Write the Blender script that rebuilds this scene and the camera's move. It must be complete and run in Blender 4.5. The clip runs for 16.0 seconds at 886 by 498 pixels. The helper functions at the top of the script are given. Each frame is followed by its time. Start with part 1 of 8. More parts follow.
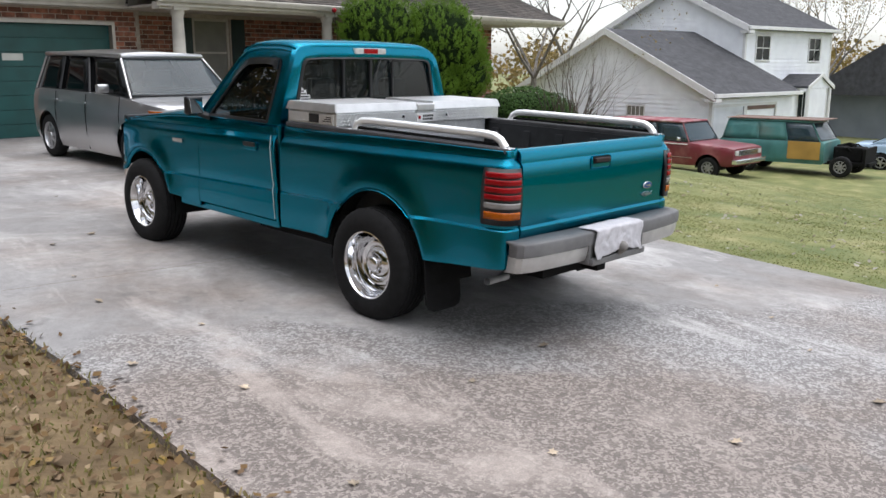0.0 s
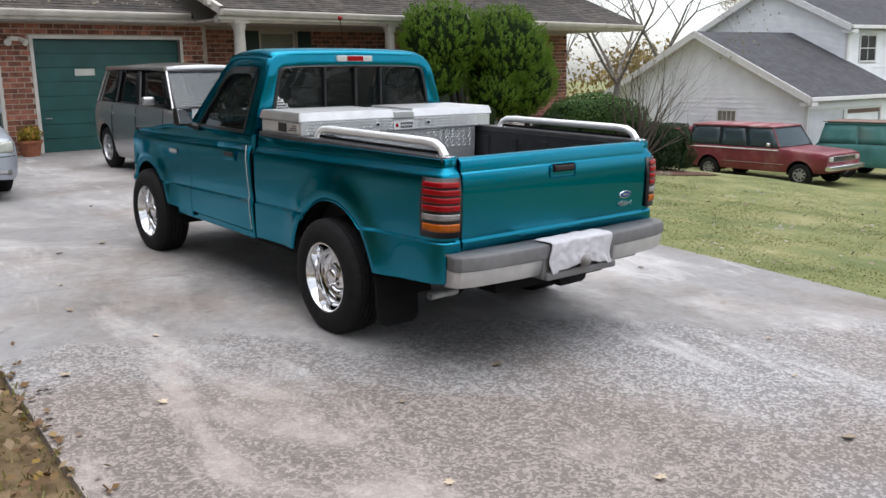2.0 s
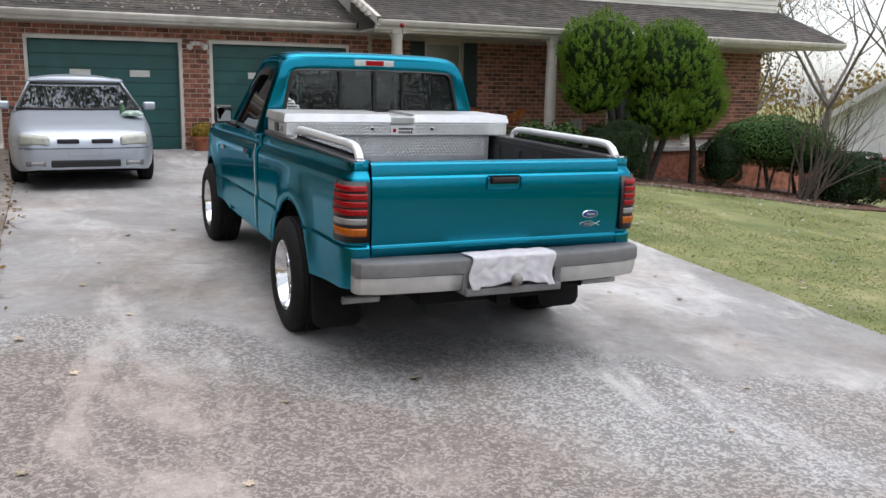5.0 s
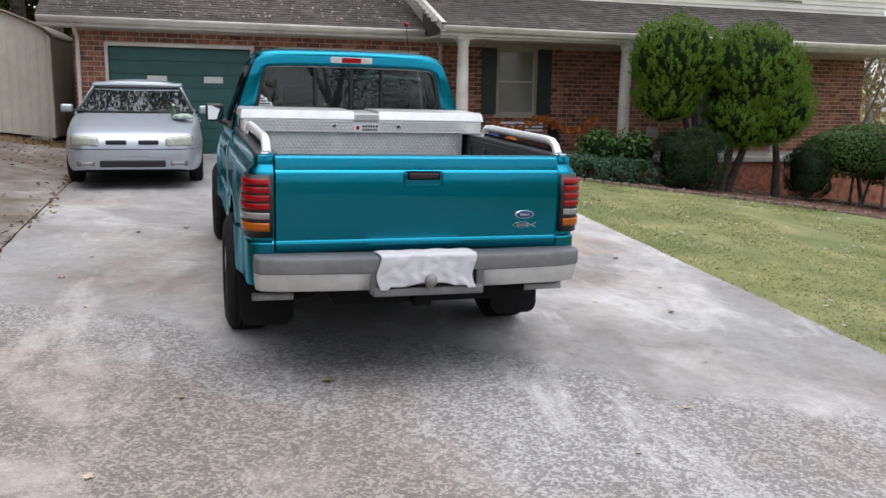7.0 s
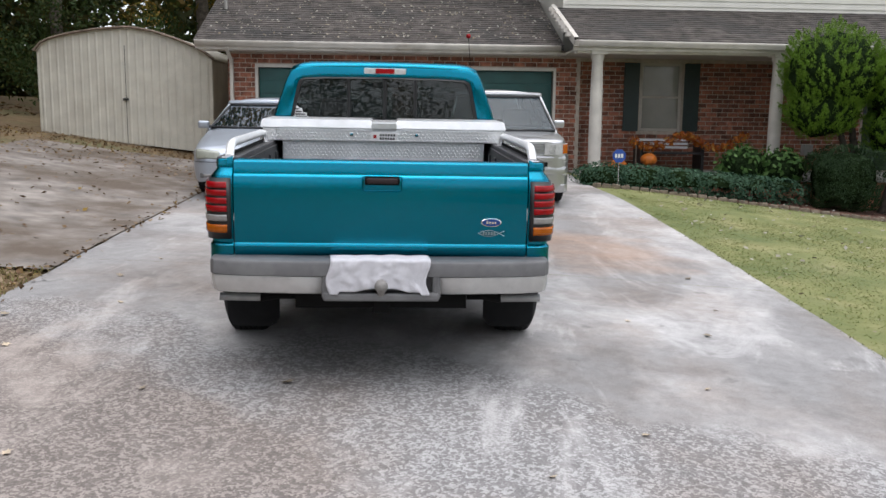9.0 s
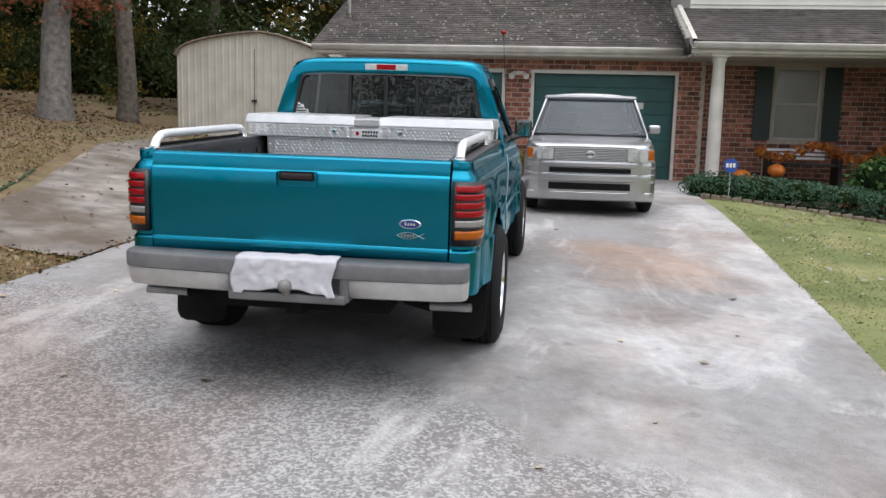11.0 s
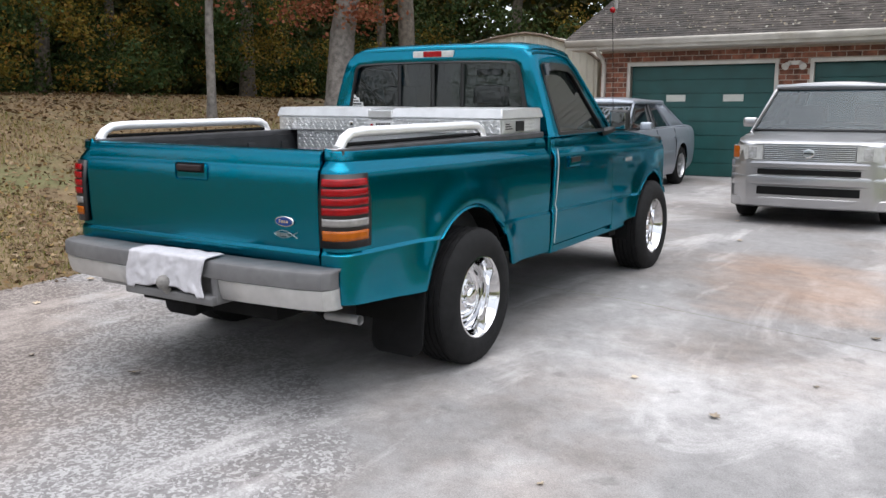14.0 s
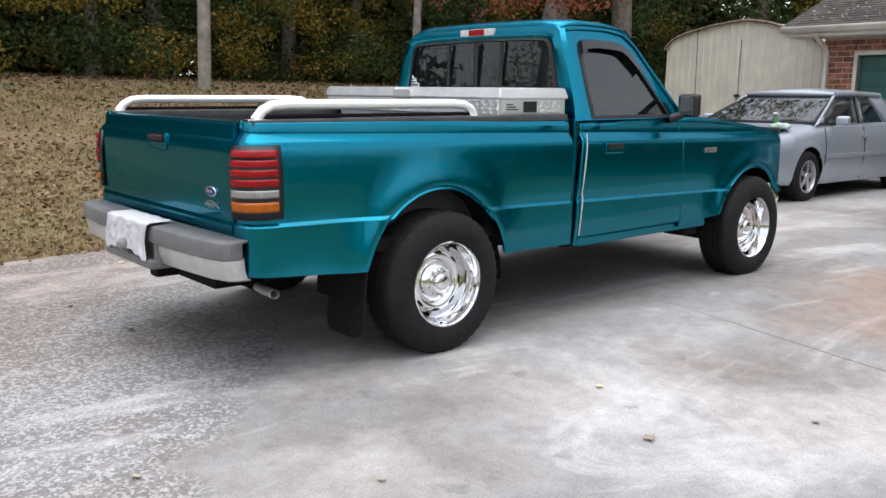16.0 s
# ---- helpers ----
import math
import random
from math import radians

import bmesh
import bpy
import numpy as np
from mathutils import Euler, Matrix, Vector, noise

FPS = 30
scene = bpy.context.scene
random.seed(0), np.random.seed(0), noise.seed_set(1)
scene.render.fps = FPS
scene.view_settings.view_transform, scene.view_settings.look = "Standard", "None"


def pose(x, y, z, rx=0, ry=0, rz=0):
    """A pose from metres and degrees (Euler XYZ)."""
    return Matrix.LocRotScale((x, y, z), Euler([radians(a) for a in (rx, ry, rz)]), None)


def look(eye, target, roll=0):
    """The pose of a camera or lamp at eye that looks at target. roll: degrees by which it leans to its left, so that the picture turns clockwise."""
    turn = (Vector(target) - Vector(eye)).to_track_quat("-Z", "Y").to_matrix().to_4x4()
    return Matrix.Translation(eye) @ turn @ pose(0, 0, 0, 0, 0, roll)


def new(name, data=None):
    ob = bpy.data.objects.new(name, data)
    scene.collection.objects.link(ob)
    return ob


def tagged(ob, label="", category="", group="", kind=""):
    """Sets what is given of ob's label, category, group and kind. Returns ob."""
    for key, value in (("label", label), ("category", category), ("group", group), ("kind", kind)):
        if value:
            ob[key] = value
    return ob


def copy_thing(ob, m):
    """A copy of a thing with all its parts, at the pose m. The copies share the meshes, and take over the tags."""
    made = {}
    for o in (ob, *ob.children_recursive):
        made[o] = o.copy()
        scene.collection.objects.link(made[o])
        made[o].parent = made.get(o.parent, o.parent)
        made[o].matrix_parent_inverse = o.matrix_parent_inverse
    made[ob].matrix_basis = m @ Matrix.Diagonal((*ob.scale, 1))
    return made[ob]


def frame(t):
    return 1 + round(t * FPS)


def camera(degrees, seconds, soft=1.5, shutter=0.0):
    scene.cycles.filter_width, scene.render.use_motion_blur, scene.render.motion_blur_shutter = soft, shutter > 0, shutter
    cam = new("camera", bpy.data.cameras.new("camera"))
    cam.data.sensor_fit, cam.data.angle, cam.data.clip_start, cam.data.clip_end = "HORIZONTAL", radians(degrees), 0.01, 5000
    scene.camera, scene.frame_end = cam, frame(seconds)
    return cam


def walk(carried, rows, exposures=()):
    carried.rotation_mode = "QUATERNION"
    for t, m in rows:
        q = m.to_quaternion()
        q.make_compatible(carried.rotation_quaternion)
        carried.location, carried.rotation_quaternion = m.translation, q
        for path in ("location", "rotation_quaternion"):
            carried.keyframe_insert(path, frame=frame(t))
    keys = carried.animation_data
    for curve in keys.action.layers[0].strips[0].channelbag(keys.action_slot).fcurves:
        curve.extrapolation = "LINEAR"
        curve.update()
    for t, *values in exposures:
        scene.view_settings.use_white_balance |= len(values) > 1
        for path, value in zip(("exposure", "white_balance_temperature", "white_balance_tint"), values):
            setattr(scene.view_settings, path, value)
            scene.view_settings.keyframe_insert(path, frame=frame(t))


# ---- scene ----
cam = camera(54.4, 16.0)
PATH = [
    (0, (-0.118, -0.039, 1.642), (1.211, 1.396, 1.224), -0.1),
    (0.5, (0.052, -0.083, 1.627), (1.309, 1.424, 1.243), -1.6),
    (1, (0.255, -0.14, 1.627), (1.487, 1.391, 1.256), -2.7),
    (1.5, (0.483, -0.344, 1.615), (1.674, 1.206, 1.195), 0.3),
    (2, (0.704, -0.434, 1.611), (1.849, 1.157, 1.215), -1.2),
    (2.5, (0.878, -0.538, 1.62), (1.98, 1.092, 1.263), -1.7),
    (3, (1.162, -0.713, 1.606), (2.163, 0.979, 1.238), 0.9),
    (3.5, (1.404, -0.802, 1.588), (2.35, 0.927, 1.248), -1.5),
    (4, (1.658, -0.866, 1.591), (2.558, 0.884, 1.232), -1.2),
    (4.2, (1.757, -0.923, 1.585), (2.603, 0.852, 1.225), -0.9),
    (6.3, (2.881, -1.229, 1.486), (3.392, 0.672, 1.134), 0.4),
    (6.5, (2.985, -1.243, 1.478), (3.459, 0.672, 1.15), -0.2),
    (7, (3.239, -1.209, 1.461), (3.678, 0.713, 1.123), 0.9),
    (7.5, (3.532, -1.292, 1.441), (3.821, 0.661, 1.123), 2.1),
    (8, (3.814, -1.339, 1.434), (4.123, 0.613, 1.128), 0.5),
    (8.5, (4.078, -1.247, 1.414), (4.286, 0.719, 1.107), 1.3),
    (9, (4.434, -1.266, 1.395), (4.435, 0.712, 1.098), 0.6),
    (9.2, (4.576, -1.265, 1.393), (4.542, 0.71, 1.083), 0.4),
    (11.3, (5.823, -0.7, 1.339), (5.357, 1.226, 1.064), 0.6),
    (11.5, (5.94, -0.597, 1.331), (5.417, 1.315, 1.063), -0.1),
    (12, (6.303, -0.399, 1.32), (5.571, 1.435, 1.006), 0.9),
    (12.5, (6.566, -0.192, 1.298), (5.703, 1.585, 0.986), 1.7),
    (13, (6.911, -0.001, 1.285), (5.901, 1.7, 0.995), 1.9),
    (13.5, (7.183, 0.268, 1.296), (6.064, 1.9, 1.003), 0.2),
    (14, (7.377, 0.539, 1.297), (6.238, 2.157, 1.008), 0.6),
    (14.5, (7.665, 0.781, 1.241), (6.364, 2.277, 0.974), 3.5),
    (15, (7.97, 1.131, 1.241), (6.571, 2.536, 0.978), 0.8),
    (15.5, (8.051, 1.409, 1.255), (6.613, 2.775, 0.996), 0.2),
    (16, (8.32, 1.705, 1.242), (6.746, 2.899, 0.929), 1.7),
]
walk(cam, [(t, look(eye, target, roll)) for t, eye, target, roll in PATH], exposures=((0, 0.86, 6400, 10), (4, 0.82, 6400, 10), (9, 0.79, 6400, 10), (12.5, 0.88, 6400, 10), (16, 1.02, 6400, 10)))

# ---- light ----
world = bpy.data.worlds.new("overcast_sky")
scene.world = world
world.use_nodes = True
wn = world.node_tree
sky = wn.nodes.new("ShaderNodeTexSky")
sky.sky_type, sky.sun_disc = "NISHITA", False
sky.sun_elevation, sky.sun_rotation = radians(83), radians(130)
sky.air_density, sky.dust_density, sky.ozone_density = 1.0, 1.5, 1.0
soft_sky = wn.nodes.new("ShaderNodeHueSaturation")
soft_sky.inputs["Saturation"].default_value = 0.25
wn.links.new(sky.outputs[0], soft_sky.inputs["Color"])
wn.links.new(soft_sky.outputs[0], wn.nodes["Background"].inputs["Color"])
wn.nodes["Background"].inputs["Strength"].default_value = 0.15
sun = new("sun", bpy.data.lights.new("sun", "SUN"))
sun.data.energy, sun.data.angle, sun.data.color = 1.5, radians(85), (1.0, 0.975, 0.985)
sun.matrix_world = pose(0, 0, 30, 7, 0, 50)


# ---- materials ----
def mat(name, base, rough=0.6, metal=0.0, vary=0.12, scale=6.0, bump=0.0, bump_scale=40.0, stain=None, stain_scale=0.7, stain_at=(0.5, 0.7), coat=0.0, island=0.0, obj_random=0.0, spec=0.5):
    """A surface with grain and stains at two scales, in real-world size."""
    m = bpy.data.materials.new(name)
    m.use_nodes = True
    n, l = m.node_tree.nodes, m.node_tree.links
    b = n["Principled BSDF"]
    b.inputs["Roughness"].default_value, b.inputs["Metallic"].default_value = rough, metal
    b.inputs["Coat Weight"].default_value = coat
    b.inputs["Coat Roughness"].default_value = 0.04
    b.inputs["Specular IOR Level"].default_value = spec
    geo = n.new("ShaderNodeNewGeometry")
    pos = geo.outputs["Position"]
    fine = n.new("ShaderNodeTexNoise")
    fine.inputs["Scale"].default_value, fine.inputs["Detail"].default_value = scale, 6
    l.new(pos, fine.inputs["Vector"])
    r = n.new("ShaderNodeValToRGB")
    lo = [max(0.0, c * (1 - vary * 2)) for c in base]
    hi = [min(1.0, c * (1 + vary * 2)) for c in base]
    r.color_ramp.elements[0].position, r.color_ramp.elements[0].color = 0.25, (*lo, 1)
    r.color_ramp.elements[1].position, r.color_ramp.elements[1].color = 0.75, (*hi, 1)
    l.new(fine.outputs["Fac"], r.inputs["Fac"])
    col = r.outputs["Color"]
    if stain:
        big = n.new("ShaderNodeTexNoise")
        big.inputs["Scale"].default_value, big.inputs["Detail"].default_value, big.inputs["Roughness"].default_value = stain_scale, 5, 0.6
        l.new(pos, big.inputs["Vector"])
        rr = n.new("ShaderNodeValToRGB")
        rr.color_ramp.elements[0].position, rr.color_ramp.elements[1].position = stain_at
        l.new(big.outputs["Fac"], rr.inputs["Fac"])
        mx = n.new("ShaderNodeMix")
        mx.data_type = "RGBA"
        mx.inputs[7].default_value = (*stain, 1)
        l.new(rr.outputs["Color"], mx.inputs[0])
        l.new(col, mx.inputs[6])
        col = mx.outputs[2]
    if island or obj_random:
        src = geo.outputs["Random Per Island"] if island else n.new("ShaderNodeObjectInfo").outputs["Random"]
        amt = island or obj_random
        mr = n.new("ShaderNodeMapRange")
        mr.inputs[3].default_value, mr.inputs[4].default_value = 1 - amt, 1 + amt
        l.new(src, mr.inputs[0])
        hs = n.new("ShaderNodeHueSaturation")
        l.new(mr.outputs[0], hs.inputs["Value"])
        l.new(col, hs.inputs["Color"])
        col = hs.outputs[0]
    l.new(col, b.inputs["Base Color"])
    if bump:
        bt = n.new("ShaderNodeTexNoise")
        bt.inputs["Scale"].default_value, bt.inputs["Detail"].default_value = bump_scale, 4
        l.new(pos, bt.inputs["Vector"])
        bp = n.new("ShaderNodeBump")
        bp.inputs["Strength"].default_value, bp.inputs["Distance"].default_value = bump, 0.02
        l.new(bt.outputs["Fac"], bp.inputs["Height"])
        l.new(bp.outputs[0], b.inputs["Normal"])
    return m


def glass(name, tint=(0.9, 0.95, 0.95), rough=0.0, clear=0.5, dark=(0.02, 0.025, 0.025), ior=1.5):
    """Tinted window glass: part see-through, part dark body, with a clear gloss."""
    m = bpy.data.materials.new(name)
    m.use_nodes = True
    n, l = m.node_tree.nodes, m.node_tree.links
    b = n["Principled BSDF"]
    b.inputs["Base Color"].default_value = (*dark, 1)
    b.inputs["Roughness"].default_value = rough
    b.inputs["Specular IOR Level"].default_value = 0.0
    t = n.new("ShaderNodeBsdfTransparent")
    t.inputs[0].default_value = (*tint, 1)
    body = n.new("ShaderNodeMixShader")
    body.inputs[0].default_value = clear
    l.new(b.outputs[0], body.inputs[1])
    l.new(t.outputs[0], body.inputs[2])
    shine = n.new("ShaderNodeBsdfGlossy")
    shine.inputs["Roughness"].default_value = rough
    edge = n.new("ShaderNodeLayerWeight")
    edge.inputs["Blend"].default_value = 0.5
    steep = n.new("ShaderNodeMath")
    steep.operation = "POWER"
    steep.inputs[1].default_value = 5.0
    l.new(edge.outputs["Facing"], steep.inputs[0])
    least = ((ior - 1) / (ior + 1)) ** 2
    gloss = n.new("ShaderNodeMath")
    gloss.operation = "MULTIPLY_ADD"
    gloss.inputs[1].default_value, gloss.inputs[2].default_value = 1 - least, least
    l.new(steep.outputs[0], gloss.inputs[0])
    top = n.new("ShaderNodeMixShader")
    l.new(gloss.outputs[0], top.inputs[0])
    l.new(body.outputs[0], top.inputs[1])
    l.new(shine.outputs[0], top.inputs[2])
    l.new(top.outputs[0], n["Material Output"].inputs["Surface"])
    return m


# ---- building helpers ----
def obj_from(name, verts, faces, material, parent=None, label="", smooth=False):
    me = bpy.data.meshes.new(name)
    me.from_pydata([tuple(v) for v in verts], [], faces)
    me.validate()
    bm = bmesh.new()
    bm.from_mesh(me)
    bmesh.ops.recalc_face_normals(bm, faces=bm.faces)
    bm.to_mesh(me)
    bm.free()
    me.materials.append(material)
    if smooth:
        for p in me.polygons:
            p.use_smooth = True
    ob = new(name, me)
    if parent:
        ob.parent = parent
    if label:
        tagged(ob, label)
    return ob


def part(name, bm, material, parent=None, label="", smooth=False):
    me = bpy.data.meshes.new(name)
    bmesh.ops.recalc_face_normals(bm, faces=bm.faces)
    bm.to_mesh(me)
    bm.free()
    me.materials.append(material)
    if smooth:
        for p in me.polygons:
            p.use_smooth = True
    ob = new(name, me)
    if parent:
        ob.parent = parent
    if label:
        tagged(ob, label)
    return ob


def box_bm(x0, x1, y0, y1, z0, z1, bevel=0.0, seg=2, bm=None):
    bm = bm or bmesh.new()
    vs = [bm.verts.new((x, y, z)) for x in (x0, x1) for y in (y0, y1) for z in (z0, z1)]
    fs = [bm.faces.new([vs[i] for i in f]) for f in ((0, 1, 3, 2), (4, 6, 7, 5), (0, 4, 5, 1), (2, 3, 7, 6), (0, 2, 6, 4), (1, 5, 7, 3))]
    if bevel:
        es = list({e for f in fs for e in f.edges})
        bmesh.ops.bevel(bm, geom=es, offset=bevel, segments=seg, affect="EDGES", profile=0.6)
    return bm


def box(name, x0, x1, y0, y1, z0, z1, material, parent=None, bevel=0.0, label="", seg=2):
    return part(name, box_bm(x0, x1, y0, y1, z0, z1, bevel, seg), material, parent, label)


def tube_bm(points, radius, sides=8, bm=None, caps=True):
    """A round bar along points; radius may be a list."""
    bm = bm or bmesh.new()
    pts = [Vector(p) for p in points]
    rings = []
    up = None
    for i, p in enumerate(pts):
        d = (pts[min(i + 1, len(pts) - 1)] - pts[max(i - 1, 0)]).normalized()
        a = (up - d * up.dot(d)) if up is not None else d.orthogonal()
        a = a.normalized() if a.length > 1e-6 else d.orthogonal().normalized()
        up = a
        c = d.cross(a)
        r = radius[i] if isinstance(radius, (list, tuple)) else radius
        rings.append([bm.verts.new(p + (a * math.cos(2 * math.pi * k / sides) + c * math.sin(2 * math.pi * k / sides)) * r) for k in range(sides)])
    for r0, r1 in zip(rings, rings[1:]):
        for k in range(sides):
            bm.faces.new((r0[k], r0[(k + 1) % sides], r1[(k + 1) % sides], r1[k]))
    if caps:
        bm.faces.new(rings[0])
        bm.faces.new(list(reversed(rings[-1])))
    return bm


def grid_bm(rows, bm=None, closed=False):
    """A sheet through rows of points."""
    bm = bm or bmesh.new()
    vs = [[bm.verts.new(p) for p in row] for row in rows]
    for a, b in zip(vs, vs[1:]):
        k = len(a)
        for i in range(k if closed else k - 1):
            bm.faces.new((a[i], a[(i + 1) % k], b[(i + 1) % k], b[i]))
    return bm


def lathe_bm(profile, sides=32, axis="x", bm=None):
    """A turned form: profile of (along the axis, radius)."""
    bm = bm or bmesh.new()
    rings = []
    for a, r in profile:
        ring = []
        for k in range(sides):
            c, s = math.cos(2 * math.pi * k / sides) * r, math.sin(2 * math.pi * k / sides) * r
            ring.append(bm.verts.new((a, c, s) if axis == "x" else (c, s, a) if axis == "z" else (c, a, s)))
        rings.append(ring)
    for r0, r1 in zip(rings, rings[1:]):
        for k in range(sides):
            bm.faces.new((r0[k], r0[(k + 1) % sides], r1[(k + 1) % sides], r1[k]))
    return bm


def thing(name, m, label, category, group="", kind=""):
    e = new(name)
    e.empty_display_size = 0.2
    e.matrix_world = m
    return tagged(e, label, category, group, kind)


def crisp(ob, angle=32):
    for p in ob.data.polygons:
        p.use_smooth = True
    ob.data.set_sharp_from_angle(angle=radians(angle))
    return ob


def thick(ob, t, offset=-1.0):
    md = ob.modifiers.new("thickness", "SOLIDIFY")
    md.thickness, md.offset = t, offset
    return ob


def lerp(a, b, t):
    return a + (b - a) * t


def table(x, pts):
    """Piecewise value through (x, value) pairs, eased between them."""
    if x <= pts[0][0]:
        return pts[0][1]
    for (x0, v0), (x1, v1) in zip(pts, pts[1:]):
        if x <= x1:
            return v0 + (v1 - v0) * (x - x0) / (x1 - x0)
    return pts[-1][1]


# ---- the lie of the land ----
def land(x, y):
    """Height of the ground: the drive climbs to the garage, the yard banks up to the woods, the lawn falls to the neighbours."""
    mid = table(y, ((-40, -1.6), (-6, -0.45), (0, -0.15), (2.7, -0.02), (4.2, 0.06), (7.2, 0.175), (11.5, 0.3), (15.9, 0.39), (40, 0.6)))
    cross = table(y, ((6, 1.0), (11, 0.0)))
    xc = min(max(x, 1.3), 7.1)
    z = mid + cross * table(xc, ((1.3, 0.06), (3.1, 0.011), (5.0, -0.012), (7.1, -0.15)))
    if x < 1.3:
        d = 1.3 - x
        z += 0.14 * (d - 0.5 * (1 - math.exp(-d / 0.5))) if d < 11 else 0.14 * 10.5 + 0.05 * (d - 11) ** 0.8
    if x > 7.1:
        d = x - 7.1
        z -= 0.105 * min(d, 11.5) + 0.32 * min(max(0, d - 11.5), 3.4) + 0.02 * max(0, d - 23) ** 0.8
    return z


LEFT_EDGE = ((-30, 1.6), (-6, 1.45), (2.6, 1.37), (5.5, 1.31), (11, 0.93), (16.8, 0.56))
RIGHT_EDGE = ((-30, 7.8), (-6, 7.6), (2.6, 7.34), (6, 7.32), (8.5, 7.17), (13.4, 6.87), (16.8, 6.84))

brick_mat = mat("red_brick", (0.235, 0.09, 0.055), 0.9, vary=0.3, scale=9, bump=0.4, bump_scale=120, obj_random=0.5)
brick_bulk = mat("red_brick_mass", (0.22, 0.084, 0.052), 0.9, vary=0.3, scale=9, bump=0.4, bump_scale=120, island=0.5)
mortar = mat("mortar", (0.4, 0.34, 0.28), 0.95, vary=0.1, scale=12, bump=0.3)
green_door = mat("green_door_paint", (0.012, 0.075, 0.07), 0.45, vary=0.12, scale=3)
cream = mat("cream_trim_paint", (0.56, 0.525, 0.475), 0.6, vary=0.08, scale=4, stain=(0.3, 0.26, 0.2), stain_scale=1.5, stain_at=(0.6, 0.85))
shingle = mat("asphalt_shingle", (0.075, 0.065, 0.058), 0.95, vary=0.3, scale=5, bump=0.6, bump_scale=60, stain=(0.05, 0.047, 0.045), stain_scale=0.8, island=0.2)
siding = mat("cream_siding", (0.62, 0.6, 0.54), 0.6, vary=0.05, scale=2)
white_siding = mat("pale_siding", (0.87, 0.89, 0.94), 0.55, vary=0.04, scale=2)
teal = mat("teal_metallic_paint", (0.0, 0.185, 0.278), 0.27, metal=1.0, vary=0.03, scale=1.2, coat=0.4)
teal.node_tree.nodes["Principled BSDF"].inputs["Specular Tint"].default_value = (0.15, 0.72, 0.85, 1)
teal.node_tree.nodes["Principled BSDF"].inputs["Coat Roughness"].default_value = 0.015
rubber = mat("tyre_rubber", (0.0095, 0.0095, 0.01), 0.8, vary=0.2, scale=20, bump=0.15, bump_scale=200, spec=0.25)
bark = mat("bark", (0.12, 0.1, 0.08), 0.95, vary=0.3, scale=10, bump=0.8, bump_scale=30)
chrome = mat("chrome", (0.78, 0.78, 0.79), 0.06, metal=1.0, vary=0.02, scale=8)
alu = mat("aluminium_plate", (0.7, 0.71, 0.72), 0.36, metal=0.75, vary=0.06, scale=14, stain=(0.56, 0.57, 0.58), stain_scale=5)
alu_lid = mat("pale_aluminium_lid", (0.72, 0.72, 0.72), 0.38, metal=0.8, vary=0.05, scale=10, stain=(0.5, 0.5, 0.5), stain_scale=3, stain_at=(0.55, 0.8))
under_black = mat("underbody_black", (0.006, 0.006, 0.006), 0.85, vary=0.2, scale=10, spec=0.2)
trim_black = mat("black_trim_plastic", (0.009, 0.009, 0.01), 0.4, vary=0.15, scale=10)
cap_grey = mat("rail_cap_plastic", (0.045, 0.045, 0.048), 0.6, vary=0.2, scale=14, bump=0.15, bump_scale=150)
bed_black = mat("bed_liner", (0.02, 0.021, 0.023), 0.5, vary=0.2, scale=14, bump=0.2, bump_scale=150)
flap_black = mat("flap_rubber", (0.006, 0.006, 0.0065), 0.8, vary=0.2, scale=12, bump=0.1, spec=0.2)
silver_trim = mat("bright_trim", (0.72, 0.73, 0.74), 0.2, metal=0.9, vary=0.03)
badge_blue = mat("badge_blue", (0.01, 0.04, 0.18), 0.25, vary=0.05)
handle_maroon = mat("handle_maroon", (0.014, 0.004, 0.005), 0.6, vary=0.1)
bumper_grey = mat("bumper_pad_grey", (0.12, 0.118, 0.121), 0.55, vary=0.08, scale=16, bump=0.1, bump_scale=180, stain=(0.17, 0.17, 0.17), stain_scale=3)
bumper_steel = mat("bumper_steel", (0.5, 0.49, 0.48), 0.42, metal=0.35, vary=0.06, scale=14, stain=(0.33, 0.33, 0.325), stain_scale=4)
ball_grey = mat("worn_ball", (0.2, 0.19, 0.18), 0.7, vary=0.2, scale=40)
red_lens = mat("red_lens", (0.26, 0.002, 0.005), 0.25, vary=0.12, scale=30, coat=0.0, spec=0.3)
amber_lens = mat("amber_lens", (0.36, 0.085, 0.003), 0.25, vary=0.12, scale=30, coat=0.1, spec=0.35)
smoked_lens = mat("smoked_clear_lens", (0.24, 0.23, 0.225), 0.12, vary=0.12, scale=30, coat=0.6)
clear_lens = mat("clear_lens", (0.46, 0.46, 0.45), 0.1, vary=0.1, scale=30, coat=1.0)
mirror_mat = mat("mirror_glass", (0.55, 0.57, 0.57), 0.02, metal=1.0, vary=0.0)
seat_grey = mat("seat_cloth", (0.06, 0.06, 0.062), 0.9, vary=0.15, scale=20)
sticker_white = mat("sticker_white", (0.72, 0.72, 0.72), 0.5, vary=0.04)
cloth_white = mat("white_towelling", (0.54, 0.53, 0.56), 0.95, vary=0.05, scale=30, bump=0.3, bump_scale=220)
visor_dark = mat("visor_smoke", (0.01, 0.011, 0.012), 0.15, vary=0.05, coat=0.2)
cab_glass = glass("cab_glass", tint=(0.42, 0.5, 0.5), clear=0.42, dark=(0.012, 0.015, 0.016), ior=1.55)
door_tint = glass("door_tint", tint=(0.4, 0.44, 0.44), clear=0.35, dark=(0.005, 0.006, 0.006), ior=2.0)
pane_pale = mat("frosted_pane", (0.55, 0.55, 0.5), 0.3, vary=0.06, scale=6)
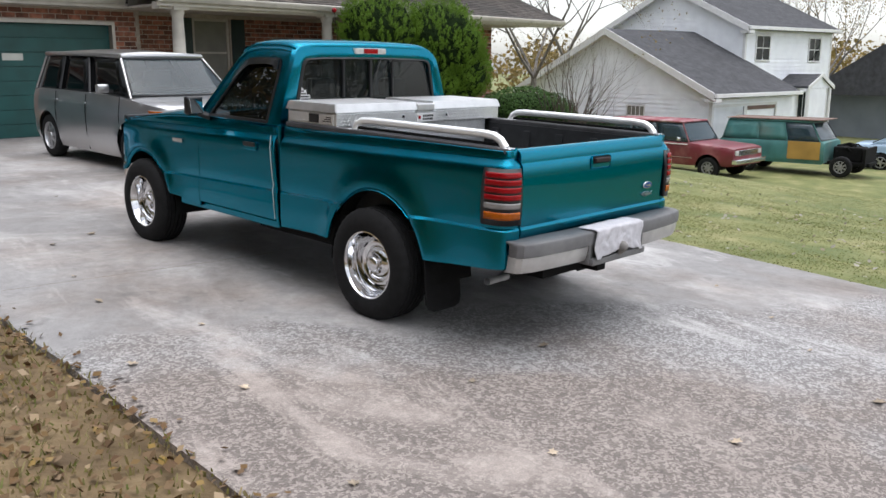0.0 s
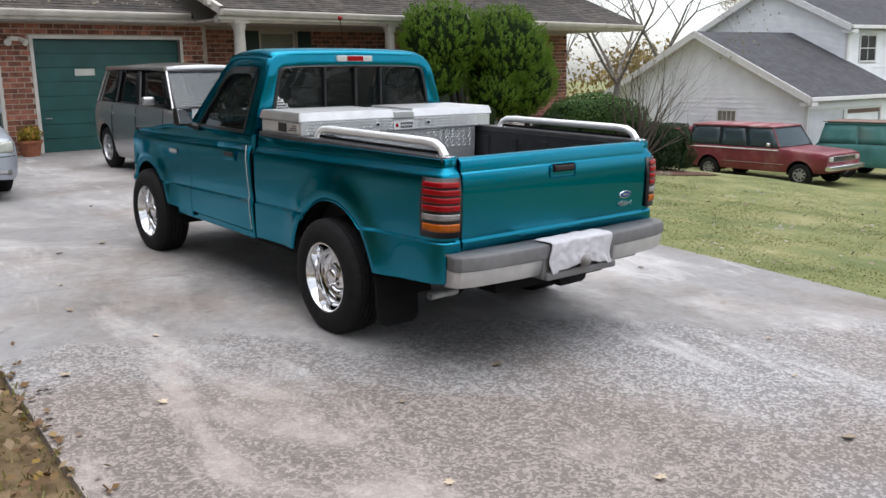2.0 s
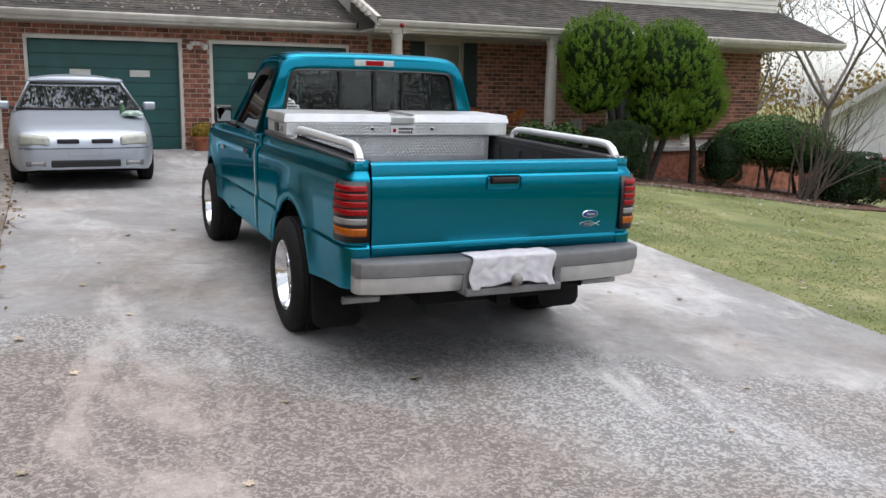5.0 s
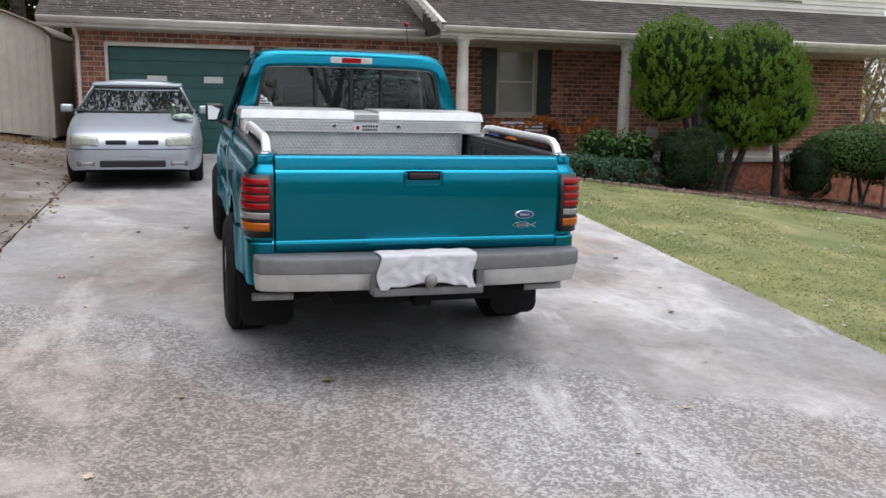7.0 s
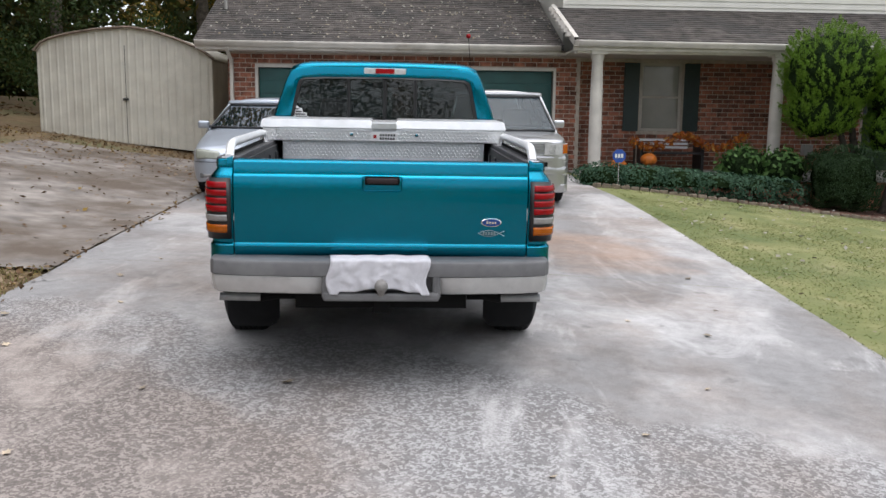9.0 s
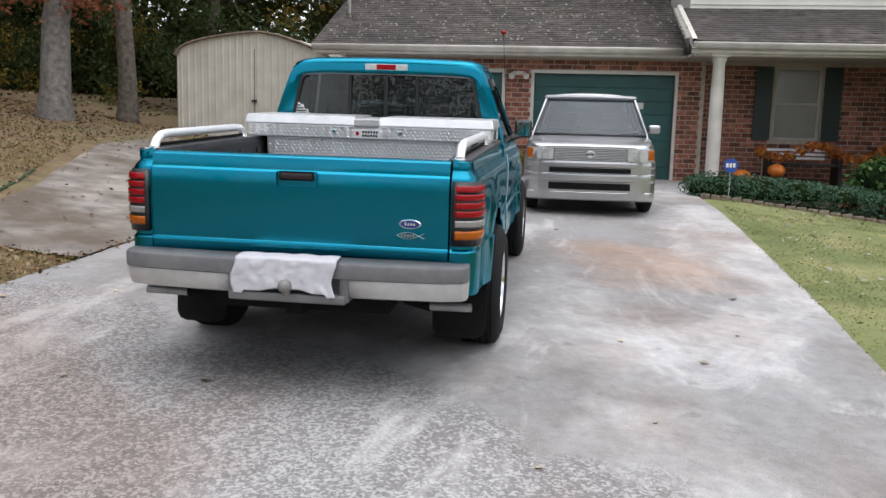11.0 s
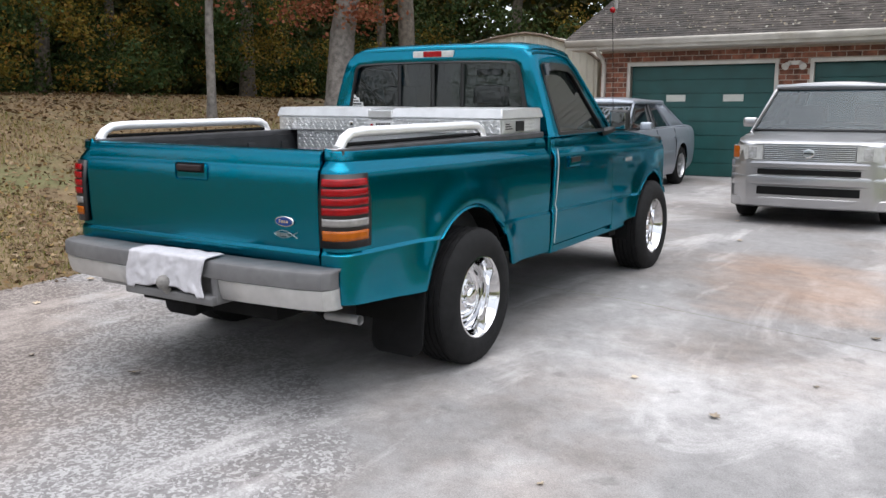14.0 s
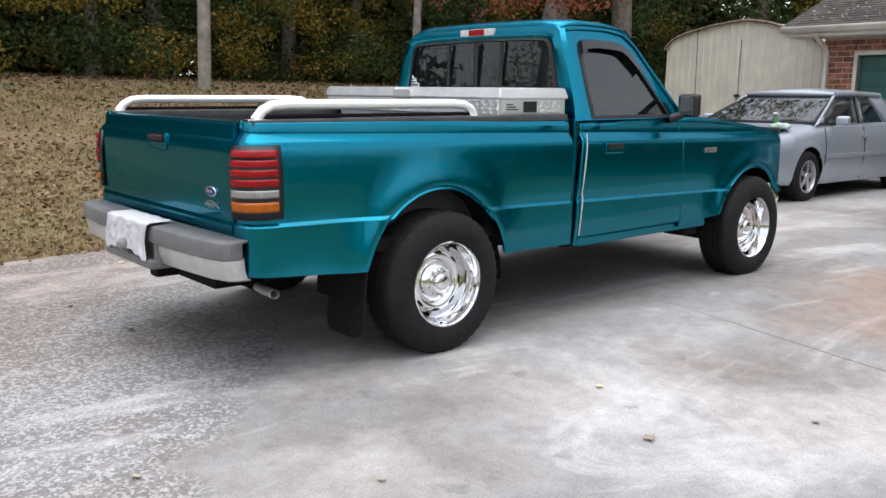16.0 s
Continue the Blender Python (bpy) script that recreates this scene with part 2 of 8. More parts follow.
porch_grey = mat("porch_concrete", (0.36, 0.35, 0.33), 0.85, vary=0.12, scale=5, bump=0.2)
# the cream trim again, with the porch's shade put into its colour
cream_shaded = mat("shaded_cream_paint", (0.4, 0.36, 0.31), 0.65, vary=0.08, scale=5)
pane_dark = glass("house_pane", tint=(0.7, 0.75, 0.75), clear=0.2)
pane_curtain = mat("blind_behind_glass", (0.2, 0.19, 0.17), 0.15, vary=0.08, scale=3, coat=1.0)
shutter_green = mat("dark_green_paint", (0.012, 0.026, 0.024), 0.5, vary=0.12, scale=6)
silver_blue = mat("silver_blue_paint", (0.4, 0.435, 0.49), 0.4, metal=0.6, vary=0.04, scale=1.5, coat=0.45)
grey_silver = mat("grey_silver_paint", (0.45, 0.45, 0.46), 0.28, metal=0.85, vary=0.04, scale=1.5, coat=0.8)
faded_roof = mat("chalky_red_roof_paint", (0.24, 0.06, 0.075), 0.6, vary=0.15, scale=3, stain=(0.5, 0.38, 0.38), stain_scale=1.6)
old_red = mat("faded_red_paint", (0.17, 0.022, 0.036), 0.45, vary=0.12, scale=2, coat=0.3, stain=(0.26, 0.1, 0.1), stain_scale=1.2)
old_teal = mat("faded_teal_paint", (0.06, 0.2, 0.19), 0.55, vary=0.15, scale=2, stain=(0.12, 0.16, 0.14), stain_scale=1.0)
old_rust = mat("rusty_roof_paint", (0.16, 0.1, 0.08), 0.7, vary=0.2, scale=3)
old_yellow = mat("mustard_paint", (0.42, 0.25, 0.06), 0.55, vary=0.1, scale=2)
pale_blue = mat("pale_blue_paint", (0.3, 0.42, 0.55), 0.35, vary=0.06, scale=2, coat=0.5)
compact_glass = glass("compact_glass", tint=(0.4, 0.54, 0.6), clear=0.5, dark=(0.03, 0.052, 0.064), ior=1.6)
privacy_glass = glass("privacy_glass", tint=(0.3, 0.34, 0.36), clear=0.2, dark=(0.004, 0.005, 0.006), ior=1.5)
wagon_glass = glass("wagon_glass", tint=(0.4, 0.5, 0.55), clear=0.4, dark=(0.05, 0.085, 0.105), ior=1.7)
car_glass = glass("car_glass", tint=(0.45, 0.52, 0.55), clear=0.4, dark=(0.012, 0.02, 0.026), ior=3.2)
steel_wheel = mat("alloy_wheel", (0.5, 0.5, 0.51), 0.3, metal=0.8, vary=0.05, scale=10)
headlight_mat = mat("clouded_headlight", (0.3, 0.31, 0.26), 0.15, vary=0.12, scale=12, coat=0.8)
grille_grey = mat("grille_grey", (0.12, 0.12, 0.12), 0.4, vary=0.05)
wheel_dull = mat("dull_wheel", (0.3, 0.3, 0.3), 0.5, metal=0.4, vary=0.15, scale=10)
nb_roof = mat("neighbour_shingle", (0.058, 0.059, 0.065), 0.95, vary=0.2, scale=4, bump=0.5, bump_scale=30, stain=(0.045, 0.045, 0.05), stain_scale=0.6)
far_grey = mat("grey_blue_wall", (0.2, 0.22, 0.25), 0.8, vary=0.08, scale=1)
bark_dark = mat("dark_stem_bark", (0.035, 0.028, 0.021), 0.95, vary=0.3, scale=14, bump=0.6, bump_scale=40)
bark_brown = mat("brown_twig_bark", (0.075, 0.058, 0.047), 0.95, vary=0.25, scale=20)
bark_grey = mat("grey_bark", (0.17, 0.155, 0.14), 0.95, vary=0.25, scale=9, bump=0.8, bump_scale=25)
tan_stone = mat("tan_edging", (0.17, 0.135, 0.1), 0.9, vary=0.2, scale=14, bump=0.4)
pole_wood = mat("weathered_pole", (0.24, 0.21, 0.18), 0.9, vary=0.2, scale=6, bump=0.4, bump_scale=20)
leaf_single = mat("dry_leaf", (0.38, 0.31, 0.23), 0.8, vary=0.2, scale=20, obj_random=0.4)
shed_cream = mat("aged_cream_metal", (0.56, 0.53, 0.45), 0.55, vary=0.06, scale=3, stain=(0.44, 0.4, 0.33), stain_scale=1.0, stain_at=(0.5, 0.8))
rust_edge = mat("rusty_metal", (0.16, 0.12, 0.09), 0.8, vary=0.3, scale=12)
hose_green = mat("hose_green", (0.02, 0.05, 0.02), 0.5, vary=0.1)
hose_bright = mat("bottle_green", (0.05, 0.13, 0.06), 0.3, vary=0.05)
terracotta = mat("terracotta", (0.28, 0.1, 0.05), 0.85, vary=0.15, scale=12)
pumpkin_orange = mat("pumpkin_skin", (0.5, 0.14, 0.015), 0.5, vary=0.12, scale=10)
sign_blue = mat("sign_blue", (0.02, 0.07, 0.32), 0.4, vary=0.05)
fish_grey = mat("dull_emblem_metal", (0.3, 0.36, 0.37), 0.4, metal=0.7, vary=0.05)
rail_bright = mat("polished_rail", (0.92, 0.92, 0.92), 0.33, metal=0.5, vary=0.02)
lamp_grey = mat("lamp_inside", (0.5, 0.5, 0.5), 0.25, metal=0.5, vary=0.2, scale=40)
rag_green = mat("rag_cloth", (0.36, 0.45, 0.4), 0.95, vary=0.2, scale=30, stain=(0.1, 0.2, 0.12), stain_scale=9)
# near-black: the shade among the leaves is put into this colour
hedge_core = mat("shaded_inner_mass", (0.014, 0.024, 0.01), 1.0, vary=0.4, scale=18, bump=1.0, bump_scale=40, spec=0.0)


# ---- ground, drive, pad ----
def concrete_nodes():
    """Old drive: pale worn skin, grey exposed stone towards the street, rust-brown runs."""
    m = bpy.data.materials.new("drive_concrete")
    m.use_nodes = True
    n, l = m.node_tree.nodes, m.node_tree.links
    b = n["Principled BSDF"]
    b.inputs["Roughness"].default_value = 0.82
    geo = n.new("ShaderNodeNewGeometry")
    pos = geo.outputs["Position"]
    def tex(scale, detail, rough=0.55, stretch=None, dist=0.0):
        v = pos
        if stretch:
            mp = n.new("ShaderNodeMapping")
            mp.inputs["Scale"].default_value = stretch[:3]
            mp.inputs["Rotation"].default_value = (0, 0, radians(stretch[3]))
            l.new(pos, mp.inputs["Vector"])
            v = mp.outputs[0]
        t = n.new("ShaderNodeTexNoise")
        t.inputs["Scale"].default_value, t.inputs["Detail"].default_value, t.inputs["Roughness"].default_value = scale, detail, rough
        t.inputs["Distortion"].default_value = dist
        l.new(v, t.inputs["Vector"])
        return t.outputs["Fac"]
    def ramp(src, *stops):
        r = n.new("ShaderNodeValToRGB")
        e = r.color_ramp.elements
        while len(e) < len(stops):
            e.new(0.5)
        for el, (p, c) in zip(e, stops):
            el.position, el.color = p, (*c, 1) if isinstance(c, tuple) else (c, c, c, 1)
        l.new(src, r.inputs[0])
        return r.outputs[0]
    def mix(f, a, c, kind="MIX"):
        x = n.new("ShaderNodeMix")
        x.data_type, x.blend_type = "RGBA", kind
        for s, i in ((f, 0), (a, 6), (c, 7)):
            if isinstance(s, (tuple, float, int)):
                x.inputs[i].default_value = (*s, 1) if isinstance(s, tuple) else s
            else:
                l.new(s, x.inputs[i])
        return x.outputs[2]
    def math_(op, a, c):
        x = n.new("ShaderNodeMath")
        x.operation, x.use_clamp = op, True
        for s, i in ((a, 0), (c, 1)):
            if isinstance(s, (float, int)):
                x.inputs[i].default_value = s
            else:
                l.new(s, x.inputs[i])
        return x.outputs[0]
    sep = n.new("ShaderNodeSeparateXYZ")
    l.new(pos, sep.inputs[0])
    def span(axis, a, b, va, vb):
        r = n.new("ShaderNodeMapRange")
        r.interpolation_type = "SMOOTHSTEP"
        for k, v in zip((1, 2, 3, 4), (a, b, va, vb)):
            r.inputs[k].default_value = v
        l.new(sep.outputs[axis], r.inputs[0])
        return r.outputs[0]
    pale = ramp(tex(1.6, 8, 0.65), (0.3, (0.27, 0.258, 0.252)), (0.5, (0.37, 0.357, 0.35)), (0.7, (0.46, 0.447, 0.44)))
    # broad damp-grey clouds, drawn out along the drive
    cloud = ramp(math_("ADD", tex(0.5, 7, 0.62, (1.0, 0.55, 1, 24), 0.6), span(0, 4.2, 2.2, 0.0, 0.05)), (0.43, 0.0), (0.55, 1.0))
    col = mix(cloud, pale, mix(tex(3.0, 6), (0.185, 0.179, 0.176), (0.29, 0.281, 0.277)))
    # skin worn away towards the street: dark matrix with pale flecks of stone
    def slant(kx, a, b, va, vb):
        d = n.new("ShaderNodeVectorMath")
        d.operation = "DOT_PRODUCT"
        d.inputs[1].default_value = (kx, 1, 0)
        l.new(pos, d.inputs[0])
        r = n.new("ShaderNodeMapRange")
        r.interpolation_type = "SMOOTHSTEP"
        for k, v in zip((1, 2, 3, 4), (a, b, va, vb)):
            r.inputs[k].default_value = v
        l.new(d.outputs["Value"], r.inputs[0])
        return r.outputs[0]
    worn = ramp(math_("ADD", tex(0.7, 7, 0.65, (1, 0.7, 1, 30), 0.5), slant(0.45, 4.6, 6.6, 0.24, -0.28)), (0.5, 0.0), (0.6, 1.0))
    vor = n.new("ShaderNodeTexVoronoi")
    vor.inputs["Scale"].default_value = 76
    vor.inputs["Randomness"].default_value = 1.0
    bend = n.new("ShaderNodeTexNoise")
    bend.inputs["Scale"].default_value = 30
    l.new(pos, bend.inputs["Vector"])
    shove = n.new("ShaderNodeVectorMath")
    shove.operation = "MULTIPLY_ADD"
    shove.inputs[1].default_value = (0.045, 0.045, 0.0)
    l.new(bend.outputs["Color"], shove.inputs[0])
    l.new(pos, shove.inputs[2])
    l.new(shove.outputs[0], vor.inputs["Vector"])
    sepc = n.new("ShaderNodeSeparateColor")
    l.new(vor.outputs["Color"], sepc.inputs[0])
    dark = mix(ramp(tex(60, 5, 0.7), (0.3, 0.0), (0.7, 1.0)), mix(tex(0.8, 4), (0.122, 0.116, 0.116), (0.16, 0.146, 0.14)), (0.245, 0.238, 0.237))
    fleck = ramp(math_("ADD", sepc.outputs[0], math_("MULTIPLY", tex(1.1, 5, 0.6), 0.7)), (0.93, 0.0), (1.17, 0.72))
    grit = mix(fleck, dark, mix(tex(30, 4), (0.33, 0.322, 0.318), (0.5, 0.49, 0.483)))
    col = mix(worn, col, grit)
    # pale swept scuffs
    scuff = ramp(tex(0.7, 7, 0.68, (1.7, 0.5, 1, -34), 0.8), (0.55, 0.0), (0.64, 0.7))
    col = mix(scuff, col, mix(tex(8, 5), (0.38, 0.367, 0.362), (0.54, 0.525, 0.518)))
    # oily ground, with the parked truck's shade put into the concrete colour
    oil_shade = math_("MULTIPLY", math_("MULTIPLY", span(0, 2.6, 3.6, 0.0, 1.0), span(0, 5.15, 4.5, 0.0, 1.0)), math_("MULTIPLY", span(1, 2.9, 3.7, 0.0, 1.0), span(1, 8.6, 7.0, 0.0, 1.0)))
    col = mix(math_("MULTIPLY", oil_shade, ramp(tex(0.9, 6, 0.6), (0.3, 0.15), (0.6, 0.42))), col, (0.1, 0.098, 0.096))
    # iron-brown wash on the upper drive and by the street
    dist = n.new("ShaderNodeVectorMath")
    dist.operation = "DISTANCE"
    dist.inputs[1].default_value = (5.75, 7.2, 0.1)
    l.new(pos, dist.inputs[0])
    near = n.new("ShaderNodeMapRange")
    near.inputs[1].default_value, near.inputs[2].default_value, near.inputs[3].default_value, near.inputs[4].default_value = 0.4, 2.0, 0.36, -0.2
    l.new(dist.outputs["Value"], near.inputs[0])
    rust = ramp(math_("ADD", tex(0.8, 6, 0.6, (0.7, 1.3, 1, 10)), near.outputs[0]), (0.62, 0.0), (0.85, 0.7))
    rust = math_("MULTIPLY", rust, span(1, 5.9, 6.1, 0.15, 1.0))
    col = mix(rust, col, mix(tex(5, 5), (0.3, 0.205, 0.15), (0.42, 0.31, 0.245)))
    tan = ramp(math_("ADD", tex(0.6, 6, 0.65), math_("SUBTRACT", slant(0.6, 4.2, 5.3, 0.42, 0.0), span(0, 2.7, 4.2, 0.0, 0.3))), (0.46, 0.0), (0.68, 0.85))
    col = mix(tan, col, mix(tex(7, 5, 0.6), (0.58, 0.48, 0.42), (0.92, 0.82, 0.74)), "MULTIPLY")
    spots = ramp(tex(4.5, 4, 0.5), (0.27, 0.5), (0.33, 0.0))
    col = mix(spots, col, (0.14, 0.135, 0.13))
    # sand grain and small pits over all of it
    grain = ramp(math_("ADD", math_("MULTIPLY", tex(150, 3, 0.7), 0.6), math_("MULTIPLY", tex(11, 6, 0.7), 0.4)), (0.36, 0.68), (0.64, 1.3))
    col = mix(0.85, col, grain, "MULTIPLY")
    l.new(col, b.inputs["Base Color"])
    hgt = math_("ADD", math_("MULTIPLY", sepc.outputs[0], math_("MULTIPLY", worn, 0.7)), tex(70, 4))
    bp = n.new("ShaderNodeBump")
    bp.inputs["Strength"].default_value, bp.inputs["Distance"].default_value = 0.35, 0.008
    l.new(hgt, bp.inputs["Height"])
    l.new(bp.outputs[0], b.inputs["Normal"])
    return m


def lawn_nodes():
    """Turf on the lawn side, leaf-strewn soil on the bank side."""
    m = bpy.data.materials.new("turf_and_soil")
    m.use_nodes = True
    n, l = m.node_tree.nodes, m.node_tree.links
    b = n["Principled BSDF"]
    b.inputs["Roughness"].default_value = 0.95
    geo = n.new("ShaderNodeNewGeometry")
    pos = geo.outputs["Position"]
    sep = n.new("ShaderNodeSeparateXYZ")
    l.new(pos, sep.inputs[0])
    def noise_ramp(scale, stops, detail=6, rough=0.6):
        t = n.new("ShaderNodeTexNoise")
        t.inputs["Scale"].default_value, t.inputs["Detail"].default_value, t.inputs["Roughness"].default_value = scale, detail, rough
        l.new(pos, t.inputs["Vector"])
        r = n.new("ShaderNodeValToRGB")
        e = r.color_ramp.elements
        while len(e) < len(stops):
            e.new(0.5)
        for el, (p, c) in zip(e, stops):
            el.position, el.color = p, (*c, 1)
        l.new(t.outputs["Fac"], r.inputs[0])
        return r.outputs[0], t.outputs["Fac"]
    grass, _ = noise_ramp(1.4, ((0.3, (0.108, 0.13, 0.042)), (0.5, (0.172, 0.182, 0.064)), (0.7, (0.27, 0.25, 0.118))))
    soil, f2 = noise_ramp(3.5, ((0.3, (0.085, 0.055, 0.028)), (0.5, (0.15, 0.104, 0.052)), (0.72, (0.215, 0.155, 0.083))), 8, 0.7)
    mr = n.new("ShaderNodeMapRange")
    mr.inputs[1].default_value, mr.inputs[2].default_value = 3.0, 5.0
    l.new(sep.outputs[0], mr.inputs[0])
    mx = n.new("ShaderNodeMix")
    mx.data_type = "RGBA"
    l.new(mr.outputs[0], mx.inputs[0])
    l.new(soil, mx.inputs[6])
    l.new(grass, mx.inputs[7])
    moss, f3 = noise_ramp(0.45, ((0.52, (0, 0, 0)), (0.66, (0.55, 0.55, 0.55))))
    m2 = n.new("ShaderNodeMix")
    m2.data_type = "RGBA"
    m2.inputs[7].default_value = (0.08, 0.115, 0.035, 1)
    l.new(moss, m2.inputs[0])
    l.new(mx.outputs[2], m2.inputs[6])
    l.new(m2.outputs[2], b.inputs["Base Color"])
    t = n.new("ShaderNodeTexNoise")
    t.inputs["Scale"].default_value, t.inputs["Detail"].default_value = 30, 6
    l.new(pos, t.inputs["Vector"])
    bp = n.new("ShaderNodeBump")
    bp.inputs["Strength"].default_value, bp.inputs["Distance"].default_value = 0.5, 0.02
    l.new(t.outputs["Fac"], bp.inputs["Height"])
    l.new(bp.outputs[0], b.inputs["Normal"])
    return m


def on_drive(x, y, grow=0.0):
    return table(y, LEFT_EDGE) - grow < x < table(y, RIGHT_EDGE) + grow and -30 < y < 16.8 + grow


drive_mat, turf = concrete_nodes(), lawn_nodes()
pad_mat = mat("dirty_pad", (0.225, 0.2, 0.178), 0.9, vary=0.25, scale=3, bump=0.4, bump_scale=60, stain=(0.11, 0.084, 0.063), stain_scale=0.9, stain_at=(0.42, 0.62))
asphalt = mat("worn_asphalt", (0.05, 0.049, 0.048), 0.9, vary=0.25, scale=8, bump=0.4, bump_scale=120)
mulch = mat("red_mulch", (0.1, 0.045, 0.028), 0.95, vary=0.3, scale=14, bump=1.0, bump_scale=60)
PAD = ((1.3, 5.5), (0.5, 5.5), (-0.3, 5.75), (-0.75, 6.6), (-1.3, 8.2), (-2.4, 10.4), (-3.4, 12.6), (-3.7, 15.3), (0.65, 15.6))


def inside(x, y, poly):
    hit = False
    for (x0, y0), (x1, y1) in zip(poly, poly[1:] + poly[:1]):
        if (y0 > y) != (y1 > y) and x < (x1 - x0) * (y - y0) / (y1 - y0) + x0:
            hit = not hit
    return hit


gx = [-400, -160, -90, -60, -42, -30, -24] + [i * 0.5 - 20 for i in range(98)] + [32, 36, 42, 50, 65, 95, 160, 400]
gy = [-400, -150, -70, -40, -24, -16] + [i * 0.5 - 11 for i in range(84)] + [32, 36, 42, 52, 70, 110, 200, 400]
ground = part("ground", grid_bm([[(x, y, land(x, y) - (0.06 if on_drive(x, y, -0.05) else 0.015 if on_drive(x, y, 0.5) else 0) + 0.02 * noise.noise((x * 0.8, y * 0.8, 0))) for x in gx] for y in gy]), turf)
tagged(ground, "leaf-strewn soil bank and autumn lawn around the drive", "ground", kind="structure")
crisp(ground, 180)

drive = thing("driveway", pose(0, 0, 0), "worn grey concrete driveway with exposed stone and brown stains", "driveway", kind="structure")
cuts = (-9.0, -6.2, 6.0, 16.8)
for y0, y1 in zip(cuts, cuts[1:]):
    ys = [lerp(y0 + 0.003, y1 - 0.003, k / 40) for k in range(41)]
    rows = []
    for y in ys:
        a, b = table(y, LEFT_EDGE), table(y, RIGHT_EDGE)
        wob = lambda k: 0.02 * noise.noise((k, y * 1.7, 2))
        top = [(lerp(a + wob(0), b + wob(9), i / 24), y, land(lerp(a, b, i / 24), y)) for i in range(25)]
        rows.append([(top[0][0], y, top[0][2] - 0.12)] + top + [(top[-1][0], y, top[-1][2] - 0.12)])
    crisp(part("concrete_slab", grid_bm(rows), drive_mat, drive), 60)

# dark sheet added out of view, so the truck's paint reflects less light
rows = [[(x, y, -0.95 + 0.05 * (y + 9)) for y in (-17, -15, -13, -11, -9.02)] for x in (-200, -60, -20, 0, 20, 60, 200)]
tagged(thick(part("road", grid_bm(rows), asphalt), 0.3), "unseen dark asphalt sheet added behind the view for reflections", "road", kind="structure")

rows = []
for j in range(22):
    y = lerp(5.52, 15.55, j / 21)
    xs = [p for p in [-4.5 + 0.02 * k for k in range(300)] if inside(p, y, PAD)]
    lo = min(xs) if xs else 1.0
    hi = table(y, LEFT_EDGE) - 0.005
    rows.append([(lerp(lo, hi, i / 12), y, land(lerp(lo, hi, i / 12), y) + (0.012 if 0 < i else -0.05)) for i in range(13)])
tagged(crisp(part("side_pad", grid_bm(rows), pad_mat), 60), "dirty concrete pad strewn with leaves beside the drive", "pad", kind="structure")


# ---- the brick house ----
# the house stands a few degrees askew to the drive
HOUSE = pose(3.655, 16.08, 0, 0, 0, 4.2) @ Matrix.Translation((-3.66, -15.85, 0))
house = thing("brick_house", HOUSE, "red brick house with two green garage doors and a covered porch", "house")
FY, PY = 15.85, 16.15
OPEN = ((0.8, 3.35), (3.97, 6.62))
DOOR_TOP, FLOOR_Z = 2.37, 0.38


def bricks(parent, x0, x1, z0, z1, y, holes, keep, depth=0.0045, normal=-1):
    """Running-bond bricks on a wall that faces -y: single objects inside keep, the rest joined."""
    L, Hh, J = 0.215, 0.077, 0.014
    rowh = Hh + J
    base = {}
    vs, fs = [], []
    r = 0
    z = z0
    while z + Hh <= z1 + 0.001:
        x = x0 - (0.114 if r % 2 else 0)
        while x < x1:
            a, b = max(x, x0), min(x + L, x1)
            spans = [(a, b)]
            for hx0, hx1, hz0, hz1 in holes:
                if z + Hh > hz0 and z < hz1:
                    out = []
                    for p, q in spans:
                        if p < hx0:
                            out.append((p, min(q, hx0)))
                        if q > hx1:
                            out.append((max(p, hx1), q))
                    spans = out
            for p, q in spans:
                w = q - p
                if w < 0.03:
                    continue
                if keep(p, z) and len(base) < 9999:
                    key = round(w, 2)
                    if key not in base:
                        bm = box_bm(0, w, -depth, 0, 0, Hh)
                        me = bpy.data.meshes.new("brick")
                        bm.to_mesh(me)
                        bm.free()
                        me.materials.append(brick_mat)
                        base[key] = me
                    o = new("brick", base[key])
                    o.parent = parent
                    o.location = (p, y + random.uniform(-0.002, 0.002), z)
                else:
                    i = len(vs)
                    d = depth + random.uniform(-0.0015, 0.0015)
                    for yy in (y - d, y):
                        vs.extend([(p, yy, z), (q, yy, z), (q, yy, z + Hh), (p, yy, z + Hh)])
                    fs.extend([(i, i + 1, i + 2, i + 3), (i, i + 4, i + 5, i + 1), (i + 1, i + 5, i + 6, i + 2), (i + 2, i + 6, i + 7, i + 3), (i + 3, i + 7, i + 4, i)])
            x += L + J
        z += rowh
        r += 1
    if vs:
        me = bpy.data.meshes.new("brickwork")
        me.from_pydata(vs, [], fs)
        me.materials.append(brick_bulk)
        o = new("brickwork", me)
        o.parent = parent
        o["kind"] = "stuff"


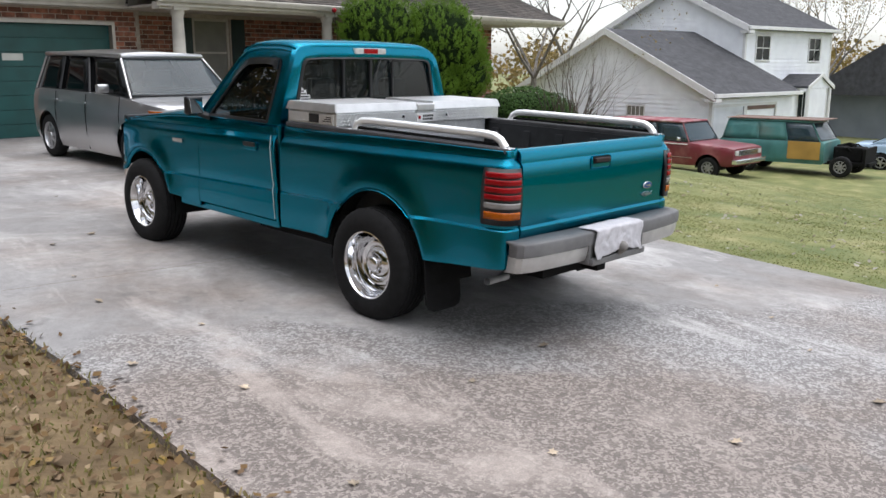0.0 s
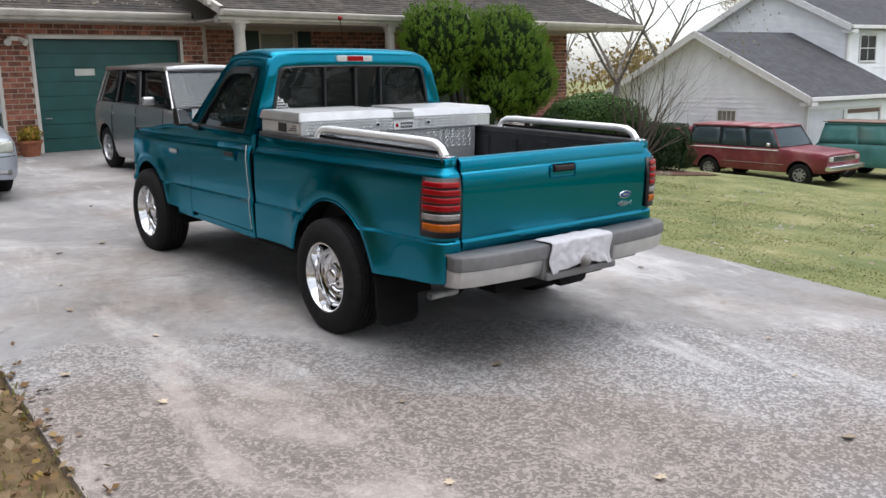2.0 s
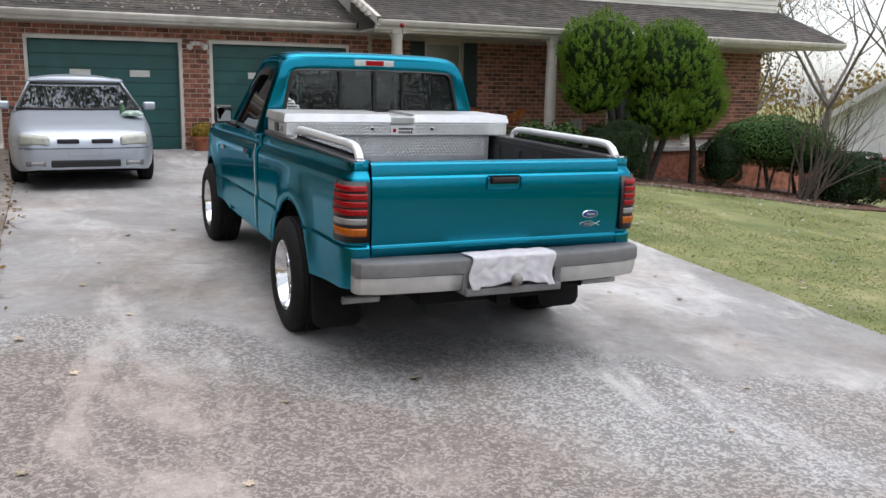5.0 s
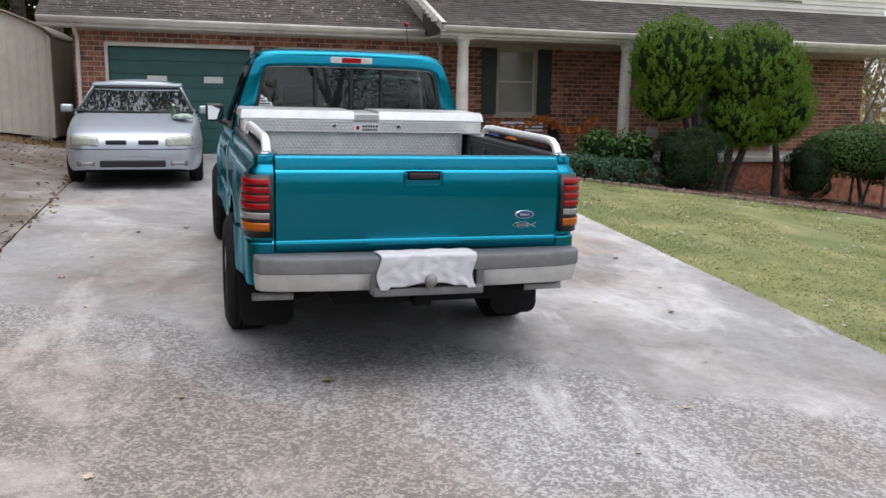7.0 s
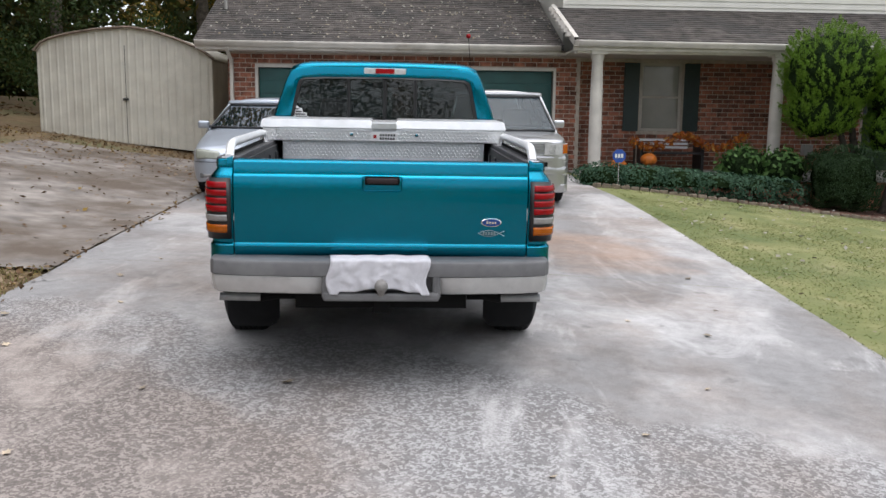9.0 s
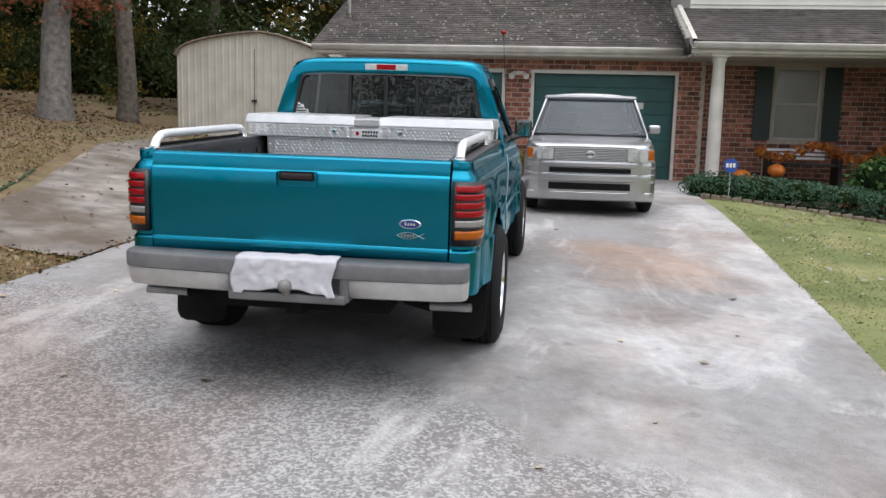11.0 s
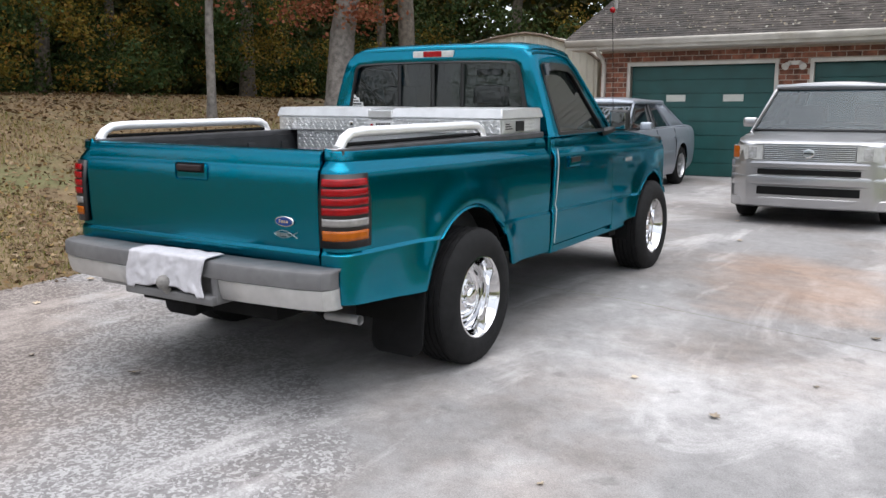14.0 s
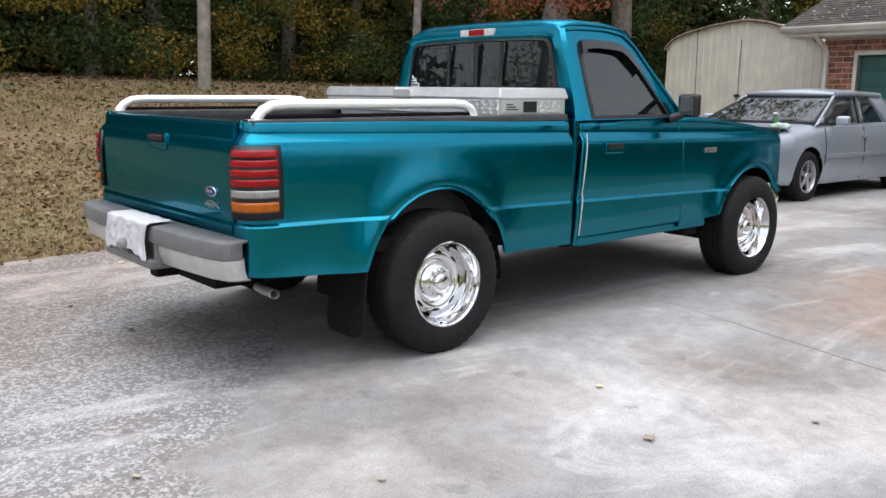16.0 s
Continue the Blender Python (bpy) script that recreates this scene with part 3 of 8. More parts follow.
def wall_with_openings(name, x0, x1, y0, y1, z0, z1, holes, material):
    """A wall with thickness, pierced by openings that reach through."""
    xs = sorted({x0, x1, *[v for h in holes for v in h[:2]]})
    zs = sorted({z0, z1, *[v for h in holes for v in h[2:]]})
    bm = bmesh.new()
    for a, b in zip(xs, xs[1:]):
        for c, d in zip(zs, zs[1:]):
            cx, cz = (a + b) / 2, (c + d) / 2
            if not any(h[0] < cx < h[1] and h[2] < cz < h[3] for h in holes):
                box_bm(a, b, y0, y1, c, d, bm=bm)
    bmesh.ops.remove_doubles(bm, verts=bm.verts, dist=0.0005)
    bm.faces.ensure_lookup_table()
    seen = {}
    for f in bm.faces:
        seen.setdefault(tuple(sorted(v.index for v in f.verts)), []).append(f)
    bmesh.ops.delete(bm, geom=[f for g in seen.values() if len(g) > 1 for f in g], context="FACES_ONLY")
    return part(name, bm, material, house)


g_holes = [(a, b, 0.0, DOOR_TOP) for a, b in OPEN]
garage_wall = wall_with_openings("garage_wall", 0.22, 7.12, FY, FY + 0.24, 0.1, 2.72, g_holes, mortar)
w_hole = (8.5, 9.38, 1.2, 2.58)
d_hole = (13.3, 14.25, 0.42, 2.45)
porch_wall = wall_with_openings("porch_wall", 7.12, 18.0, PY, PY + 0.24, -1.2, 2.72, [w_hole, d_hole], mortar)
box("garage_end_wall", 0.2, 0.44, FY + 0.24, 21.5, 0.1, 2.72, mortar, house)
box("right_end_wall", 17.76, 18.0, PY + 0.24, 23, -1.8, 2.72, mortar, house)
box("porch_return", 7.1, 7.17, FY - 0.02, PY, 0.2, 2.72, mortar, house)

# garage doors: eight boards, trim, small windows, handle
for a, b in OPEN:
    d = box("garage_door", a, b, FY + 0.13, FY + 0.16, FLOOR_Z, DOOR_TOP, green_door, house, 0, "dark green sectional garage door")
    n = 8
    hgt = (DOOR_TOP - FLOOR_Z) / n
    for k in range(n):
        z = FLOOR_Z + k * hgt
        box("door_board", a + 0.004, b - 0.004, FY + 0.112, FY + 0.13, z + 0.006, z + hgt - 0.006, green_door, d, 0.004)
    for u in (0.26, 0.66):
        x = lerp(a, b, u)
        box("door_light", x, x + 0.35, FY + 0.1, FY + 0.115, 1.73, 1.85, pane_pale, d, 0.004, "small pale window pane")
    box("handle", a + 0.1, a + 0.22, FY + 0.09, FY + 0.11, 0.98, 1.0, silver_trim, d, 0.003)
    box("bottom_seal", a, b, FY + 0.1, FY + 0.14, FLOOR_Z - 0.005, FLOOR_Z + 0.02, trim_black, d)
    tr = box("door_trim", a - 0.06, a, FY - 0.02, FY + 0.14, FLOOR_Z - 0.02, DOOR_TOP + 0.06, cream, house, 0.004, "cream painted door frame")
    box("jamb", b, b + 0.06, FY - 0.02, FY + 0.14, FLOOR_Z - 0.02, DOOR_TOP + 0.06, cream, tr, 0.004)
    box("head", a, b, FY - 0.02, FY + 0.14, DOOR_TOP, DOOR_TOP + 0.06, cream, tr, 0.004)
box("garage_back", 0.44, 6.9, 17.2, 17.25, 0.2, 2.7, under_black, house)

# porch: slab, columns, soffits, gutters
slab = box("porch_floor", 6.95, 18.0, 14.2, PY, 0.3, 0.4, porch_grey, house, 0.01, "pale concrete porch floor")
box("porch_base", 6.98, 17.98, 14.26, PY, -1.3, 0.3, brick_bulk, house)
for cx, cy in ((7.15, 14.4), (10.58, 14.4), (14.2, 14.4)):
    c = lathe_bm(((0.4, 0.14), (0.45, 0.14), (0.47, 0.115), (1.2, 0.118), (2.0, 0.112), (2.5, 0.1), (2.53, 0.12), (2.58, 0.13), (2.62, 0.13)), 28, "z")
    bmesh.ops.translate(c, vec=(cx, cy, 0), verts=c.verts)
    col = crisp(part("column", c, cream, house, "round cream porch column"), 40)
    box("capital", cx - 0.15, cx + 0.15, cy - 0.15, cy + 0.15, 2.6, 2.68, cream, col, 0.005)
    box("plinth", cx - 0.15, cx + 0.15, cy - 0.15, cy + 0.15, 0.38, 0.42, cream, col, 0.005)
box("porch_beam", 6.75, 18.4, 14.3, 14.55, 2.62, 2.74, cream, house, 0.005)
box("porch_ceiling", 6.75, 18.4, 14.55, PY, 2.66, 2.7, cream_shaded, house)
box("garage_soffit", -0.25, 6.8, 15.4, FY, 2.66, 2.7, cream, house)
box("porch_soffit", 6.66, 18.7, 14.22, 14.3, 2.66, 2.7, cream, house)


def gutter(x0, x1, y, z, lab):
    prof = ((0.0, 0.0), (-0.005, -0.02), (0.0, -0.045), (0.02, -0.075), (0.03, -0.11), (0.11, -0.11), (0.11, -0.02))
    zs = lambda x: z - 0.004 * max(0, x - 7)
    rows = [[(x, y + a, zs(x) + c) for a, c in prof] for x in (x0, (x0 + x1) / 2, x1)]
    g = crisp(thick(part("gutter", grid_bm(rows), cream, house, lab), 0.004), 30)
    rows = [[(x, y + 0.11, zs(x)), (x, y + 0.11, zs(x) - 0.16)] for x in (x0, x1)]
    thick(part("fascia", grid_bm(rows), cream, house), 0.02)


gutter(-0.3, 6.66, 15.3, 2.83, "cream metal garage gutter")
gutter(6.66, 18.72, 14.12, 2.84, "cream metal porch gutter")
dsp = [(0.28, 15.36, 2.72), (0.29, 15.5, 2.6), (0.3, 15.72, 2.5), (0.3, 15.79, 2.4), (0.3, 15.79, 0.55), (0.3, 15.72, 0.42), (0.3, 15.55, 0.38)]
crisp(part("downspout", tube_bm(dsp, 0.042, 4), cream, house, "cream metal downspout"), 20)


def shingled(name, x0, x1, y0, z0, y1, z1, z_drop=0.0, lab=""):
    """A roof slope of overlapping courses, each a strip of single tabs."""
    under = obj_from(name, [(x0, y0, z0 - 0.03), (x1, y0, z0 - 0.03 - z_drop), (x1, y1, z1 - 0.03), (x0, y1, z1 - 0.03), (x0, y0, z0 - 0.09), (x1, y0, z0 - 0.09 - z_drop), (x1, y1, z1 - 0.09), (x0, y1, z1 - 0.09)], [(0, 1, 2, 3), (4, 5, 6, 7), (0, 1, 5, 4), (1, 2, 6, 5), (3, 0, 4, 7), (2, 3, 7, 6)], shingle, house, lab)
    run = math.hypot(y1 - y0, z1 - z0)
    n = int(run / 0.14)
    vs, fs = [], []
    for k in range(n):
        a, b = k / n, min(1.0, (k + 1.25) / n)
        x = x0 - random.uniform(0, 0.3)
        while x < x1:
            w = random.choice((0.2, 0.26, 0.3, 0.33))
            p, q = max(x, x0), min(x + w - 0.006, x1)
            x += w
            if q - p < 0.02:
                continue
            i = len(vs)
            lift = 0.014 + random.uniform(-0.002, 0.004)
            for xx in (p, q):
                dz = z_drop * (xx - x0) / (x1 - x0)
                vs.extend([(xx, lerp(y0, y1, a), lerp(z0 - dz, z1, a) + lift), (xx, lerp(y0, y1, b), lerp(z0 - dz, z1, b) + 0.001), (xx, lerp(y0, y1, a), lerp(z0 - dz, z1, a) - 0.02)])
            fs.extend([(i, i + 3, i + 4, i + 1), (i, i + 2, i + 5, i + 3)])
    me = bpy.data.meshes.new("shingle_layer")
    me.from_pydata(vs, [], fs)
    me.materials.append(shingle)
    o = new("shingle_layer", me)
    o.parent = under
    o["kind"] = "stuff"
    return under


shingled("garage_roof", -0.32, 6.72, 15.34, 2.83, 18.7, 4.24, lab="dark grey shingle garage roof scattered with leaves")
obj_from("garage_roof_back", [(-0.32, 18.7, 4.24), (6.8, 18.7, 4.24), (6.8, 22.1, 2.8), (-0.32, 22.1, 2.8), (-0.32, 18.7, 4.15), (6.8, 18.7, 4.15), (6.8, 22.1, 2.71), (-0.32, 22.1, 2.71)], [(0, 1, 2, 3), (4, 5, 6, 7), (0, 3, 7, 4), (2, 3, 7, 6)], shingle, house)
obj_from("garage_gable", [(0.2, 15.9, 2.7), (0.2, 21.5, 2.7), (0.2, 18.7, 4.1), (0.3, 15.9, 2.7), (0.3, 21.5, 2.7), (0.3, 18.7, 4.1)], [(0, 1, 2), (3, 4, 5), (0, 1, 4, 3), (1, 2, 5, 4), (0, 2, 5, 3)], siding, house)
shingled("porch_roof", 6.68, 18.74, 14.16, 2.85, 16.36, 3.68, 0.05, "dark grey shingle porch roof")
part("rake_trim", grid_bm([[(6.64, 14.1, 2.88), (6.64, 16.36, 3.73)], [(6.64, 14.1, 2.73), (6.64, 16.36, 3.55)], [(6.72, 14.1, 2.73), (6.72, 16.36, 3.55)], [(6.72, 14.1, 2.885), (6.72, 16.36, 3.735)], [(6.64, 14.1, 2.88), (6.64, 16.36, 3.73)]]), cream, house, "cream roof edge board")
for k in range(8):
    y = 14.4 + k * 0.25
    box("step_flashing", 6.56, 6.66, y, y + 0.16, 2.92 + k * 0.0935, 3.0 + k * 0.0935, cream, house, 0.004)
crisp(part("vent_pipe", tube_bm([(-0.02, 17.2, 3.5), (-0.02, 17.2, 4.15)], 0.035, 10), porch_grey, house, "grey roof vent pipe"), 40)

# upper storey in lapped boards
def lap_wall(name, parent, p, u, z0, z1, length, material, board=0.13, out=(0, -1), holes=(), tops=None, lab="", lip=0.022):
    """Boards laid over each other: p the start, u the way along; each board its own piece. tops: highest z at a distance along."""
    w = thing_part(name, parent, lab)
    px, py = p
    ux, uy = u
    ox, oy = out
    z = z0
    while z < z1 - 0.02:
        zt = min(z + board, z1)
        spans = [(0.0, length)]
        if tops:
            ok = [s for s in [length * k / 200 for k in range(201)] if tops(s) >= z + board * 0.5]
            spans = [(min(ok), max(ok))] if ok else []
        for h0, h1, g0, g1 in holes:
            if zt > g0 + 0.01 and z < g1 - 0.01:
                nxt = []
                for a, b in spans:
                    if a < h0:
                        nxt.append((a, min(b, h0)))
                    if b > h1:
                        nxt.append((max(a, h1), b))
                spans = nxt
        for a, b in spans:
            if b - a < 0.03:
                continue
            pts = []
            for s in (a, b):
                x, y = px + ux * s, py + uy * s
                pts += [(x + ox * lip, y + oy * lip, z), (x + ox * 0.006, y + oy * 0.006, zt), (x - ox * 0.02, y - oy * 0.02, zt), (x - ox * 0.02, y - oy * 0.02, z)]
            obj_from("board", pts, [(0, 4, 5, 1), (0, 3, 7, 4), (1, 5, 6, 2), (0, 1, 2, 3), (4, 7, 6, 5)], material, w)
        z += board
    return w


def thing_part(name, parent, lab=""):
    e = new(name)
    e.parent = parent
    if lab:
        tagged(e, lab)
    return e


def sash_window(parent, cx, y, z0, z1, w, frame_mat, pane_mat, muntins=0, out=-1, along="x", lab=""):
    """Double-hung window: frame, two panes, a meeting rail and glazing bars."""
    def bx(name, a, b, d0, d1, c0, c1, mt, par, bev=0.0):
        d0, d1 = min(d0, d1), max(d0, d1)
        if along == "x":
            return box(name, a, b, d0, d1, c0, c1, mt, par, bev)
        return box(name, d0, d1, a, b, c0, c1, mt, par, bev)
    a, b = cx - w / 2, cx + w / 2
    win = bx("window", a, b, y + out * 0.0, y - out * 0.03, z0, z1, under_black, parent)
    if lab:
        tagged(win, lab)
    t = 0.055
    bx("window_frame", a - t, a, y + out * 0.035, y - out * 0.03, z0 - t, z1 + t, frame_mat, win)
    bx("window_frame", b, b + t, y + out * 0.035, y - out * 0.03, z0 - t, z1 + t, frame_mat, win)
    bx("window_frame", a, b, y + out * 0.034, y - out * 0.03, z1, z1 + t, frame_mat, win)
    bx("window_sill", a, b, y + out * 0.05, y - out * 0.03, z0 - t, z0, frame_mat, win)
    zm = (z0 + z1) / 2
    bx("pane", a, b, y + out * 0.006, y + out * 0.01, zm, z1, pane_mat, win)
    bx("pane", a, b, y + out * 0.012, y + out * 0.016, z0, zm, pane_mat, win)
    bx("meeting_rail", a, b, y + out * 0.006, y + out * 0.026, zm - 0.02, zm + 0.02, frame_mat, win)
    for k in range(1, muntins + 1):
        x = lerp(a, b, k / (muntins + 1))
        bx("glazing_bar", x - 0.01, x + 0.01, y + out * 0.01, y + out * 0.022, z0, z1, frame_mat, win)
    return win


box("upper_core", 6.9, 18.6, 16.36, 24, 2.7, 6.2, siding, house)
lap_wall("upper_wall", house, (6.88, 16.34), (1, 0), 3.62, 6.2, 11.74, siding, 0.12, holes=((8.0, 9.3, 3.9, 5.3),), lab="cream lapped siding of the upper storey")
sash_window(house, 15.53, 16.33, 3.97, 5.25, 1.16, cream, pane_dark, 1, lab="upper window with cream frame")
obj_from("upper_roof", [(6.5, 15.9, 6.15), (19.0, 15.9, 6.15), (19.0, 20.2, 7.9), (6.5, 20.2, 7.9), (6.5, 24.4, 6.15), (19.0, 24.4, 6.15)], [(0, 1, 2, 3), (3, 2, 5, 4), (0, 3, 4), (1, 5, 2)], shingle, house)

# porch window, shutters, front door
sash_window(house, 8.94, PY + 0.06, 1.26, 2.53, 0.76, cream_shaded, pane_curtain, 0, lab="porch window with drawn pale blind")
for x in (8.15, 9.41):
    sh = box("shutter", x, x + 0.32, PY - 0.045, PY - 0.015, 1.2, 2.58, shutter_green, house, 0.004, "dark green louvred shutter")
    for k in range(26):
        z = 1.27 + k * 0.048
        if abs(z - 1.9) > 0.04:
            box("louvre", x + 0.03, x + 0.29, PY - 0.058, PY - 0.045, z, z + 0.034, shutter_green, sh, 0.003)
dr = box("front_door", 13.34, 14.21, PY + 0.05, PY + 0.1, 0.42, 2.42, shutter_green, house, 0.005, "dark green front door")
for z0, z1 in ((0.55, 1.2), (1.35, 2.25)):
    for x in (13.43, 13.82):
        box("door_panel", x, x + 0.3, PY + 0.035, PY + 0.05, z0, z1, shutter_green, dr, 0.008)
# flood lamp on the pier
fl = box("flood_light", 3.56, 3.76, FY - 0.04, FY - 0.01, 2.33, 2.4, cream, house, 0.01, "twin flood light on the brick pier")
for x, a in ((3.58, -0.05), (3.76, 0.06)):
    crisp(part("lamp_head", tube_bm([(x, FY - 0.05, 2.36), (x + a * 0.4, FY - 0.11, 2.33), (x + a, FY - 0.17, 2.29)], [0.03, 0.045, 0.06], 14), cream, fl), 40)


# ---- vehicles: shared pieces ----
def tyre_bm(R, rim, half, sides=84):
    """A tyre with ribs round the tread and notched shoulders."""
    prof = [(-half + 0.015, rim), (-half, rim + 0.02), (-half - 0.004, (R + rim) / 2), (-half + 0.012, R - 0.035), (-half + 0.03, R - 0.008), (-half + 0.045, R)]
    ribs = 5
    w = 2 * half - 0.09
    for i in range(ribs):
        a, b = -half + 0.045 + w * (i + 0.12) / ribs, -half + 0.045 + w * (i + 0.88) / ribs
        prof += [(a, R - 0.009), (a + 0.002, R + 0.001), (b - 0.002, R + 0.001), (b, R - 0.009)]
    prof += [(-a, r) for a, r in reversed(prof[:6])]
    bm = bmesh.new()
    rings = []
    for j, (a, r) in enumerate(prof):
        notch = j in (4, 5, len(prof) - 5, len(prof) - 6)
        mid_rib = 6 <= j < len(prof) - 6
        ring = []
        for k in range(sides):
            rr = r - (0.007 if notch and k % 2 else 0) - (0.004 if mid_rib and (k + j // 4) % 3 == 0 else 0)
            ang = 2 * math.pi * k / sides
            ring.append(bm.verts.new((a, math.cos(ang) * rr, math.sin(ang) * rr)))
        rings.append(ring)
    for r0, r1 in zip(rings, rings[1:]):
        for k in range(sides):
            bm.faces.new((r0[k], r0[(k + 1) % sides], r1[(k + 1) % sides], r1[k]))
    return bm


def truck_wheel(parent, x, y, z, side):
    """Deep chrome wheel with slots, on a wide tyre. side: 1 faces +x."""
    w = part("wheel", lathe_bm(((-0.1, 0.17), (-0.1, 0.06)), 24), under_black, parent)
    w.matrix_basis = pose(x, y, z, random.uniform(0, 300), 0, 0 if side > 0 else 180)
    crisp(part("tyre", tyre_bm(0.36, 0.21, 0.13), rubber, w, "wide black tyre"), 40)
    prof = ((-0.11, 0.2), (0.0, 0.172), (0.074, 0.186), (0.1, 0.2), (0.112, 0.203), (0.12, 0.209), (0.119, 0.216), (0.11, 0.219), (0.097, 0.214))
    crisp(part("rim", lathe_bm(prof, 64), chrome, w, "polished chrome rim"), 50)
    disc = ((0.002, 0.174), (0.01, 0.158), (0.026, 0.15), (0.032, 0.135), (0.028, 0.118), (0.018, 0.108), (0.042, 0.088), (0.048, 0.07), (0.04, 0.056), (0.064, 0.05), (0.076, 0.042), (0.08, 0.03), (0.082, 0.0))
    crisp(part("disc", lathe_bm(disc, 48), chrome, w), 40)
    for k in range(8):
        a = 2 * math.pi * (k + 0.5) / 8
        bm = bmesh.new()
        bmesh.ops.create_uvsphere(bm, u_segments=12, v_segments=6, radius=1)
        bmesh.ops.scale(bm, vec=(0.006, 0.026, 0.0075), verts=bm.verts)
        bmesh.ops.rotate(bm, matrix=Matrix.Rotation(a + math.pi / 2, 3, "X"), verts=bm.verts)
        bmesh.ops.translate(bm, vec=(0.027, math.cos(a) * 0.146, math.sin(a) * 0.146), verts=bm.verts)
        part("slot", bm, under_black, w)
    for k in range(5):
        a = 2 * math.pi * k / 5
        part("lug_nut", tube_bm([(0.032, math.cos(a) * 0.066, math.sin(a) * 0.066), (0.067, math.cos(a) * 0.066, math.sin(a) * 0.066)], 0.011, 6), chrome, w)
    return w


def body_width(z):
    """Half width of the body by height, with the two creases at their usual height."""
    return table(z, ((0.40, 0.876), (0.45, 0.886), (0.52, 0.891), (0.60, 0.8925), (0.70, 0.8925), (0.716, 0.8925), (0.729, 0.8805), (0.75, 0.883), (0.80, 0.8865), (0.85, 0.888), (0.93, 0.889), (0.99, 0.8885), (1.04, 0.886), (1.065, 0.881), (1.08, 0.873), (1.105, 0.851), (1.112, 0.849), (1.116, 0.853), (1.15, 0.851), (1.166, 0.846), (1.18, 0.832)))


def level(z, y):
    """Body height z followed along the length: the creases fall a little towards the nose."""
    return z - 0.024 * y


def arch_z(y, arch):
    """Height of a wheel opening's edge over the hub."""
    yc, a, b, zc = arch
    u = (y - yc) / a
    return zc + b * math.sqrt(1 - u * u) if abs(u) < 1 else -9


def side_rows(path, z_low, z_high, arch, s, shear=None, out=0.0):
    """Rows of points of a body side: path of (x, y, nx, ny), from sill to shoulder."""
    fixed = (0.70, 0.716, 0.732, 0.75, 0.80, 0.85, 0.90, 0.95, 1.0, 1.04, 1.065, 1.08, 1.105, 1.112, 1.116, 1.15)
    cols = []
    near = lambda p, q: tuple(a + (b - a) * 0.004 / max(0.005, math.hypot(q[0] - p[0], q[1] - p[1])) for a, b in zip(p, q))
    path = [path[0], near(path[0], path[1])] + list(path[1:-1]) + [near(path[-1], path[-2]), path[-1]]
    for (x, y, nx, ny) in path:
        lo, hi = z_low(y), z_high(y)
        start = max(lo, arch_z(y, arch) if arch else -9)
        first = max(start, level(0.69, y))
        zs = [start, start + 0.004] + [lerp(start, first, k / 8) for k in range(1, 8)] + [level(z, y) for z in fixed] + [hi - 0.004, hi]
        n = len(zs)
        zs = [min(max(z, start + k * 0.0006), hi - (n - 1 - k) * 0.0006) for k, z in enumerate(zs)]
        col = []
        for z in zs:
            o = body_width(z + 0.024 * y) - 0.896 + out
            if arch:
                d = math.hypot((y - arch[0]) / arch[1], (z - arch[3]) / arch[2])
                o += 0.032 * math.exp(-((d - 1.0) / 0.2) ** 2) if d >= 1 else 0.032
                o -= 0.005 * math.exp(-((d - 1.0) / 0.03) ** 2)
            yy = y + (shear(z, y) if shear else 0)
            col.append((s * (x + nx * o), yy + ny * o, z))
        cols.append(col)
    return cols


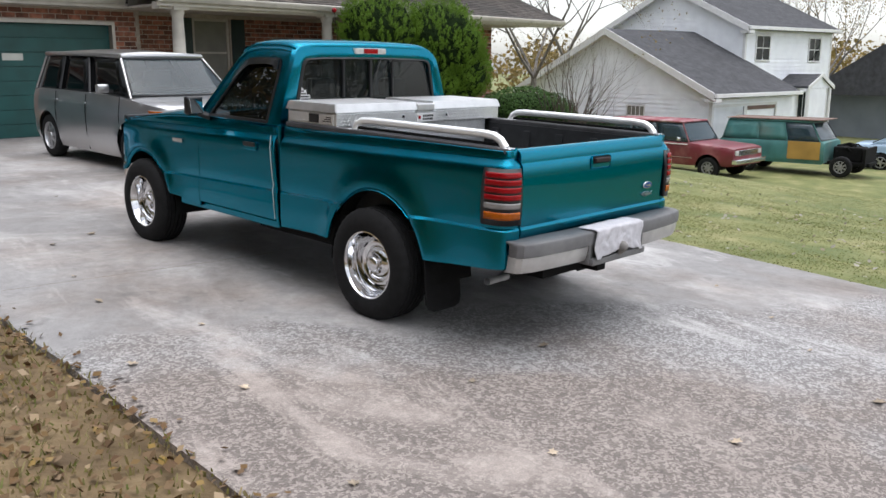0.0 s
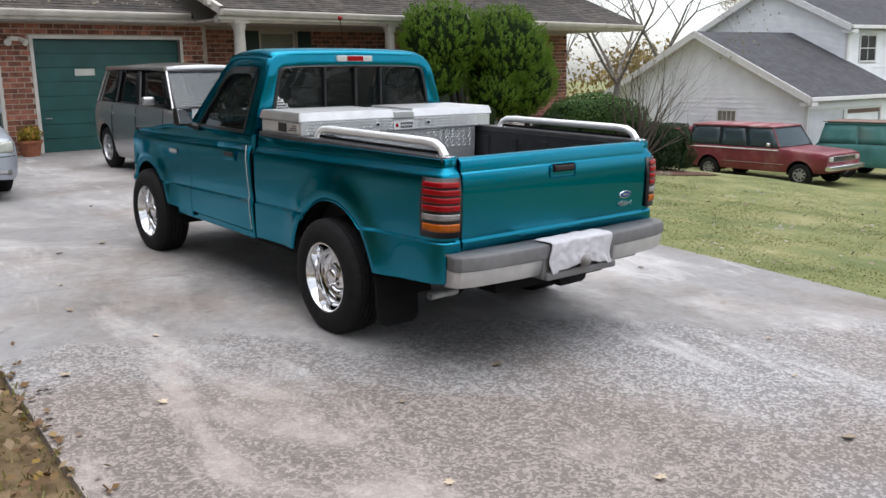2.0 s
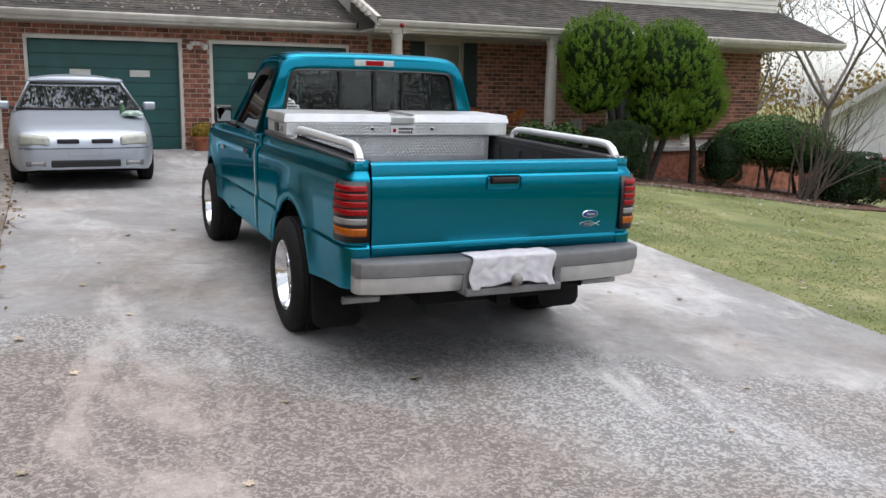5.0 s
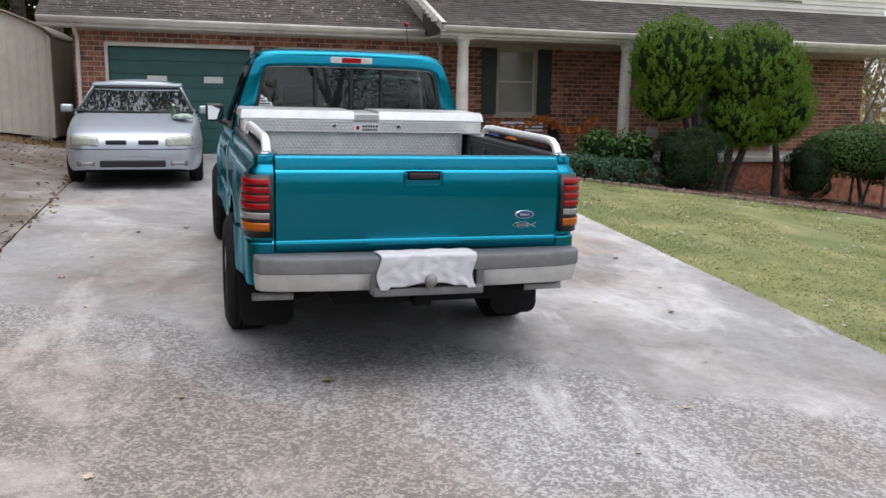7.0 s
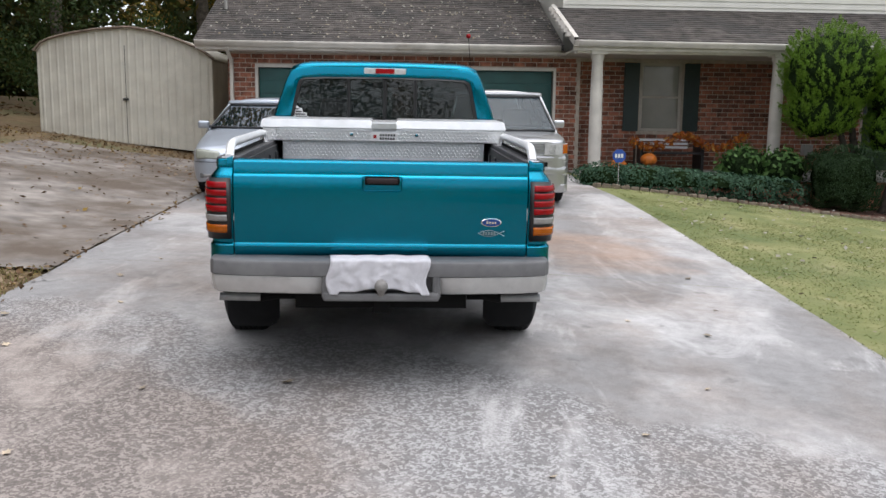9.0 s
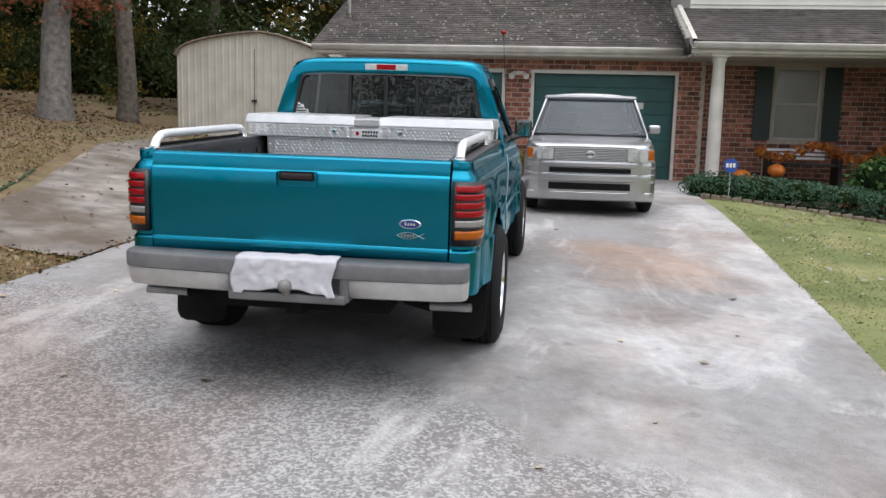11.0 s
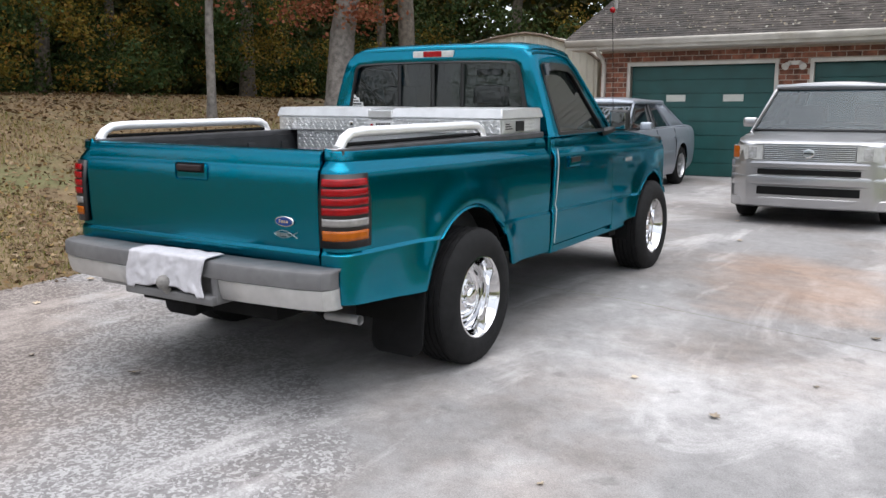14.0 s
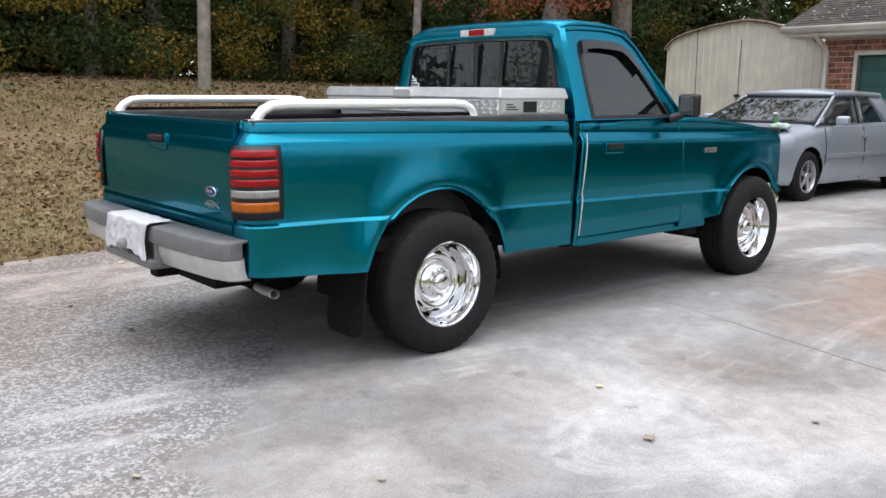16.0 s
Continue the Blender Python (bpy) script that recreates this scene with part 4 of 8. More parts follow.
def pickup():
    m = Matrix.Translation((4.05, 4.17, 0.036)) @ Euler((radians(1.94), radians(0.4), radians(3.6))).to_matrix().to_4x4()
    t = thing("pickup_truck", m, "teal metallic regular-cab pickup truck parked on a concrete driveway", "pickup truck")
    REAR, FRONT = (0.03, 0.455, 0.5, 0.36), (2.93, 0.44, 0.455, 0.36)
    rail_z = lambda y: 1.178 - 0.008 * (y + 1)
    for s in (-1, 1):
        # bed side, wrapped round the rear corner
        corner = [(0.757, -1.005, 0, -1), (0.79, -1.006, 0, -1), (0.825, -1.003, 0.2, -0.98), (0.853, -0.992, 0.5, -0.86), (0.876, -0.968, 0.8, -0.6), (0.89, -0.93, 0.97, -0.2), (0.895, -0.88, 1, 0)]
        ys = [-0.8, -0.7, -0.6, -0.5] + [0.03 - 0.455 * math.cos(math.pi * k / 26) for k in range(27)] + [0.55, 0.65, 0.75, 0.85, 0.95, 1.02]
        path = corner + [(0.896, y, 1, 0) for y in ys]
        bed_low = lambda y: table(y, ((-1.0, 0.53), (-0.5, 0.49), (1.05, 0.455)))
        side = part("bed_side", grid_bm(side_rows(path, bed_low, rail_z, REAR, s)), teal, t)
        crisp(thick(side, 0.02), 28)
        # cab corner behind the door, door, and front fender
        lean = lambda z, y: (z - 0.5) * 0.1 * min(1, max(0, (2.08 - y) / 0.9))
        flat = lambda a, b, n: [(0.896, a + (b - a) * k / n, 1, 0) for k in range(n + 1)]
        low = lambda y: 0.445 - 0.006 * (y - 1)
        belt = lambda y: 1.155
        crisp(thick(part("cab_corner", grid_bm(side_rows(flat(1.052, 1.075, 2), low, belt, None, s, lean)), teal, t), 0.02), 28)
        door = crisp(thick(part("door", grid_bm(side_rows(flat(1.082, 2.078, 16), lambda y: 0.49, belt, None, s, lean)), teal, t), 0.02), 28)
        box("rocker_panel", min(s * 0.79, s * 0.866), max(s * 0.79, s * 0.866), 1.09, 2.42, 0.425, 0.487, teal, t, 0.015)
        part("edge_guard", tube_bm([(s * (body_width(z) + 0.004), 1.084 + (z - 0.5) * 0.1, z) for z in (0.5, 0.6, 0.7, 0.72, 0.735, 0.8, 0.9, 1.0, 1.08)], 0.0038, 6), clear_lens, door, "pale door edge strip")
        box("door_handle_cup", min(s * 0.885, s * 0.9), max(s * 0.885, s * 0.9), 1.29, 1.46, 0.955, 1.025, teal, door, 0.012)
        box("door_handle", min(s * 0.893, s * 0.908), max(s * 0.893, s * 0.908), 1.305, 1.445, 0.985, 1.018, trim_black, door, 0.006, "black pull handle")
        fy = [2.083, 2.2, 2.3, 2.4, 2.47] + [2.93 - 0.44 * math.cos(math.pi * k / 26) for k in range(27)] + [3.38]
        taper = lambda y: 0.896 - 0.045 * max(0, (y - 2.5) / 0.9) ** 2
        fpath = [(taper(y), y, 1, 0) for y in fy] + [(taper(3.38) - 0.03, 3.4, 0.7, 0.7), (taper(3.38) - 0.07, 3.415, 0.2, 0.98)]
        hood_edge = lambda y: table(y, ((2.0, 1.155), (2.5, 1.135), (3.0, 1.085), (3.42, 1.01)))
        fender = crisp(thick(part("fender", grid_bm(side_rows(fpath, lambda y: table(y, ((2.0, 0.44), (3.3, 0.6))), hood_edge, FRONT, s)), teal, t), 0.02), 28)
        box("side_badge", min(s * 0.893, s * 0.9), max(s * 0.893, s * 0.9), 2.31, 2.45, 0.925, 0.955, silver_trim, fender, 0.003)
        # wheel wells
        for yc, a, b, zc in (REAR, FRONT):
            arcs = [(math.cos(math.pi * k / 14), math.sin(math.pi * k / 14)) for k in range(15)]
            part("wheel_well", grid_bm([[(s * x, yc + (a + 0.01) * c, zc - 0.04 + (b + 0.045) * q) for c, q in arcs] for x in (0.865, 0.5)]), under_black, t)
        # tail light: dark housing with lens bands
        lit = corner[0:1] + corner[1:] + [(0.896, -0.84, 1, 0)]
        lit = [(x if i else 0.765, y, nx, ny) for i, (x, y, nx, ny) in enumerate(lit)]
        def band(z0, z1, out, y_end=9):
            rows = []
            for k in range(4):
                z = lerp(z0, z1, k / 3)
                rows.append([(s * (x + nx * (body_width(z) - 0.896 + out)), y + ny * (body_width(z) - 0.896 + out), z) for x, y, nx, ny in lit if y <= y_end])
            return grid_bm(rows)
        lamp = crisp(thick(part("tail_light", band(0.775, 1.083, 0.005), trim_black, t, "banded red, clear and amber tail light"), 0.015, 1))
        inner = -0.862
        lit[0] = (0.784, lit[0][1], 0, -1)
        lit[-1] = (0.896, -0.866, 1, 0)
        for z0, z1, lm in ((1.036, 1.066, red_lens), (0.996, 1.026, red_lens), (0.956, 0.986, red_lens), (0.916, 0.946, red_lens), (0.868, 0.9, smoked_lens), (0.808, 0.85, amber_lens)):
            crisp(thick(part("lens", band(z0, z1, 0.021), lm, lamp), 0.004, 1))
        # bed rail of bent tube, on feet
        top = [(0.785, -0.9, 1.185), (0.785, -0.865, 1.225), (0.785, -0.82, 1.246), (0.785, -0.74, 1.252), (0.785, 0.2, 1.25), (0.785, 0.28, 1.245), (0.785, 0.325, 1.225), (0.785, 0.35, 1.185)]
        rail = crisp(part("bed_rail", tube_bm([(s * x, y, z) for x, y, z in top], 0.023, 12), rail_bright, t, "bright tube bed rail"), 60)
        part("lower_bar", tube_bm([(s * 0.785, -0.86, 1.2), (s * 0.785, 0.32, 1.2)], 0.009, 8), under_black, rail)
        for yy in (-0.9, 0.35):
            box("foot", s * 0.785 - 0.032, s * 0.785 + 0.032, yy - 0.045, yy + 0.045, 1.176, 1.19, chrome, rail, 0.006)
        # rail cap and bed wall
        box("rail_cap", min(s * 0.735, s * 0.842), max(s * 0.735, s * 0.842), -0.945, 1.015, 1.155, 1.188, cap_grey, t, 0.008)
        box("bed_wall", min(s * 0.72, s * 0.745), max(s * 0.72, s * 0.745), -0.93, 1.0, 0.66, 1.16, bed_black, t)
        for k in range(6):
            box("liner_rib", min(s * 0.708, s * 0.722), max(s * 0.708, s * 0.722), -0.8 + k * 0.3, -0.74 + k * 0.3, 0.68, 1.12, bed_black, t, 0.005)
        # mud flap, exhaust, mirror
        xa, xb = 0.6, 0.9
        outline = [(xa, 0.52), (xb, 0.52), (xb, 0.21), (xb - 0.02, 0.175), (xb - 0.055, 0.16), (xa + 0.055, 0.16), (xa + 0.02, 0.175), (xa, 0.21)]
        fl = bmesh.new()
        fl.faces.new([fl.verts.new((s * x, -0.4 - 0.05 * ((0.52 - z) / 0.4) ** 2, z)) for x, z in outline])
        thick(part("mud_flap", fl, flap_black, t, "black rubber mud flap"), 0.01)
        ex = [(s * 0.4, -0.5, 0.45), (s * 0.52, -0.76, 0.435), (s * 0.65, -0.84, 0.43), (s * 0.86, -0.87, 0.44)]
        part("exhaust_pipe", tube_bm(ex[:3], 0.028, 10), under_black, t)
        part("exhaust_tip", tube_bm([ex[2], ex[3]], 0.021, 14, caps=False), wheel_dull, t, "steel exhaust tip")
        mir = bmesh.new()
        box_bm(s * 0.945 - 0.07, s * 0.945 + 0.07, 2.0, 2.07, 1.16, 1.305, 0.032, 4, mir)
        mirror = crisp(part("mirror", mir, trim_black, t, "black door mirror"), 50)
        mg = box("mirror_glass", -0.054, 0.054, -0.004, 0.003, -0.056, 0.056, mirror_mat, mirror, 0.002)
        mg.matrix_basis = pose(s * 0.945, 1.994, 1.232, -13 if s < 0 else 3, 0, 5 if s < 0 else -2)
        part("mirror_arm", tube_bm([(s * 0.84, 1.98, 1.15), (s * 0.9, 2.01, 1.17), (s * 0.94, 2.03, 1.2)], [0.03, 0.024, 0.022], 8), trim_black, mirror)
    # tailgate: pressed outer skin, top roll and inner face
    sec = [(0.66, -0.99), (0.70, -1.0), (0.735, -1.007), (0.742, -1.006), (0.755, -0.997), (0.77, -0.999), (0.85, -1.003), (0.95, -1.004), (1.03, -1.0025), (1.09, -0.999), (1.098, -0.996), (1.107, -0.986), (1.114, -0.985), (1.15, -0.983), (1.166, -0.977), (1.176, -0.962), (1.18, -0.94), (1.18, -0.92), (1.165, -0.912), (1.0, -0.93), (0.68, -0.93)]
    rows = [[(x, y, z) for z, y in sec] for x in [-0.75 + 1.5 * k / 24 for k in range(25)]]
    bm = grid_bm(rows)
    for end in (0, -1):
        bm.verts.ensure_lookup_table()
        n = len(sec)
        idx = range(n) if end == 0 else range(24 * n, 25 * n)
        bm.faces.new([bm.verts[i] for i in idx])
    gate = crisp(part("tailgate", bm, teal, t), 28)
    crisp(box("handle_cup", -0.105, 0.105, -1.0085, -0.985, 1.022, 1.104, teal, gate, 0.022, seg=4), 60)
    crisp(box("handle_hollow", -0.092, 0.092, -1.0125, -0.99, 1.056, 1.102, under_black, gate, 0.016, seg=4), 60)
    box("handle", -0.078, 0.078, -1.026, -1.006, 1.068, 1.094, handle_maroon, gate, 0.007, "dark maroon latch handle")
    # oval emblem: silver rim round a blue field, and a fish-shaped one below
    def oval(name, cx, cz, a, b, y, mt, par, d=0.006):
        o = lathe_bm(((0, 0.001), (0, 0.92), (0.5, 1.0), (1, 1.0)), 40, "y")
        for v in o.verts:
            v.co = Vector((cx + v.co.x * a, y + d * v.co.y, cz + v.co.z * b))
        return part(name, o, mt, par)
    em = oval("emblem", 0.565, 0.872, 0.054, 0.0235, -1.012, silver_trim, gate)
    oval("emblem_field", 0.565, 0.872, 0.047, 0.0185, -1.0145, badge_blue, em, 0.004)
    for k in range(4):
        box("emblem_bar", 0.565 - 0.026 + k * 0.014, 0.565 - 0.017 + k * 0.014, -1.0155, -1.014, 0.866, 0.878 + 0.003 * (k == 0), silver_trim, em)
    fish = [(0.5 + 0.012 * k, 0.815 + 0.016 * math.sin(math.pi * k / 9)) for k in range(10)]
    f2 = [(x, 0.815 - (z - 0.815)) for x, z in fish]
    fe = part("fish_emblem", tube_bm([(x, -1.006, z) for x, z in fish + [(0.635, 0.802)]], 0.0018, 6), fish_grey, gate, "small dull silver fish outline")
    part("fish_lower_line", tube_bm([(x, -1.006, z) for x, z in f2 + [(0.635, 0.828)]], 0.0018, 6), fish_grey, fe)
    for k in range(5):
        box("fish_bar", 0.523 + k * 0.014, 0.531 + k * 0.014, -1.018, -1.0, 0.808, 0.822, fish_grey, fe)
    # bed floor and front wall
    box("bed_floor", -0.73, 0.73, -0.93, 1.0, 0.64, 0.67, bed_black, t)
    box("bed_headboard", -0.84, 0.84, 0.995, 1.03, 0.55, 1.165, teal, t, 0.008)
    # rear bumper: grey pad over pale steel wings, with a dropped step
    plan = [(-0.865, -1.02), (-0.862, -1.075), (-0.84, -1.105), (-0.74, -1.135), (-0.45, -1.158), (-0.28, -1.162), (0.28, -1.162), (0.45, -1.158), (0.74, -1.135), (0.84, -1.105), (0.862, -1.075), (0.865, -1.02)]
    def shell(pl, zs, name, mt, par, lab=""):
        rows = []
        for z, ins in zs:
            rows.append([(x * (1 - ins * 0.4), y + ins, z) for x, y in pl])
        return crisp(part(name, grid_bm(rows), mt, par, lab), 30)
    bumper = shell(plan, ((0.61, 0.01), (0.616, 0.0), (0.674, 0.0), (0.685, 0.006), (0.691, 0.018), (0.692, 0.15)), "rear_bumper", bumper_grey, t, "grey plastic and steel step bumper")
    thick(bumper, 0.012)
    for s in (-1, 1):
        pl = [(s * abs(x), y) for x, y in plan if x > 0.25]
        thick(shell(pl, ((0.515, 0.045), (0.523, 0.026), (0.56, 0.014), (0.602, 0.008), (0.615, 0.01)), "bumper_wing", bumper_steel, bumper, "pale brushed steel face"), 0.012)
        box("step_side", min(s * 0.255, s * 0.3), max(s * 0.255, s * 0.3), -1.16, -1.03, 0.495, 0.665, bumper_grey, bumper, 0.015)
    box("step", -0.29, 0.29, -1.185, -1.03, 0.492, 0.535, bumper_grey, bumper, 0.012)
    box("step_back", -0.27, 0.27, -1.12, -1.09, 0.53, 0.68, bumper_grey, bumper, 0.004)
    bm = bmesh.new()
    bmesh.ops.create_uvsphere(bm, u_segments=20, v_segments=12, radius=0.034)
    bmesh.ops.translate(bm, vec=(0.0, -1.2, 0.575), verts=bm.verts)
    tube_bm([(0, -1.175, 0.53), (0, -1.197, 0.56)], 0.02, 10, bm)
    crisp(part("hitch_ball", bm, ball_grey, bumper, "worn grey hitch ball"), 60)
    box("receiver", -0.045, 0.045, -1.06, -0.85, 0.40, 0.47, under_black, t, 0.006)
    # underside
    box("frame_rail", -0.45, 0.45, -0.95, 3.2, 0.4, 0.52, under_black, t)
    box("cab_floor", -0.8, 0.8, 1.06, 3.3, 0.42, 0.6, under_black, t)
    box("bed_underside", -0.84, 0.84, -0.95, 1.0, 0.56, 0.62, under_black, t)
    part("rear_axle", tube_bm([(-0.8, 0.03, 0.36), (0.8, 0.03, 0.36)], 0.045, 10), under_black, t)
    part("front_axle", tube_bm([(-0.8, 2.93, 0.36), (0.8, 2.93, 0.36)], 0.04, 10), under_black, t)
    bm = bmesh.new()
    bmesh.ops.create_uvsphere(bm, u_segments=14, v_segments=10, radius=0.13)
    bmesh.ops.translate(bm, vec=(0, 0.03, 0.36), verts=bm.verts)
    part("differential", bm, under_black, t)
    box("fuel_tank", -0.75, -0.35, 0.55, 1.5, 0.36, 0.52, under_black, t, 0.03)
    box("step_bracket", 0.6, 0.8, 2.28, 2.42, 0.36, 0.44, under_black, t, 0.01)
    # hood, cowl, nose
    rows = []
    for k in range(13):
        y = 2.06 + 1.36 * k / 12
        ze = table(y, ((2.0, 1.155), (2.5, 1.135), (3.0, 1.085), (3.42, 1.01)))
        w = 0.853 - 0.045 * max(0, (y - 2.5) / 0.9) ** 2
        rows.append([(w * u, y, ze + 0.045 * (1 - abs(u) ** 2.5) - (0.03 if k == 12 else 0)) for u in [-1 + 2 * j / 16 for j in range(17)]])
    crisp(thick(part("hood", grid_bm(rows), teal, t), 0.02), 30)
    box("hood_guard", -0.8, 0.8, 3.4, 3.46, 1.0, 1.06, trim_black, t, 0.02, "dark bug shield")
    box("nose", -0.8, 0.8, 3.3, 3.4, 0.62, 1.0, teal, t, 0.02)
    gr = box("grille", -0.5, 0.5, 3.395, 3.42, 0.76, 0.95, trim_black, t, 0.01)
    for s in (-1, 1):
        box("headlight", min(s * 0.52, s * 0.8), max(s * 0.52, s * 0.8), 3.39, 3.425, 0.76, 0.95, clear_lens, t, 0.012)
    fplan = [(-0.86, 3.2), (-0.87, 3.36), (-0.8, 3.45), (-0.4, 3.5), (0.4, 3.5), (0.8, 3.45), (0.87, 3.36), (0.86, 3.2)]
    rows = [[(x * (1 - i * 0.3), y - i, z) for x, y in fplan] for z, i in ((0.47, 0.04), (0.49, 0.01), (0.56, 0.0), (0.575, 0.008), (0.65, 0.004), (0.665, 0.03))]
    crisp(thick(part("front_bumper", grid_bm(rows), chrome, t, "chrome front bumper"), 0.01), 30)
    box("valance", -0.8, 0.8, 3.28, 3.4, 0.38, 0.5, trim_black, t, 0.02)
    # cab above the belt: rings round each opening
    gw = lambda z: 0.862 - (z - 1.15) * 0.34
    for s in (-1, 1):
        outer = [(1.085, 1.15), (1.09, 1.3), (1.095, 1.45), (1.1, 1.55), (1.107, 1.62), (1.12, 1.665), (1.15, 1.69), (1.2, 1.7), (1.35, 1.705), (1.5, 1.7), (1.62, 1.688), (1.7, 1.665), (1.76, 1.62), (1.86, 1.5), (1.96, 1.37), (2.06, 1.24), (2.13, 1.15), (1.75, 1.15), (1.4, 1.15)]
        inner = [(1.215, 1.165), (1.215, 1.3), (1.217, 1.42), (1.22, 1.52), (1.226, 1.565), (1.236, 1.588), (1.255, 1.6), (1.3, 1.604), (1.4, 1.604), (1.5, 1.6), (1.58, 1.592), (1.635, 1.575), (1.68, 1.54), (1.76, 1.435), (1.83, 1.34), (1.92, 1.22), (1.955, 1.165), (1.7, 1.165), (1.4, 1.165)]
        ring = lambda pts, o: [(s * (gw(z) + o), y, z) for y, z in pts]
        mid1 = [(lerp(a[0], b[0], 0.2), lerp(a[1], b[1], 0.2)) for a, b in zip(outer, inner)]
        mid2 = [(lerp(a[0], b[0], 0.92), lerp(a[1], b[1], 0.92)) for a, b in zip(outer, inner)]
        fr = grid_bm([ring(outer, -0.012), ring(mid1, 0.002), ring(mid2, 0.0), ring(inner, -0.012), ring(inner, -0.05)], closed=True)
        frame_side = crisp(part("cab_side_frame", fr, teal, t), 35)
        big = [(1.55 + (y - 1.55) * 1.03, 1.38 + (z - 1.38) * 1.03) for y, z in inner]
        small = [(1.55 + (y - 1.55) * 0.95, 1.38 + (z - 1.38) * 0.94) for y, z in inner]
        part("window_seal", grid_bm([ring(big, 0.003), ring(small, 0.003), ring(small, -0.02)], closed=True), trim_black, frame_side)
        bm = bmesh.new()
        bm.faces.new([bm.verts.new((s * (gw(z) - 0.012), y, z)) for y, z in small])
        part("door_glass", bm, door_tint, t, "tinted door window")
        visor = [[(s * (gw(z) + o), y, z) for y, z in ((1.23, 1.53), (1.24, 1.6), (1.35, 1.612), (1.5, 1.608), (1.6, 1.597), (1.655, 1.565), (1.76, 1.44))] for o in (0.006, 0.022)]
        visor.append([(s * (gw(z) + 0.026), y, z) for y, z in ((1.25, 1.52), (1.27, 1.555), (1.36, 1.565), (1.5, 1.56), (1.58, 1.552), (1.625, 1.53), (1.735, 1.425))])
        crisp(part("vent_visor", grid_bm(visor), visor_dark, t, "glossy dark rain visor"), 40)
        part("roof_drip", tube_bm([(s * (gw(z) + 0.004), y, z) for y, z in ((1.14, 1.66), (1.25, 1.672), (1.5, 1.672), (1.66, 1.65), (1.75, 1.585), (1.9, 1.4), (2.07, 1.19))], 0.008, 6), teal, t)
    # back of the cab
    outer = [(-0.86, 1.15), (-0.835, 1.28), (-0.79, 1.42), (-0.742, 1.55), (-0.715, 1.62), (-0.69, 1.665), (-0.64, 1.7), (-0.5, 1.718), (0, 1.728), (0.5, 1.718), (0.64, 1.7), (0.69, 1.665), (0.715, 1.62), (0.742, 1.55), (0.79, 1.42), (0.835, 1.28), (0.86, 1.15), (0.4, 1.15), (-0.4, 1.15)]
    inner = [(-0.705, 1.235), (-0.7, 1.28), (-0.672, 1.42), (-0.648, 1.53), (-0.637, 1.575), (-0.622, 1.598), (-0.595, 1.612), (-0.45, 1.62), (0, 1.625), (0.45, 1.62), (0.595, 1.612), (0.622, 1.598), (0.637, 1.575), (0.648, 1.53), (0.672, 1.42), (0.7, 1.28), (0.705, 1.235), (0.4, 1.225), (-0.4, 1.225)]
    back_y = lambda z: 1.085 + max(0, z - 1.6) * 0.35
    ring = lambda pts, o: [(x, back_y(z) + o, z) for x, z in pts]
    mid = [(lerp(a[0], b[0], 0.12), lerp(a[1], b[1], 0.12)) for a, b in zip(outer, inner)]
    mid2 = [(lerp(a[0], b[0], 0.7), lerp(a[1], b[1], 0.7)) for a, b in zip(outer, inner)]
    crisp(part("cab_back", grid_bm([ring(outer, 0.03), ring(mid, -0.004), ring(mid2, -0.012), ring(inner, 0.004), ring(inner, 0.03)], closed=True), teal, t), 40)
    box("cab_back_lower", -0.86, 0.86, 1.055, 1.09, 0.5, 1.16, teal, t, 0.01)
    small = [(x * 0.965, 1.42 + (z - 1.42) * 0.955) for x, z in inner]
    seal = part("rear_window_seal", grid_bm([ring(inner, 0.0), ring(small, -0.003), ring(small, 0.012)], closed=True), trim_black, t)
    bm = bmesh.new()
    bm.faces.new([bm.verts.new((x, back_y(1.5) + 0.003 + (z - 1.235) * 0.07, z)) for x, z in small])
    part("rear_glass", bm, cab_glass, t, "dark sliding rear window")
    for x in (-0.265, 0.0, 0.225):
        part("window_bar", tube_bm([(x, back_y(1.24) - 0.001, 1.235), (x, back_y(1.62) - 0.001, 1.605)], 0.012 if x else 0.015, 6), trim_black, seal)
    # roof
    rows = []
    for y, dz, w in ((1.11, -0.035, 0.665), (1.13, -0.012, 0.68), (1.17, 0.003, 0.683), (1.3, 0.012, 0.683), (1.5, 0.01, 0.683), (1.65, -0.002, 0.68), (1.72, -0.02, 0.677), (1.76, -0.045, 0.672)):
        rows.append([(w * u, y, 1.722 + dz + 0.012 * (1 - u * u) - 0.03 * max(0, (abs(u) - 0.8) / 0.2) ** 2) for u in [-1 + 2 * j / 20 for j in range(21)]])
    crisp(thick(part("roof", grid_bm(rows), teal, t), 0.02), 40)
    lamp = box("brake_light", -0.155, 0.155, 1.085, 1.13, 1.648, 1.692, clear_lens, t, 0.008, "high brake light with clear sides")
    box("red_lens", -0.07, 0.07, 1.08, 1.1, 1.652, 1.688, red_lens, lamp, 0.004)
    rows = [[(lerp(-1, 1, j / 10) * w, y - 0.05 * (lerp(-1, 1, j / 10)) ** 2, z) for j in range(11)] for y, z, w in ((1.79, 1.685, 0.655), (2.0, 1.42, 0.745), (2.2, 1.15, 0.83))]
    part("windshield", grid_bm(rows), cab_glass, t, "clear windshield")
    box("cowl", -0.82, 0.82, 2.05, 2.24, 1.1, 1.16, trim_black, t, 0.01)
    # cabin
    seat = box("bench_seat", -0.7, 0.7, 1.25, 1.75, 0.75, 1.0, seat_grey, t, 0.04)
    box("seat_back", -0.7, 0.7, 1.16, 1.3, 0.95, 1.33, seat_grey, seat, 0.05)
